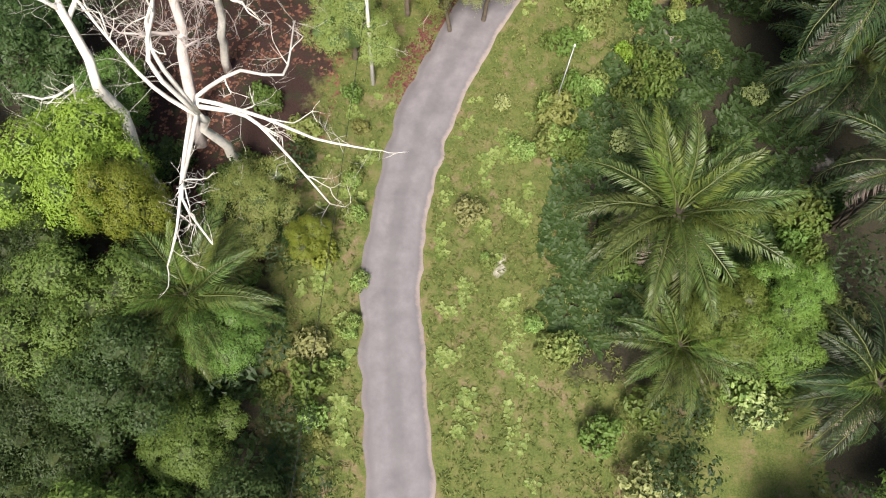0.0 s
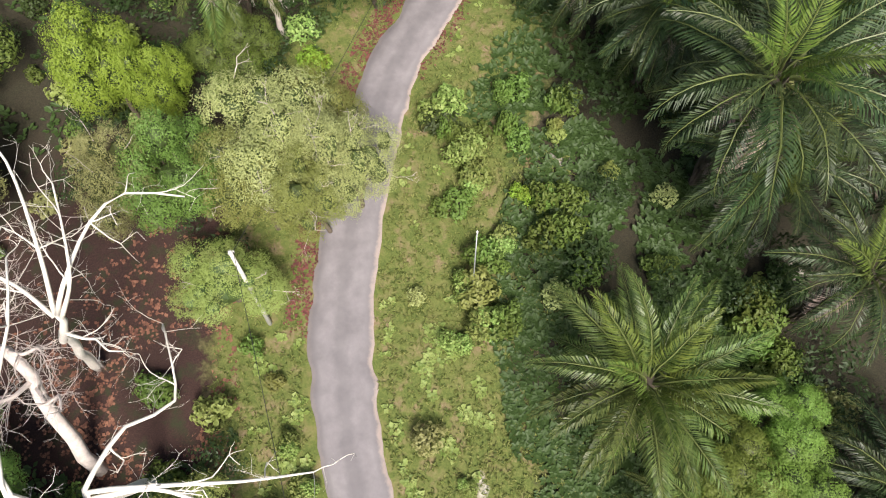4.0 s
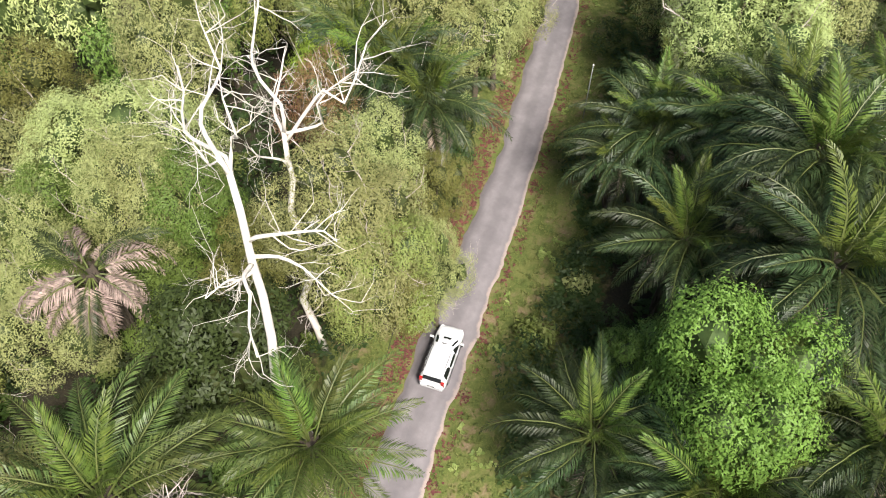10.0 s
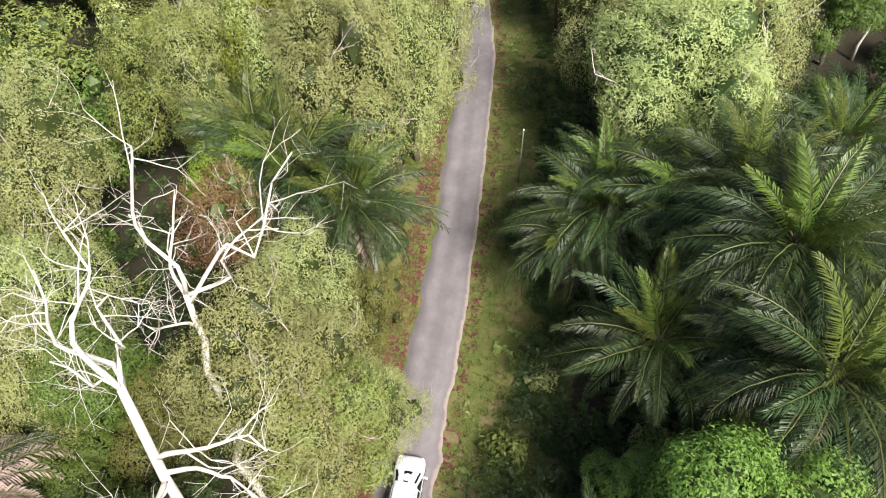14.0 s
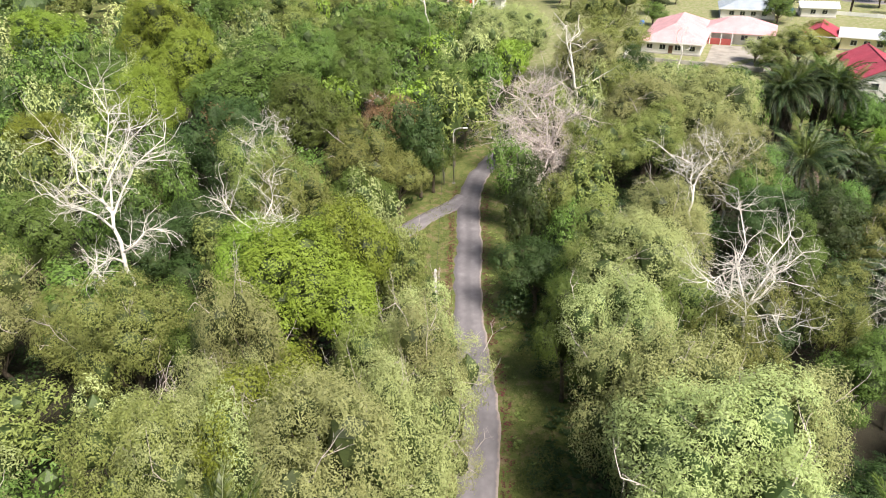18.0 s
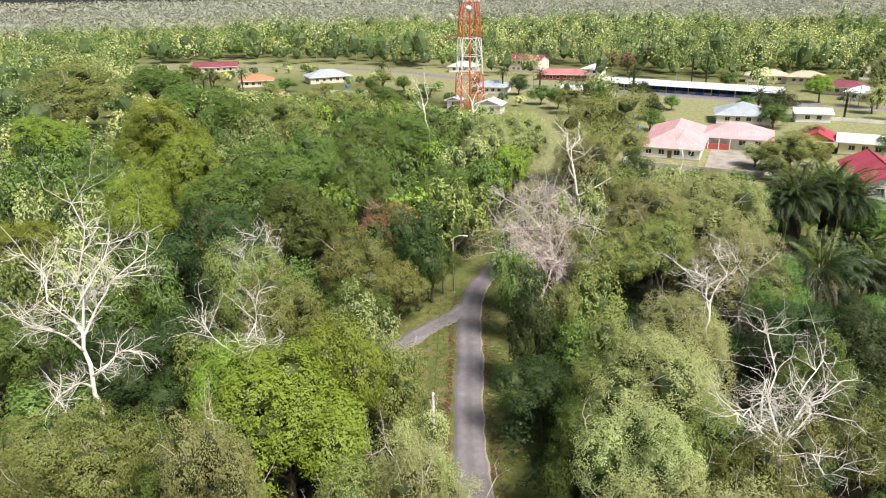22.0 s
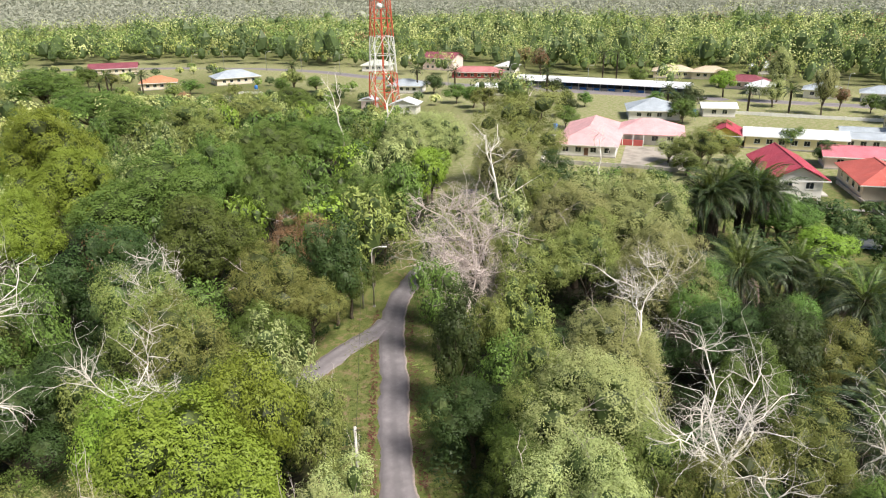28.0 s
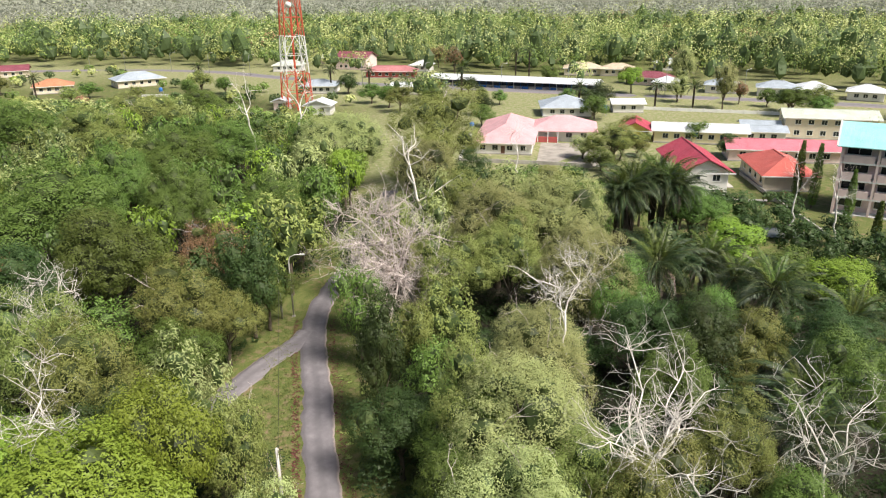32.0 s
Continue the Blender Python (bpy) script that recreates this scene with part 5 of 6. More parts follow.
def utility_pole(x, y, h, lean=(0, 0)):
    ob = thing("utility_pole", placed(x, y, -0.2), "slim pale concrete utility pole beside the lane", "pole", "utility poles")
    put("shaft", Soup().tube([(0, 0, 0), (lean[0], lean[1], h)], (0.15, 0.10), 10).mesh("shaft", POLE, True), ob)
    put("bracket", Soup().box((0.34, 0.08, 0.08), (lean[0], lean[1], h - 0.3)).mesh("bracket", GALV), ob)
    put("insulator", Soup().tube([(lean[0] + 0.15, lean[1], h - 0.26), (lean[0] + 0.15, lean[1], h - 0.1)], (0.04, 0.03), 6).mesh("insulator", TRIM), ob)
    TOPS.append((x + lean[0] + 0.15, y + lean[1], h - 0.35))


utility_pole(-9.6, -22, 7.0)
utility_pole(-5.2, 26.2, 7.0, (0.2, 2.2))
utility_pole(24.1, 58.9, 7.0)
utility_pole(52.6, 86.7, 7.0)
utility_pole(77.2, 113.6, 7.2)
for a, b in zip(TOPS, TOPS[1:]):
    t = np.linspace(0, 1, 26)[:, None]
    line = np.array(a) * (1 - t) + np.array(b) * t
    line[:, 2] -= 0.7 * np.sin(t[:, 0] * math.pi)
    tagged(put("overhead_wire", Soup().tube(line, [0.016] * 26, 4).mesh("overhead_wire", WIRE)), "thin black overhead wire between the poles", "wire", "overhead wires")


def thin_post(x, y, h, lean):
    ob = thing("marker_post", placed(x, y, -0.1), "thin weathered grey metal post in the verge", "post", "thin posts")
    put("shaft", Soup().tube([(0, 0, 0), (*lean, h)], (0.045, 0.035), 7).mesh("shaft", GALV, True), ob)
    put("cap", Soup().tube([(*lean, h), (lean[0], lean[1], h + 0.12)], (0.07, 0.05), 7).mesh("cap", TRIM), ob)


thin_post(6.4, 23.4, 5.2, (0.9, 2.0))
thin_post(38.7, 61.1, 5.3, (0.1, 0.1))
thin_post(72.8, 93.6, 5.0, (0.0, 0.0))


def street_lamp(x, y, h, arm, az, mat=GALV):
    ob = thing("street_lamp", placed(x, y, -0.1, az), "tall grey street lamp with one curved arm", "street lamp", "street lamps")
    put("pole", Soup().tube([(0, 0, 0), (0, 0, h * 0.9), (arm * 0.12, 0, h * 0.97), (arm * 0.5, 0, h), (arm, 0, h + 0.05)], (0.11, 0.08, 0.06, 0.05, 0.05), 8).mesh("pole", mat, True), ob)
    put("lamp_head", Soup().box((0.6, 0.22, 0.12), (arm + 0.2, 0, h + 0.04)).mesh("lamp_head", TRIM), ob)
    put("base_plate", Soup().box((0.4, 0.4, 0.2), (0, 0, 0.08)).mesh("base_plate", CONCRETE), ob)


street_lamp(78.5, 112.9, 8.4, 1.5, -50, POLE)
for x, y in ((205, 382), (228, 391), (236, 364), (243, 344), (246, 318), (247, 285), (250, 252), (258, 225), (270, 196), (276, 170), (285, 135), (296, 110)):
    street_lamp(x, y, 9.5, 2.2, -20)


# an open yard beyond the main road stays clear of trees
PLANTED.append((299, 100, 8))

# ---- where the plants stand: kind, x, y, height, crown radius; palms: x, y, height, size ----
TREES_START = [
    ('bright', -20.5, 16.5, 10, 3.7),
    ('bright', -16.7, 14.8, 9.5, 2.3),
    ('mid', -19.3, 8.8, 9, 3.7),
    ('dark', -22.7, 11.5, 8, 2.7),
    ('dark', -16.9, 5.5, 8, 3.4),
    ('dark', -20.8, 5.0, 8, 3.1),
    ('mid', -12.0, 8.5, 6, 2.3),
    ('olive', -11.4, 16.2, 5, 2.9),
    ('mid', -13.3, 3.0, 5.5, 2.6),
    ('bright', -8.2, 14.6, 4, 1.4),
    ('fresh', 14.8, 9.4, 5.5, 2.4),
    ('fresh', 17.3, 8.2, 5.5, 2.5),
    ('fresh', 18.5, 10.8, 5, 1.9),
    ('olive', -6.5, 28.3, 5, 2.9),
    ('dark', -20.3, 2.3, 7, 2.8),
    ('mid', -20.2, 22.4, 7, 2.4),
]
TREES_BEND = [
    ('bright', -8.9, 41.4, 11, 2.7),
    ('bright', -6.6, 40.1, 9, 2.0),
    ('mid', -1.7, 42.8, 5.5, 2.5),
    ('grey', -1.5, 33.9, 10.5, 3.9),
    ('grey', 1.4, 31.6, 10, 3.0),
    ('mid', -6.8, 33.9, 10, 2.7),
    ('olive', -3.0, 31.8, 9, 2.8),
    ('mid', 27.8, 36.8, 12, 4.7),
    ('grey', -9.5, 34.3, 11, 2.3),
    ('olive', 2.2, 35.3, 8, 2.1),
    ('fresh', 25.2, 36.2, 16.5, 4.1),
    ('mid', 24.8, 40.5, 10, 2.1),
    ('grey', 48.0, 57.8, 16, 4.4),
]
TREES_LEFT = [
    ('grey', 14.9, 55.2, 13, 4.3),
    ('olive', 17.2, 51.3, 11, 3.6),
    ('grey', 5.5, 68.0, 13, 5.4),
    ('olive', 2.8, 74.8, 13, 4.6),
    ('mid', 8.6, 61.6, 12, 3.1),
    ('grey', -0.3, 71.0, 12, 4.0),
    ('brown', 19.0, 65.8, 11, 3.5),
    ('grey', -0.2, 63.7, 11, 3.4),
    ('grey', 19.0, 58.2, 12, 3.6),
    ('olive', 17.5, 50.5, 9, 2.7),
    ('grey', 16.7, 52.8, 12, 3.9),
    ('olive', 22.0, 56.1, 9, 2.6),
    ('grey', 12.1, 73.3, 15, 4.2),
    ('grey', 9.0, 65.9, 14, 3.3),
    ('grey', 6.2, 63.3, 14, 3.1),
    ('brown', 19.0, 64.1, 12, 2.7),
    ('bright', 20.5, 67.5, 12, 2.4),
    ('grey', 27.4, 74.0, 15, 3.7),
    ('grey', 29.7, 68.2, 17, 4.9),
]
TREES_LEFT_FAR = [
    ('grey', 37.2, 70.2, 9.5, 3.1),
    ('olive', 21.7, 77.3, 15, 4.1),
    ('grey', 45.2, 54.4, 17, 6.2),
    ('grey', 50.7, 53.2, 15, 4.0),
    ('bright', 28.9, 73.7, 15, 3.9),
    ('grey', 27.4, 76.6, 15, 3.2),
    ('grey', 29.4, 70.5, 15, 3.4),
    ('grey', 32.8, 66.0, 16, 4.0),
    ('grey', 23.6, 75.8, 14, 3.4),
]
TREES_MID_WEST = [
    ('bright', 38.7, 87.2, 16, 6.4),
    ('bright', 44.4, 88.9, 15, 4.2),
    ('bright', 37.7, 92.7, 15, 3.6),
    ('olive', 26.8, 92.2, 15, 4.3),
    ('grey', 31.6, 82.5, 15.5, 3.2),
    ('grey', 41.2, 73.7, 15, 3.9),
    ('olive', 37.0, 74.5, 15, 3.4),
    ('olive', 47.6, 108.8, 15, 4.5),
    ('olive', 50.0, 101.7, 14, 4.3),
    ('bright', 65.6, 182.2, 20, 8.2),
    ('bright', 59.1, 155.7, 18, 6.4),
    ('mid', 64.4, 141.0, 19, 10.3),
    ('mid', 61.9, 123.5, 17, 6.7),
    ('dark', 51.4, 125.0, 16, 5.6),
    ('olive', 62.1, 111.2, 14, 4.8),
    ('dark', 71.9, 112.3, 15, 3.7),
    ('brown', 74.0, 121.3, 13, 4.8),
    ('bright', 52.9, 215.8, 16, 7.4),
    ('olive', 73.2, 272.2, 22, 15.7),
]
TREES_MID_WEST_B = [
    ('mid', 97.5, 161.6, 16, 8.0),
    ('mid', 110.6, 163.4, 15, 7.3),
    ('mid', 91.2, 130.0, 14, 5.2),
    ('mid', 80.7, 151.5, 17, 6.0),
    ('bright', 34.7, 149.1, 13, 6.1),
    ('mid', 25.8, 116.4, 12, 4.3),
    ('dark', 34.2, 108.6, 11, 4.3),
    ('dark', 40.7, 112.5, 11, 4.1),
    ('mid', 79.7, 136.2, 15, 5.5),
    ('bright', 48.0, 145.2, 16, 5.6),
    ('olive', 124.8, 211.8, 14, 8.7),
    ('mid', 97.8, 218.5, 15, 8.9),
    ('olive', 104.0, 200.1, 15, 8.4),
    ('mid', 102.1, 258.0, 15, 10.3),
    ('mid', 111.0, 309.9, 15, 12.4),
    ('mid', 55.4, 182.6, 13, 6.4),
    ('grey', 118.4, 147.0, 14, 5.8),
    ('grey', 130.3, 151.9, 14, 6.3),
    ('mid', 146.3, 219.5, 13, 8.6),
    ('dark', 45.2, 98.3, 12, 3.7),
]
TREES_MID_EAST = [
    ('grey', 62.4, 70.8, 14, 5.9),
    ('olive', 63.7, 76.1, 13, 3.9),
    ('grey', 73.5, 76.1, 13, 4.8),
    ('mid', 61.1, 75.1, 11, 3.8),
    ('dark', 61.8, 82.0, 9, 3.7),
    ('grey', 106.7, 88.8, 15, 6.2),
    ('grey', 104.6, 94.4, 15, 7.2),
    ('olive', 92.6, 90.2, 13, 5.0),
    ('olive', 137.1, 132.7, 20, 8.8),
    ('grey', 117.6, 120.3, 15, 6.1),
    ('olive', 109.4, 107.2, 13, 5.4),
    ('olive', 60.6, 61.4, 12, 3.5),
    ('dark', 85.1, 70.9, 11, 4.0),
    ('dark', 87.3, 65.3, 11, 4.4),
    ('grey', 90.8, 78.8, 13, 5.8),
    ('mid', 76.5, 65.0, 11, 3.0),
    ('olive', 59.9, 65.7, 12, 3.7),
    ('grey', 53.6, 66.9, 13, 4.2),
    ('mid', 53.5, 71.6, 12, 2.9),
]
TREES_MID_EAST_B = [
    ('mid', 90.4, 65.9, 11, 3.4),
    ('olive', 89.1, 61.4, 11, 3.7),
    ('dark', 92.3, 54.7, 11, 4.2),
    ('mid', 83.1, 52.6, 12, 3.7),
    ('olive', 71.0, 58.4, 11, 3.3),
    ('mid', 90.6, 75.5, 12, 3.6),
    ('bright', 124.6, 71.3, 8, 4.0),
    ('mid', 132.0, 79.1, 9, 5.3),
    ('mid', 117.8, 63.2, 7, 4.4),
    ('bright', 117.4, 57.3, 7, 4.2),
    ('olive', 126.0, 127.4, 14, 6.3),
    ('olive', 95.2, 109.4, 13, 3.9),
    ('dark', 133.5, 122.3, 9, 3.8),
    ('grey', 126.8, 144.8, 15, 6.8),
    ('olive', 176.9, 110.4, 9, 5.8),
    ('olive', 138.2, 106.7, 8, 5.2),
    ('grey', 97.0, 82.4, 13, 4.7),
    ('grey', 100.3, 96.1, 14, 6.8),
    ('olive', 85.5, 93.2, 13, 4.5),
    ('grey', 71.8, 74.5, 13, 4.3),
]
TREES_OVERHANG = [
    ('grey', 2.2, 31.3, 10.5, 2.5),
    ('olive', -0.1, 30.4, 9.5, 2.2),
    ('grey', 18.7, 51.0, 11, 2.1),
    ('olive', 65.9, 109.7, 9, 3.9),
    ('mid', 58.9, 107.1, 9, 3.6),
    ('mid', 74.2, 112.4, 9, 3.4),
    ('grey', 42.1, 74.7, 13, 2.2),
    ('grey', 38.0, 70.6, 16, 3.4),
    ('grey', 34.6, 68.0, 16.5, 3.8),
    ('grey', 47.5, 61.0, 17, 4.2),
]
TREES_GAPS = [
    ('grey', -4.5, 65.5, 11, 4.2),
    ('mid', 1.5, 66.5, 10, 3.6),
    ('grey', 7, 63.5, 12, 4.0),
    ('olive', 10.5, 58.5, 7.5, 3.2),
    ('mid', 4.5, 59.5, 7, 3.4),
    ('grey', -1, 60, 9, 3.6),
    ('olive', -9, 60, 9, 4),
    ('grey', 19.4, 103.5, 13, 4.4),
    ('mid', 29, 95.5, 10, 3.6),
    ('olive', 24.5, 98.5, 11, 3.8),
    ('dark', 33.5, 93.5, 8, 3),
    ('mid', 15, 102, 12, 4.2),
    ('olive', 57.5, 64.5, 8, 3),
    ('mid', 67, 53.5, 9, 3.4),
    ('dark', 61, 55.5, 7, 3),
    ('grey', 12, 95, 13, 4.2),
]
PALMS = [
    (12.4, 15.0, 4.6, 1.12),
    (12.7, 8.3, 1.5, 0.75),
    (22.8, 22.9, 7, 1.0),
    (21.8, 5.7, 4, 0.9),
    (-13.8, 10.2, 5, 0.85),
    (-14.3, 8.6, 3.2, 0.6),
    (22.1, 25.3, 12, 1.15),
    (23.0, 33.3, 8, 0.95),
    (29.7, 30.9, 10, 1.0),
    (-0.5, 46.9, 9.3, 1.1),
    (8.2, 45.1, 7.5, 0.95),
    (20.1, 38.5, 7, 0.9),
    (32.1, 37.5, 13.5, 1.1),
    (31.0, 44.1, 8.5, 0.95),
    (36.6, 42.3, 13.5, 1.0),
    (22.2, 33.3, 8, 0.95),
    (38.1, 52.9, 8, 0.9),
    (28.5, 29.3, 8, 0.9),
    (25.0, 62.1, 8, 0.95),
    (25.5, 66.2, 8, 0.9),
    (34.3, 35.5, 12, 1.0),
    (34.1, 52.7, 6, 0.8),
]
PALMS_FAR = [
    (36.3, 41.9, 13.8, 1.05),
    (38.6, 48.6, 10, 1.0),
    (40.0, 46.6, 12, 1.0),
    (35.9, 52.1, 8, 0.9),
    (23.7, 65.5, 9, 1.05),
    (23.4, 69.0, 9, 0.9),
    (25.2, 62.9, 6, 0.8),
    (49.5, 45.4, 9, 0.9),
    (33.3, 39.8, 11, 0.9),
    (124.4, 86.7, 11, 1.1),
    (127.9, 83.2, 11, 1.0),
    (120.2, 87.2, 10, 0.9),
    (102.3, 75.0, 8, 1.1),
    (108.7, 71.1, 7, 0.9),
    (103.9, 62.2, 7, 1.0),
    (76.9, 54.8, 7, 0.9),
    (81.4, 55.3, 8, 0.9),
    (129.8, 85.2, 11, 1.0),
    (121.2, 86.4, 11, 0.9),
    (128.8, 81.3, 10, 1.0),
    (107.3, 67.2, 6, 0.8),
    (103.2, 54.2, 6, 0.8),
]
SHRUBS = [
    ('weed', 9.3, 32.4, 1.5),
    ('weed', 8.9, 30.1, 1.2),
    ('mid', 12.8, 32.3, 1.3),
    ('mid', 16.2, 33.0, 1.2),
    ('weed', 4.5, 21.0, 0.9),
    ('weed', 6.2, 21.8, 1.4),
    ('mid', 7.9, 21.6, 1.4),
    ('mid', 12.5, 24.6, 1.7),
    ('dark', 13.6, 23.6, 1.2),
    ('bright', 11.8, 28.3, 0.9),
    ('mid', 21.4, 15.7, 1.8),
    ('mid', 21.4, 13.9, 1.4),
    ('grey', 22.4, 9.9, 1.5),
    ('dark', 23.2, 17.6, 1.5),
    ('mid', -12.5, 19.7, 1.5),
    ('mid', -14.1, 18.4, 1.5),
    ('bright', -8.3, 14.6, 1.3),
    ('weed', -6.1, 16.7, 1.0),
    ('weed', -5.8, 19.4, 1.0),
    ('mid', -11.8, 24.4, 1.3),
    ('mid', -17.6, 20.2, 1.3),
    ('olive', -11.0, 16.9, 1.3),
]
SHRUBS_MORE = [
    ('weed', -5.7, 12.2, 0.9),
    ('weed', -6.0, 9.5, 0.8),
    ('weed', -6.9, 7.4, 0.9),
    ('weed', 5.9, 8.2, 1.2),
    ('weed', 4.5, 10.0, 0.8),
    ('weed', 2.2, 13.8, 0.6),
    ('weed', 9.2, 35.8, 1.4),
    ('mid', 9.2, 34.1, 1.2),
    ('mid', 13.6, 35.5, 1.3),
    ('mid', 7.9, 25.2, 1.3),
    ('weed', 9.3, 25.8, 1.1),
    ('weed', 6.0, 24.4, 1.1),
    ('mid', 13.4, 26.9, 1.5),
    ('bright', 3.0, 41.8, 1.4),
    ('bright', -0.5, 43.3, 1.3),
    ('mid', -2.6, 44.5, 1.5),
    ('olive', 15.2, 31.6, 1.0),
]
for table, reach in ((TREES_START, 0.8), (TREES_BEND, 0.3), (TREES_LEFT, 0.75), (TREES_LEFT_FAR, 0.8), (TREES_OVERHANG, -9), (TREES_GAPS, 0.8)):
    for kind, x, y, h, r in table:
        tree(kind, x, y, h * pick.uniform(0.95, 1.1), r * 1.06, reach=reach)
for table in (TREES_MID_WEST, TREES_MID_WEST_B, TREES_MID_EAST, TREES_MID_EAST_B):
    for kind, x, y, h, r in table:
        tree(kind, x, y, h * pick.uniform(0.95, 1.12), r * 1.08, math.hypot(x - 23, y - 50) < 78)
for table in (PALMS, PALMS_FAR):
    for x, y, h, s in table:
        # palms west of x = 13 take the sunlit fronds
        palm(x, y, h, s, sunlit=x < 13)

palm(2.4, 58.4, 10.0, 0.85, 4, 26, sag=(-45, 25))
# bare trees along the lane
dead_tree(-13.2, 20.2, (0.2, -1.6, 9.2), [
    (0.99, [(0.4, -0.8, 9.5), (3.8, -2.2, 9.3), (6.4, -2.9, 9.0), (9.3, -3.7, 8.9)]), (0.99, [(3.0, -1.9, 9.3), (4.6, -3.2, 8.4), (6.7, -5.4, 6.3)]),
    (0.98, [(0.1, -4.5, 9.3), (0.4, -6.6, 9.6), (2.1, -8.8, 9.6)]), (0.98, [(0.1, -4.3, 9.3), (-0.3, -7.5, 8.6), (-0.7, -9.5, 7.8)]),
    (0.99, [(-0.5, -1.7, 13.6), (-0.7, 2.0, 13.9), (-2.4, 5.0, 15.5)]), (0.99, [(-0.4, -1.0, 13.4), (-0.5, 1.8, 13.8), (1.0, 4.8, 14.5), (1.8, 7.5, 15.0)]),
    (0.99, [(0.4, -0.8, 9.5), (2.0, 1.2, 8.8), (4.0, 1.8, 7.6), (4.2, 5.7, 6.9)]), (0.95, [(-1.4, -1.0, 11.0), (-3.4, 0.6, 12.2), (-5.0, 2.6, 13.5)])],
    301, 0.30, 3, twigs=5, twig_r=0.016)
dead_tree(-17.6, 17.2, (-2.1, 6.2, 11.6), [(0.95, (-4.6, 9.0, 14.2)), (0.9, [(-0.6, 7.4, 12.4), (0.4, 9.6, 13.6)]), (0.6, (-4.6, 2.6, 9.0)), (0.97, (-3.8, 5.0, 14.0))], 302, 0.34, 3, twigs=8, twig_r=0.018)
dead_tree(-15.0, 27.3, (2.8, -0.5, 10.3), [
    (0.99, [(4.1, 0.1, 12.0), (4.9, 1.6, 13.2), (5.4, 3.2, 14.0)]), (0.99, [(4.1, 0.1, 12.0), (5.6, 2.4, 12.4), (7.6, 2.9, 12.2), (9.8, 2.0, 12.0)]),
    (0.98, [(2.0, 0.8, 11.6), (0.8, 1.9, 12.4), (-0.3, 2.8, 13.0)]), (0.99, [(3.6, 1.6, 12.6), (4.0, 4.6, 14.6), (3.4, 7.0, 15.6)]), (0.8, (4.6, -2.6, 8.6))],
    303, 0.26, 3, twigs=5, twig_r=0.016)
dead_tree(-16.1, 21.7, (0.4, 6.6, 9.6), [(0.95, (-2.2, 9.0, 11.6)), (0.9, (2.4, 8.2, 11.6)), (0.8, (-2.6, 4.4, 10.0)), (0.75, (2.6, 4.0, 9.6)), (0.6, (-2.0, 2.4, 8.4)), (0.55, (2.2, 1.6, 8.0)), (0.99, (0.6, 9.6, 13.0))], 304, 0.36, 3, M_TWIG, "bare grey tree with a haze of fine twigs", (2, 4), 16, 0.02)
dead_tree(7.6, 46.2, (2.6, 7.2, 17.7), [(0.99, (1.4, 8.4, 19.3)), (0.99, (4.0, 8.4, 20.6)), (0.99, (4.0, 10.0, 22.4)), (0.98, (2.6, 10.6, 21.0)), (0.8, (5.2, 2.7, 16.0)), (0.72, (-0.6, 4.0, 14.6)), (0.76, (4.2, 2.0, 13.6)), (0.74, (0.2, 0.6, 14.0))], 305, 0.26, 3, twigs=5)
dead_tree(11.8, 53.4, (2.2, 4.4, 14.4), [(0.99, (4.3, 7.8, 16.6)), (0.99, (6.6, 3.2, 16.3)), (0.99, (3.2, 8.8, 19.0)), (0.95, (8.6, 4.4, 18.6)), (0.8, (0.2, 3.4, 15.2))], 306, 0.22, 3, twigs=3)
dead_tree(1.5, 44.5, (-0.6, -1.0, 8.6), [(0.9, (-3.2, 0.6, 9.6)), (0.9, (1.6, -2.4, 9.4)), (0.9, (-1.4, -3.0, 9.8)), (0.9, (0.8, 1.2, 10.6))], 307, 0.18, 3, M_TWIG, "bare grey tree with a haze of fine twigs", (2, 4), 12)
dead_tree(29.6, 100.2, (0.6, 2.6, 14.6), [(0.95, (-2.0, 3.8, 21.4)), (0.98, (4.4, 5.6, 20.2)), (0.95, (7.6, 6.8, 18.4)), (0.99, (2.0, 4.2, 24.5)), (0.85, (-3.6, 1.6, 17.5)), (0.7, (3.4, -1.0, 13.0)), (0.65, (-3.0, -2.0, 12.0))], 308, 0.22, 4, twigs=22, twig_r=0.036)
dead_tree(60.2, 59.6, (0.8, 1.6, 11.2), [(0.98, (2.6, 4.6, 17.6)), (0.98, (8.6, 3.0, 15.2)), (0.95, (-2.6, 4.2, 14.6)), (0.95, (4.6, 0.0, 15.0)), (0.85, (5.6, 5.0, 12.6)), (0.8, (-1.0, -2.6, 12.6))], 309, 0.17, 4, twigs=18, twig_r=0.032)
dead_tree(72.6, 72.4, (0.8, 1.0, 13.6), [(0.98, (-2.0, 3.0, 17.2)), (0.98, (4.0, 1.0, 17.0)), (0.9, (5.0, 4.0, 14.5))], 310, 0.13, 3, twigs=14, twig_r=0.03)
dead_tree(69.8, 52.0, (0.4, 0.6, 9.6), [(0.98, (1.4, 2.8, 15.6)), (0.95, (-2.2, 2.0, 13.2)), (0.95, (3.0, -1.4, 13.6)), (0.8, (-1.0, -2.0, 11.0))], 311, 0.14, 4, twigs=10)
dead_tree(38.0, 91.2, (0.4, 0.8, 13.2), [(0.98, (-1.6, 2.0, 18.2)), (0.98, (2.6, 1.6, 18.0)), (0.9, (1.0, -2.2, 16.0))], 312, 0.12, 3, twigs=14, twig_r=0.03)
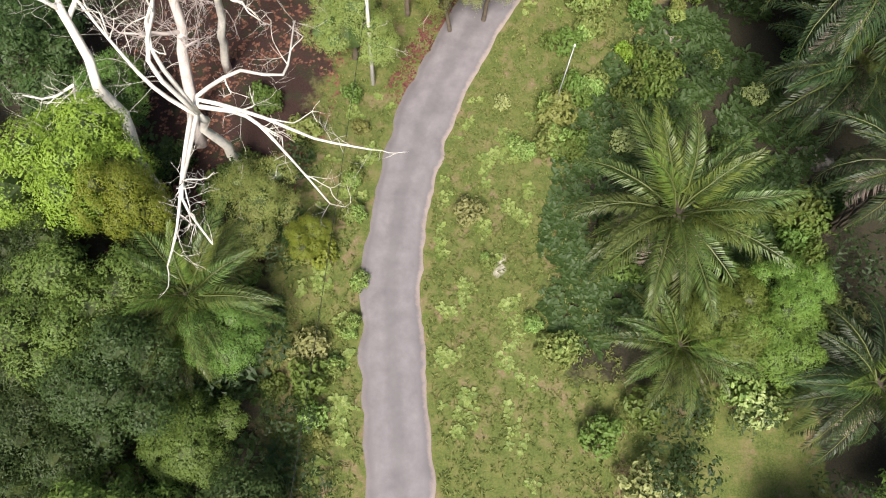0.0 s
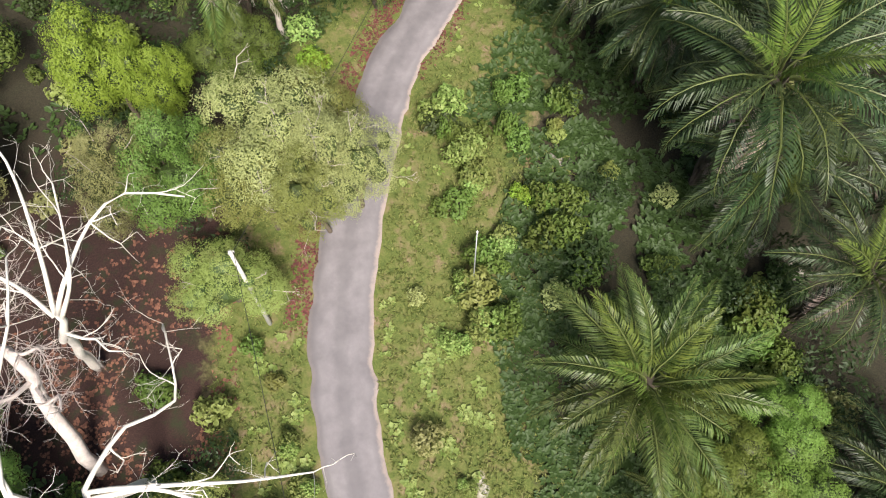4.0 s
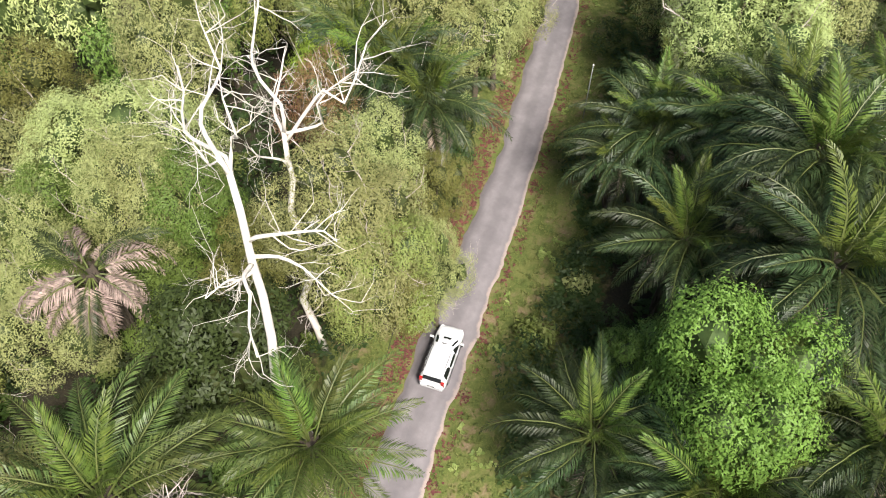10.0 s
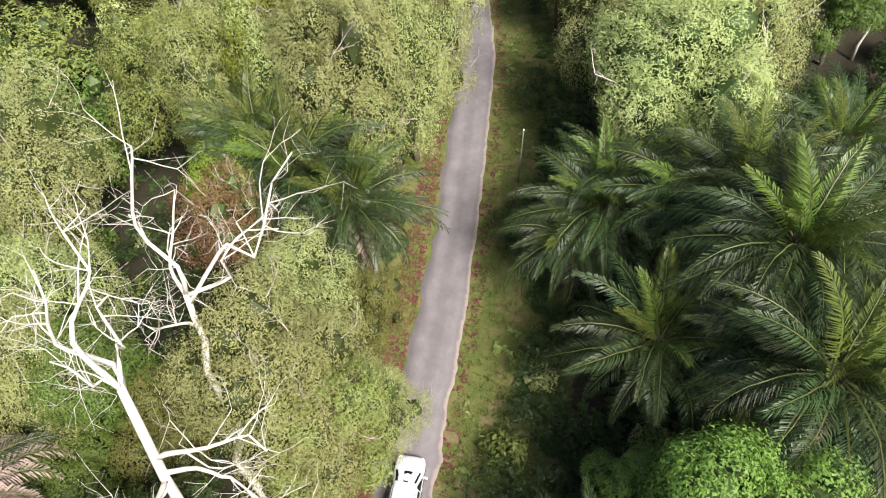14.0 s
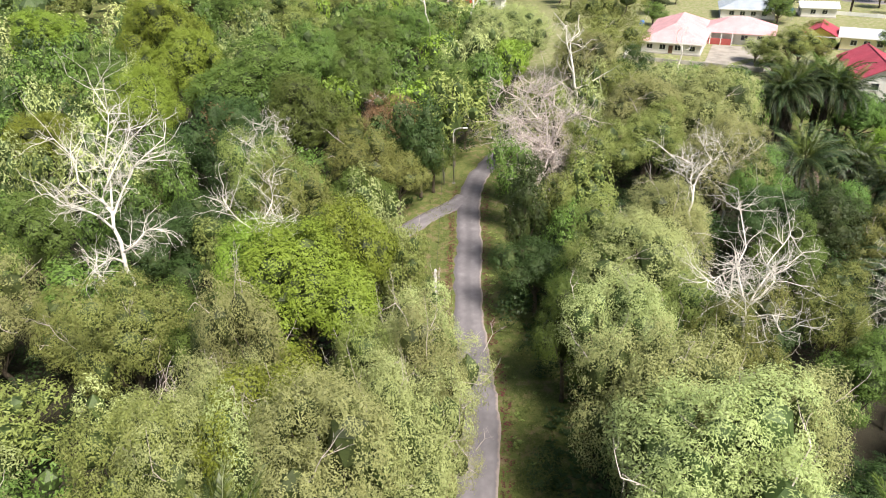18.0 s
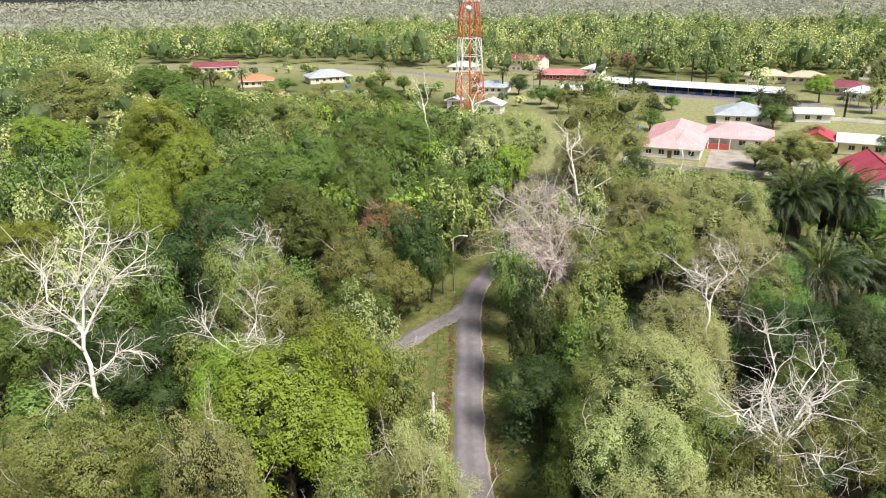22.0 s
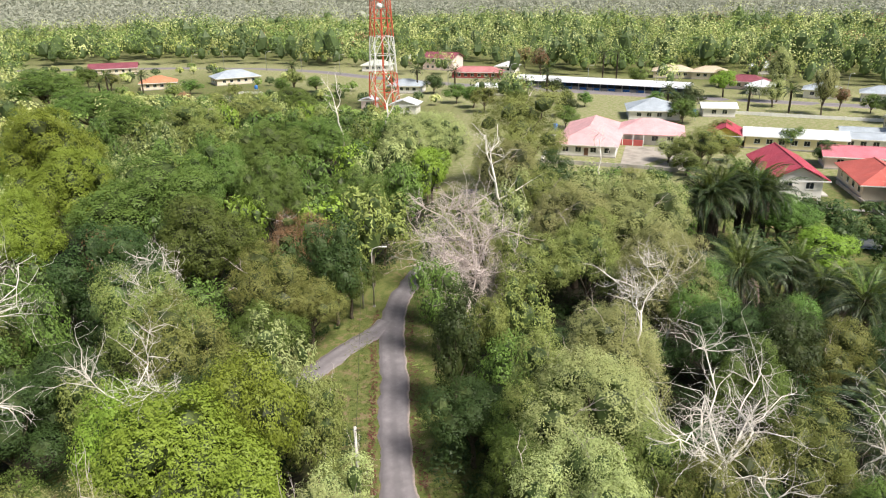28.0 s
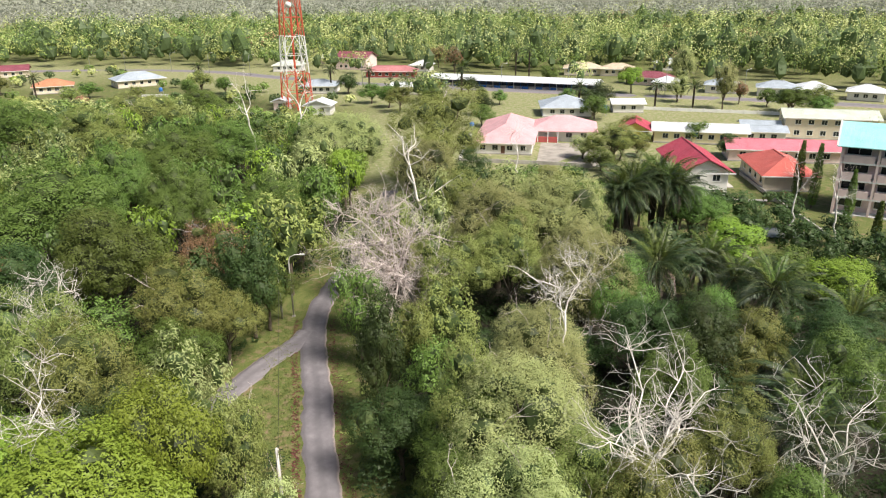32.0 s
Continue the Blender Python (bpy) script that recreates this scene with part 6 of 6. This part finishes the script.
dead_tree(85.0, 97.3, (-3.6, 1.0, 8.6), [(0.98, (-8.6, 4.0, 16.4)), (0.98, (-5.7, 2.4, 17.0)), (0.95, (-2.0, 0.6, 16.8)), (0.95, (-9.6, 3.4, 13.0)), (0.9, (-10.6, 2.8, 10.6)), (0.85, (-9.6, 0.6, 8.4)), (0.6, (-10.6, -3.0, 6.0)), (0.8, (-6.0, -2.2, 9.4)), (0.85, (-2.6, -4.6, 13.6)), (0.7, (-1.6, -4.2, 8.4)), (0.95, (-4.6, 5.0, 14.0))], 313, 0.26, 4, M_TWIG, "large bare grey tree hazy with twigs beside the lane", (2, 4), 46, 0.04)
dead_tree(49.6, 112.6, (0.4, 0.2, 11.5), [(0.95, (-2.6, 1.6, 14.6)), (0.98, (0.2, 0.4, 15.4)), (0.95, (2.6, -1.6, 15.0)), (0.8, (0.6, -3.4, 12.6)), (0.8, (-3.0, -1.8, 12.4))], 320, 0.14, 3, twigs=16, twig_r=0.03)
dead_tree(89.0, 77.4, (0.2, 0.4, 9.0), [(0.95, (2.2, -1.8, 12.6)), (0.9, (-2.8, 2.2, 12.2)), (0.95, (0.6, 0.8, 13.6)), (0.8, (3.6, -2.6, 10.4))], 321, 0.15, 3, twigs=12, twig_r=0.03)
dead_tree(101.5, 108.0, (-2.0, 2.0, 15.5), [(0.98, (-4.2, 3.8, 21.6)), (0.95, (0.8, 3.2, 20.8)), (0.8, (-4.6, 0.6, 18.0)), (0.6, (2.6, -1.8, 13.0))], 314, 0.24, 3)
dead_tree(121.0, 154.0, (1.0, 1.0, 17.0), [(0.98, (3.4, 2.0, 22.6)), (0.98, (-0.8, 3.0, 22.0)), (0.85, (3.6, -1.4, 19.0))], 315, 0.26, 3)
dead_tree(116.0, 160.0, (-1.6, 2.2, 17.0), [(0.98, (-3.6, 3.0, 22.0)), (0.95, (0.4, 4.0, 23.0)), (0.8, (-4.0, 0.6, 18.6))], 316, 0.22, 3)
dead_tree(134.0, 112.0, (0.5, 0.5, 11.0), [(0.98, (2.0, 1.0, 14.6)), (0.98, (-1.2, 1.8, 15.0)), (0.8, (1.8, -1.6, 12.4))], 317, 0.18, 3)
dead_tree(140.5, 66.5, (0.6, 0.2, 10.0), [(0.98, (2.2, 1.0, 14.6)), (0.9, (-1.6, 1.2, 13.0)), (0.8, (1.0, -2.0, 11.4))], 318, 0.15, 4)
dead_tree(141.5, 60.5, (-0.4, 0.6, 9.0), [(0.98, (-1.8, 1.4, 13.6)), (0.9, (1.6, 1.0, 13.0)), (0.8, (0.4, -1.8, 10.6))], 319, 0.15, 4)

# the rest of the forest: fuller where nothing listed stands
fill = random.Random(77)


def free(x, y, r, slack=0.7):
    return all(math.hypot(x - px, y - py) > slack * (r + pr) for px, py, pr in PLANTED)


def open_land(x, y, r):
    """True where the forest leaves the ground open: verges, the litter glade, the village."""
    gap = lane_gap(x, y)
    east = lane_side(x, y) > 0
    need = r * (0.75 if y < 96 else 0.55) + (2.2 if y > 60 else (2.6 if not east else 6.5))
    if y < 36 and east and gap < 12 + r:
        return True
    if math.hypot(x + 13.5, y - 27) < 6.5 + r * 0.5 or math.hypot(x + 10, y - 22.5) < 4 + r * 0.4:
        return True
    if math.hypot(x - 59, y - 97) < 5.5 + r * 0.6:        # grass in the fork of the lanes
        return True
    return gap < need or village(x, y) > 0.02


def view_limit(x, y):
    """Low scrub before the village, tall forest elsewhere."""
    d, a = math.hypot(x - 23, y - 50), math.degrees(math.atan2(x - 23, y - 50))
    if 51 < a < 97 and d > 70:
        return max(1.5, 39 * (1 - d / (150 if a > 66 else 162)))
    if 17 < a <= 51 and d > 90:                             # the main road and its houses show over the trees
        return max(4.0, 39 * (1 - d / np.interp(a, (17, 26, 36, 41, 47, 51), (330, 305, 285, 232, 255, 240)))) if d < np.interp(a, (17, 28, 37, 42, 49), (470, 412, 374, 336, 304)) else 99
    return 99


PLANTED += [(86.5, 101.5, 5.2), (80, 97, 3.0)]
for n in range(5200):
    x, y = fill.uniform(-48, 150), fill.uniform(-24, 215)
    r = fill.uniform(2.6, 4.6)
    if y < 58 and x > 6 and x - 0.75 * y < 20:
        continue                                            # palm land, planted below
    if x > 60 and y < 36 or x - y > 85:
        continue
    bearing = math.degrees(math.atan2(x - 20, y - 46))
    if not (-20 < bearing < 97 and y > 40) and lane_gap(x, y) > (30 if y < 34 else 46):
        continue
    if open_land(x, y, r) or not free(x, y, r, 0.73):
        continue
    low = y < 48
    kind = fill.choices(("mid", "dark", "grey", "olive", "bright", "brown"), (4, 6, 1, 2, 0.4, 0.3) if low else (4, 2.4, 2.4, 2.6, 1.6 if x < y - 12 else 0.15, 0.3))[0]
    if x < 30 and y > 34 and x - 0.8 * y < -12 and fill.random() < 0.75:
        kind = fill.choice(("grey", "grey", "olive", "grey", "mid"))
    h = fill.uniform(4.5, 9) if low else fill.uniform(9, 15.5)
    if x > 55 and x - y > -14 and y < 84:                   # low dark growth under the bare trees
        kind, h = "dark", fill.uniform(4.5, 8.5)
    h = min(h, view_limit(x, y))
    if h < 2:
        continue
    r = min(r, h * 0.55)
    if lane_gap(x, y) < 11 and len(PLANTED) < 420 or y < 74 and lane_gap(x, y) < 26:
        tree(kind, x, y, h, r, False)
    else:
        joined_tree(kind, x, y, h, r)
for n in range(420):
    x, y = fill.uniform(8, 62), fill.uniform(-20, 60)
    if lane_side(x, y) < 0 or lane_gap(x, y) < (21 if y < 26 else 17 if y < 40 else 11.5) or not free(x, y, 3.8, 0.85) or x - 0.75 * y > 34:
        continue
    palm(x, y, fill.uniform(5, 10), fill.uniform(0.8, 1.02), 28, 2)
# undergrowth
for table in (SHRUBS, SHRUBS_MORE):
    for kind, x, y, r in table:
        for k in range(3):
            bush(kind, x + fill.uniform(-0.5, 0.5) * r, y + fill.uniform(-0.5, 0.5) * r, r * fill.uniform(0.5, 0.85), r * fill.uniform(0.7, 1.1))
for n in range(640):
    x, y = fill.uniform(-26, 60), fill.uniform(-14, 84)
    gap, east = lane_gap(x, y), lane_side(x, y) > 0
    if gap < (3.6 if not east else 4.2) or math.hypot(x + 13.5, y - 27) < 6 or gap > 26:
        continue
    if east and gap < 13 and fill.random() < 0.72 or gap > 9 and not east and fill.random() < 0.5:
        continue
    if len(bpy.data.objects) > 7000:
        break
    s = fill.uniform(0.6, 1.5)
    bush(fill.choice(("mid", "dark", "olive", "mid", "grey", "weed")), x, y, s, s * fill.uniform(0.7, 1.3))


# scrub under and between the trees, its colour darkened for the shade there
SCRUB = []
for n in range(2600):
    x, y = fill.uniform(-40, 124), fill.uniform(-16, 150)
    gap, east = lane_gap(x, y), lane_side(x, y) > 0
    bearing = math.degrees(math.atan2(x - 20, y - 46))
    if gap < (4.2 if not east or y > 40 else 12.5) or not (-20 < bearing < 97 and y > 40) and gap > (28 if y < 34 else 46):
        continue
    if math.hypot(x + 13.5, y - 27) < 7.5 or math.hypot(x - 59, y - 97) < 6 or village(x, y) > 0.02:
        continue
    if any(math.hypot(x - a, y - b) < 2.6 for a, b in SCRUB):
        continue
    SCRUB.append((x, y))
    r = fill.uniform(1.5, 2.6)
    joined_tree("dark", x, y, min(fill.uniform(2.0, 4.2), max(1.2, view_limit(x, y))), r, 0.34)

woods = Soup()
wood_mats, tones = [], []
for i, k in enumerate(JOINED):
    if JOINED[k]:
        q = np.concatenate(JOINED[k])
        woods.tris(q)
        tones.append(np.repeat(np.concatenate(TONES[k]), 3))
        wood_mats += [i] * len(q)
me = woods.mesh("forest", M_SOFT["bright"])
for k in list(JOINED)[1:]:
    me.materials.append(M_SOFT[k] if k in M_SOFT else M_CORE_SHADE)
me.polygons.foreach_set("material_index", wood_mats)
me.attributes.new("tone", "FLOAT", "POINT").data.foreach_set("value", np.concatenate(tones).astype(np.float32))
deep = tagged(put("deep_forest", me), "dense mixed green canopy of the deeper forest", "forest", kind="stuff")
tagged(put("forest_trunks", joined_trunks.mesh("forest_trunks", M_BARK)), "slim brown trunks under the forest canopy", "trunks", kind="stuff")

# ---- cypresses, coconut palms and trees in the village ----
def cypress(x, y, h):
    rng = np.random.default_rng(int(abs(x * 7 + y)))
    ob = thing("cypress", placed(x, y, -0.1), "tall narrow dark green mast tree with drooping foliage", "tree", "mast trees")
    put("trunk", Soup().tube([(0, 0, 0), (0, 0, h * 0.9)], (0.14, 0.04), 6).mesh("trunk", M_BARK), ob)
    n = 1500
    z = rng.uniform(0.06, 1, n)
    r = h * 0.085 * np.sin(np.clip(z * 2.6 + 0.25, 0, 3.0)) ** 0.7 * (1.15 - 0.55 * z) * rng.uniform(0.6, 1.1, n)
    a = rng.uniform(0, 6.283, n)
    out = np.stack([np.cos(a), np.sin(a), np.full(n, -0.1)], 1)
    pos = np.stack([np.cos(a) * r, np.sin(a) * r, z * h], 1)
    put("crown", Soup().quads(leaf_quads(rng, pos, out, 0.5, 0.3, 0.1, 1.2)).mesh("crown", M_LEAF["mid"]), ob)


for x, y, h in ((167.0, 70.2, 11.5), (163.4, 66.8, 12.0), (154.8, 60.2, 10.0), (142.6, 55.2, 8.5), (139.8, 53.2, 9.0), (146, 50, 9)):
    cypress(x, y, h)
for x, y, h in ((230, 188.4, 12), (243, 150, 7), (246, 145, 7), (254, 128, 7.5), (262, 118, 7), (225, 246, 9), (236, 236, 8), (140, 330, 9), (150, 322, 9), (132, 318, 8), (205, 300, 9), (300, 200, 12), (306, 210, 11), (118, 330, 10)):
    palm(x, y, h, 0.62, 22, 1, "coconut_palm")
for kind, x, y, h, r in (("dark", 232, 140, 8, 4.6), ("mid", 226, 137, 7, 4), ("olive", 207, 118, 6, 3), ("mid", 208, 101, 6, 3), ("mid", 198, 160, 7, 4), ("dark", 214, 170, 7, 4), ("grey", 281, 128, 18, 5), ("bright", 282, 147, 10, 5),
                         ("mid", 262, 88, 9, 6), ("olive", 268, 82, 9, 5), ("dark", 246, 196, 7, 5), ("mid", 210, 186, 8, 5), ("olive", 205, 196, 9, 5), ("dark", 226, 238, 8, 4.4), ("brown", 290, 232, 13, 5), ("olive", 186, 108, 5, 3.2),
                         ("grey", 176, 118, 6, 4), ("mid", 168, 110, 5, 3.5), ("olive", 240, 208, 7, 5), ("mid", 214, 216, 7, 4), ("mid", 210, 205, 8, 4.5)):
    tree(kind, x, y, h, r, False)
# shade trees among the houses and along the main road
for kind, x, y, h, r in (("dark", 240, 211, 7, 3.5), ("dark", 245, 143, 8, 4.6), ("grey", 271, 126, 9, 4.2), ("grey", 264, 109, 15, 4.2), ("brown", 276, 107, 8, 3.6), ("dark", 269, 90, 8, 5), ("dark", 196, 90, 5.5, 3), ("mid", 201, 112, 3, 1.6), ("grey", 179, 110, 8, 3.6), ("mid", 253, 159, 4.5, 3), ("mid", 258, 155, 4.5, 3), ("brown", 318, 261, 11, 4.5), ("olive", 238, 185, 5, 2.6), ("mid", 235, 176, 5, 2.6), ("mid", 276, 98, 6, 3), ("mid", 291, 186, 8, 4), ("olive", 309, 159, 7, 4), ("mid", 263, 81, 7, 4), ("olive", 176, 299, 5, 3), ("olive", 201, 294, 8, 5), ("mid", 190, 287, 7, 4), ("mid", 201, 280, 7, 4), ("mid", 167, 317, 6, 4), ("olive", 152, 355, 8, 5), ("mid", 150, 372, 9, 5), ("olive", 157, 312, 6, 4)):
    tree(kind, x, y, h, r, False)

# ---- woods to the horizon ----
def far_woods():
    rng = np.random.default_rng(4)
    kinds = ["mid", "olive", "grey", "dark", "bright", "brown"]
    block_pts = np.array([(p[0], p[1], p[2]) for p in PLANTED if p[0] > 90 or p[1] > 130])
    quads, mats, tones = [], [], []
    ex, ey = 20.0, 46.0
    for lo, hi, area, cards, size in ((96, 200, 44, 170, 0.85), (200, 420, 62, 165, 1.05), (420, 760, 130, 120, 1.5), (760, 1500, 420, 60, 2.8), (1500, 3200, 2400, 16, 8.0)):
        a0, a1 = radians(-6), radians(100)
        count = int(0.5 * (a1 - a0) * (hi ** 2 - lo ** 2) / area)
        for _ in range(count):
            d = math.sqrt(rng.uniform(lo ** 2, hi ** 2))
            a = rng.uniform(a0, a1)
            x, y = ex + d * math.sin(a), ey + d * math.cos(a)
            big = noise.noise((x * 0.006, y * 0.006, 3))
            r = rng.uniform(3.4, 6.4) * (1 if d < 240 else 1.35 if d < 420 else (2.2 if d < 760 else 3.8 if d < 1500 else 8))
            h = rng.uniform(7, 12) * (1.0 if d < 300 else 1.15) + 8 * max(0, big) + (rng.uniform(4, 11) if rng.random() < 0.22 else 0)
            if x > 250 and d < 700:
                h *= 1.15
            r = max(r, h * 0.5)
            if village(x, y) > 0 or (x < 152 and y < 216 and d < 215):
                continue
            if len(block_pts) and (np.hypot(block_pts[:, 0] - x, block_pts[:, 1] - y) < 0.8 * (block_pts[:, 2] + r)).any():
                continue
            a2 = math.degrees(math.atan2(x - 23, y - 50))
            if 17 < a2 <= 51 and np.interp(a2, (17, 26, 36, 41, 47, 51), (320, 295, 275, 225, 250, 235)) < d < np.interp(a2, (17, 28, 37, 42, 49), (470, 412, 374, 336, 304)) and rng.random() < 0.4:
                continue
            if d < 170 or 17 < a2 <= 51 and d < 470:
                h = min(h, view_limit(x, y))
                r = min(r, h * 0.6)
                if h < 2:
                    continue
            g = np.hypot(HIGHWAY[:, 0] - x, HIGHWAY[:, 1] - y)
            if g.min() < 9 + r or (100 < y < 330 and d < 420 and HIGHWAY[g.argmin()][0] - 24 < x < HIGHWAY[g.argmin()][0] + 8 and rng.random() < 0.85):
                continue
            if 150 < x < 250 and 282 < y < 380 and noise.noise((x * 0.03, y * 0.03, 8)) > -0.1:
                continue
            if 240 < x < 335 and 70 < y < 330 and d < 340 and rng.random() < 0.72:
                continue
            nb = 13
            up = 1 - 1.4 * (np.arange(nb) + 0.5) / nb
            az = np.arange(nb) * 2.4 + rng.uniform(0, 6.28)
            cd = np.stack([np.cos(az) * np.sqrt(1 - up ** 2), np.sin(az) * np.sqrt(1 - up ** 2), up], 1)
            cc = cd * rng.uniform(0.5, 0.95, (nb, 1)) * [r * 0.8, r * 0.8, h * 0.34] + [x, y, h * 0.58]
            k = rng.integers(0, nb, cards)
            o = rng.normal(0, 0.7, (cards, 3)) + cd[k] * 0.8
            o /= np.linalg.norm(o, axis=1)[:, None]
            pos = cc[k] + o * r * rng.uniform(0.24, 0.44, (cards, 1))
            pos[:, 2] = np.clip(pos[:, 2], 0.3, None)
            quads.append(slim(leaf_quads(rng, pos, o, size, 0.9, 0.2, 0.0, 0.15)))
            # a darker core stands for the shade inside each far crown
            core = BALLS[rng.integers(0, 6)] * [r * 0.3, r * 0.3, h * 0.27] + [x, y, h * 0.46]
            quads.append(core)
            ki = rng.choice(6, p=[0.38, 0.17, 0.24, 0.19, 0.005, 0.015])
            # the haze-coloured leaves start 700 m off
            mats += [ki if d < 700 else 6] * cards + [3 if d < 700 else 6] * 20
            # tones are only lifted, as haze would pale the trees
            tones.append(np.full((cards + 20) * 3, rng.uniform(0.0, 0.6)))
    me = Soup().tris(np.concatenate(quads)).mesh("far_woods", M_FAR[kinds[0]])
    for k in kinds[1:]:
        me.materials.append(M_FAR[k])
    me.materials.append(M_HAZE)
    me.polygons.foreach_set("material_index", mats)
    me.attributes.new("tone", "FLOAT", "POINT").data.foreach_set("value", np.concatenate(tones).astype(np.float32))
    tagged(put("far_woods", me), "dense tropical woodland reaching to the horizon", "woods", kind="stuff")
    return len(mats)


far_woods()

# ---- verge plants, litter and grass ----
def verge_stuff():
    rng = np.random.default_rng(12)

    def spots(n, lo, hi, side, y0, y1):
        ok = []
        sel = LANE[(LANE[:, 1] > y0) & (LANE[:, 1] < y1)]
        while len(ok) < n:
            i = rng.integers(1, len(sel) - 1)
            t = sel[i + 1] - sel[i - 1]
            t = t / np.linalg.norm(t)
            g = rng.uniform(lo, hi)
            ok.append(sel[i] + np.array([t[1], -t[0]]) * g * side + t * rng.uniform(-1, 1))
        return np.array(ok)

    def tufts(p, size, mat, name, label, per=3, ratio=0.2, up=0.6):
        n = len(p) * per
        base = np.repeat(np.column_stack([p, np.full(len(p), 0.0)]), per, 0)
        a = rng.uniform(0, 6.283, n)
        s = size * rng.uniform(0.5, 1.4, n)
        d = np.stack([np.cos(a) * s, np.sin(a) * s, s * up * rng.uniform(0.5, 1.4, n)], 1)
        w = np.stack([-np.sin(a) * s * ratio, np.cos(a) * s * ratio, np.zeros(n)], 1)
        j = rng.normal(0, size * 0.15, (n, 3)) * [1, 1, 0]
        q = np.stack([base + j, base + j + d * 0.55 + w, base + j + d * [1, 1, 0.75], base + j + d * 0.55 - w], 1)
        tagged(put(name, Soup().quads(q).mesh(name, mat)), label, name.replace("_", " "), kind="stuff")
    east = np.vstack([spots(6000, 2.1, 13, 1, -14, 38), spots(3400, 1.9, 7, 1, 36, 110)])
    west = np.vstack([spots(2800, 2.1, 7.5, -1, -14, 40), spots(2400, 1.9, 5.5, -1, 38, 110)])
    tufts(np.vstack([east, west]), 0.2, M_GRASS, "grass", "short uneven green grass on the lane's verges", 4, 0.16, 0.7)
    keep = lambda p, sc, lim: p[np.array([noise.noise((x * sc, y * sc, 5)) > lim for x, y in p])]
    tufts(keep(np.vstack([spots(1900, 2.4, 8, 1, -14, 26), spots(500, 2.3, 5, 1, 26, 100), spots(1300, 2.2, 5.5, -1, -14, 24)]), 0.7, 0.22), 0.3, M_WEED, "weeds", "pale green broad-leaved weeds scattered in the grass", 7, 0.38, 0.35)
    tufts(np.vstack([spots(2600, 1.7, 3.2, -1, 24, 66), spots(900, 1.7, 2.6, 1, 40, 110), spots(700, 1.8, 2.5, -1, 66, 110)]), 0.16, M_LITTER, "leaf_litter", "fallen red-brown leaves along the lane's edge", 3, 0.4, 0.12)
    glade_free = lambda p: p[np.array([math.hypot(x + 13.5, y - 27) > 7 and math.hypot(x - 59, y - 97) > 8 and lane_gap(x, y) > 4.5 for x, y in p])]
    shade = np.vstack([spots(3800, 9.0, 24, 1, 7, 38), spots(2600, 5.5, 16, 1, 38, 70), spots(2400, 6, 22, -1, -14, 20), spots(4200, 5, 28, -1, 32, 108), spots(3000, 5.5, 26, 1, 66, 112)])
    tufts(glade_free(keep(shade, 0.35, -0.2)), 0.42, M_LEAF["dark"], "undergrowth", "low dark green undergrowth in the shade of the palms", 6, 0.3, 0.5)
    glade = np.array([(-13 + rng.normal(0, 4.2), 25.5 + rng.normal(0, 4.2)) for _ in range(1500)])
    glade = glade[np.array([lane_gap(x, y) > 6 for x, y in glade])]
    tufts(glade, 0.2, M_LITTER, "forest_litter", "red-brown leaf litter on the forest floor", 3, 0.4, 0.15)


verge_stuff()
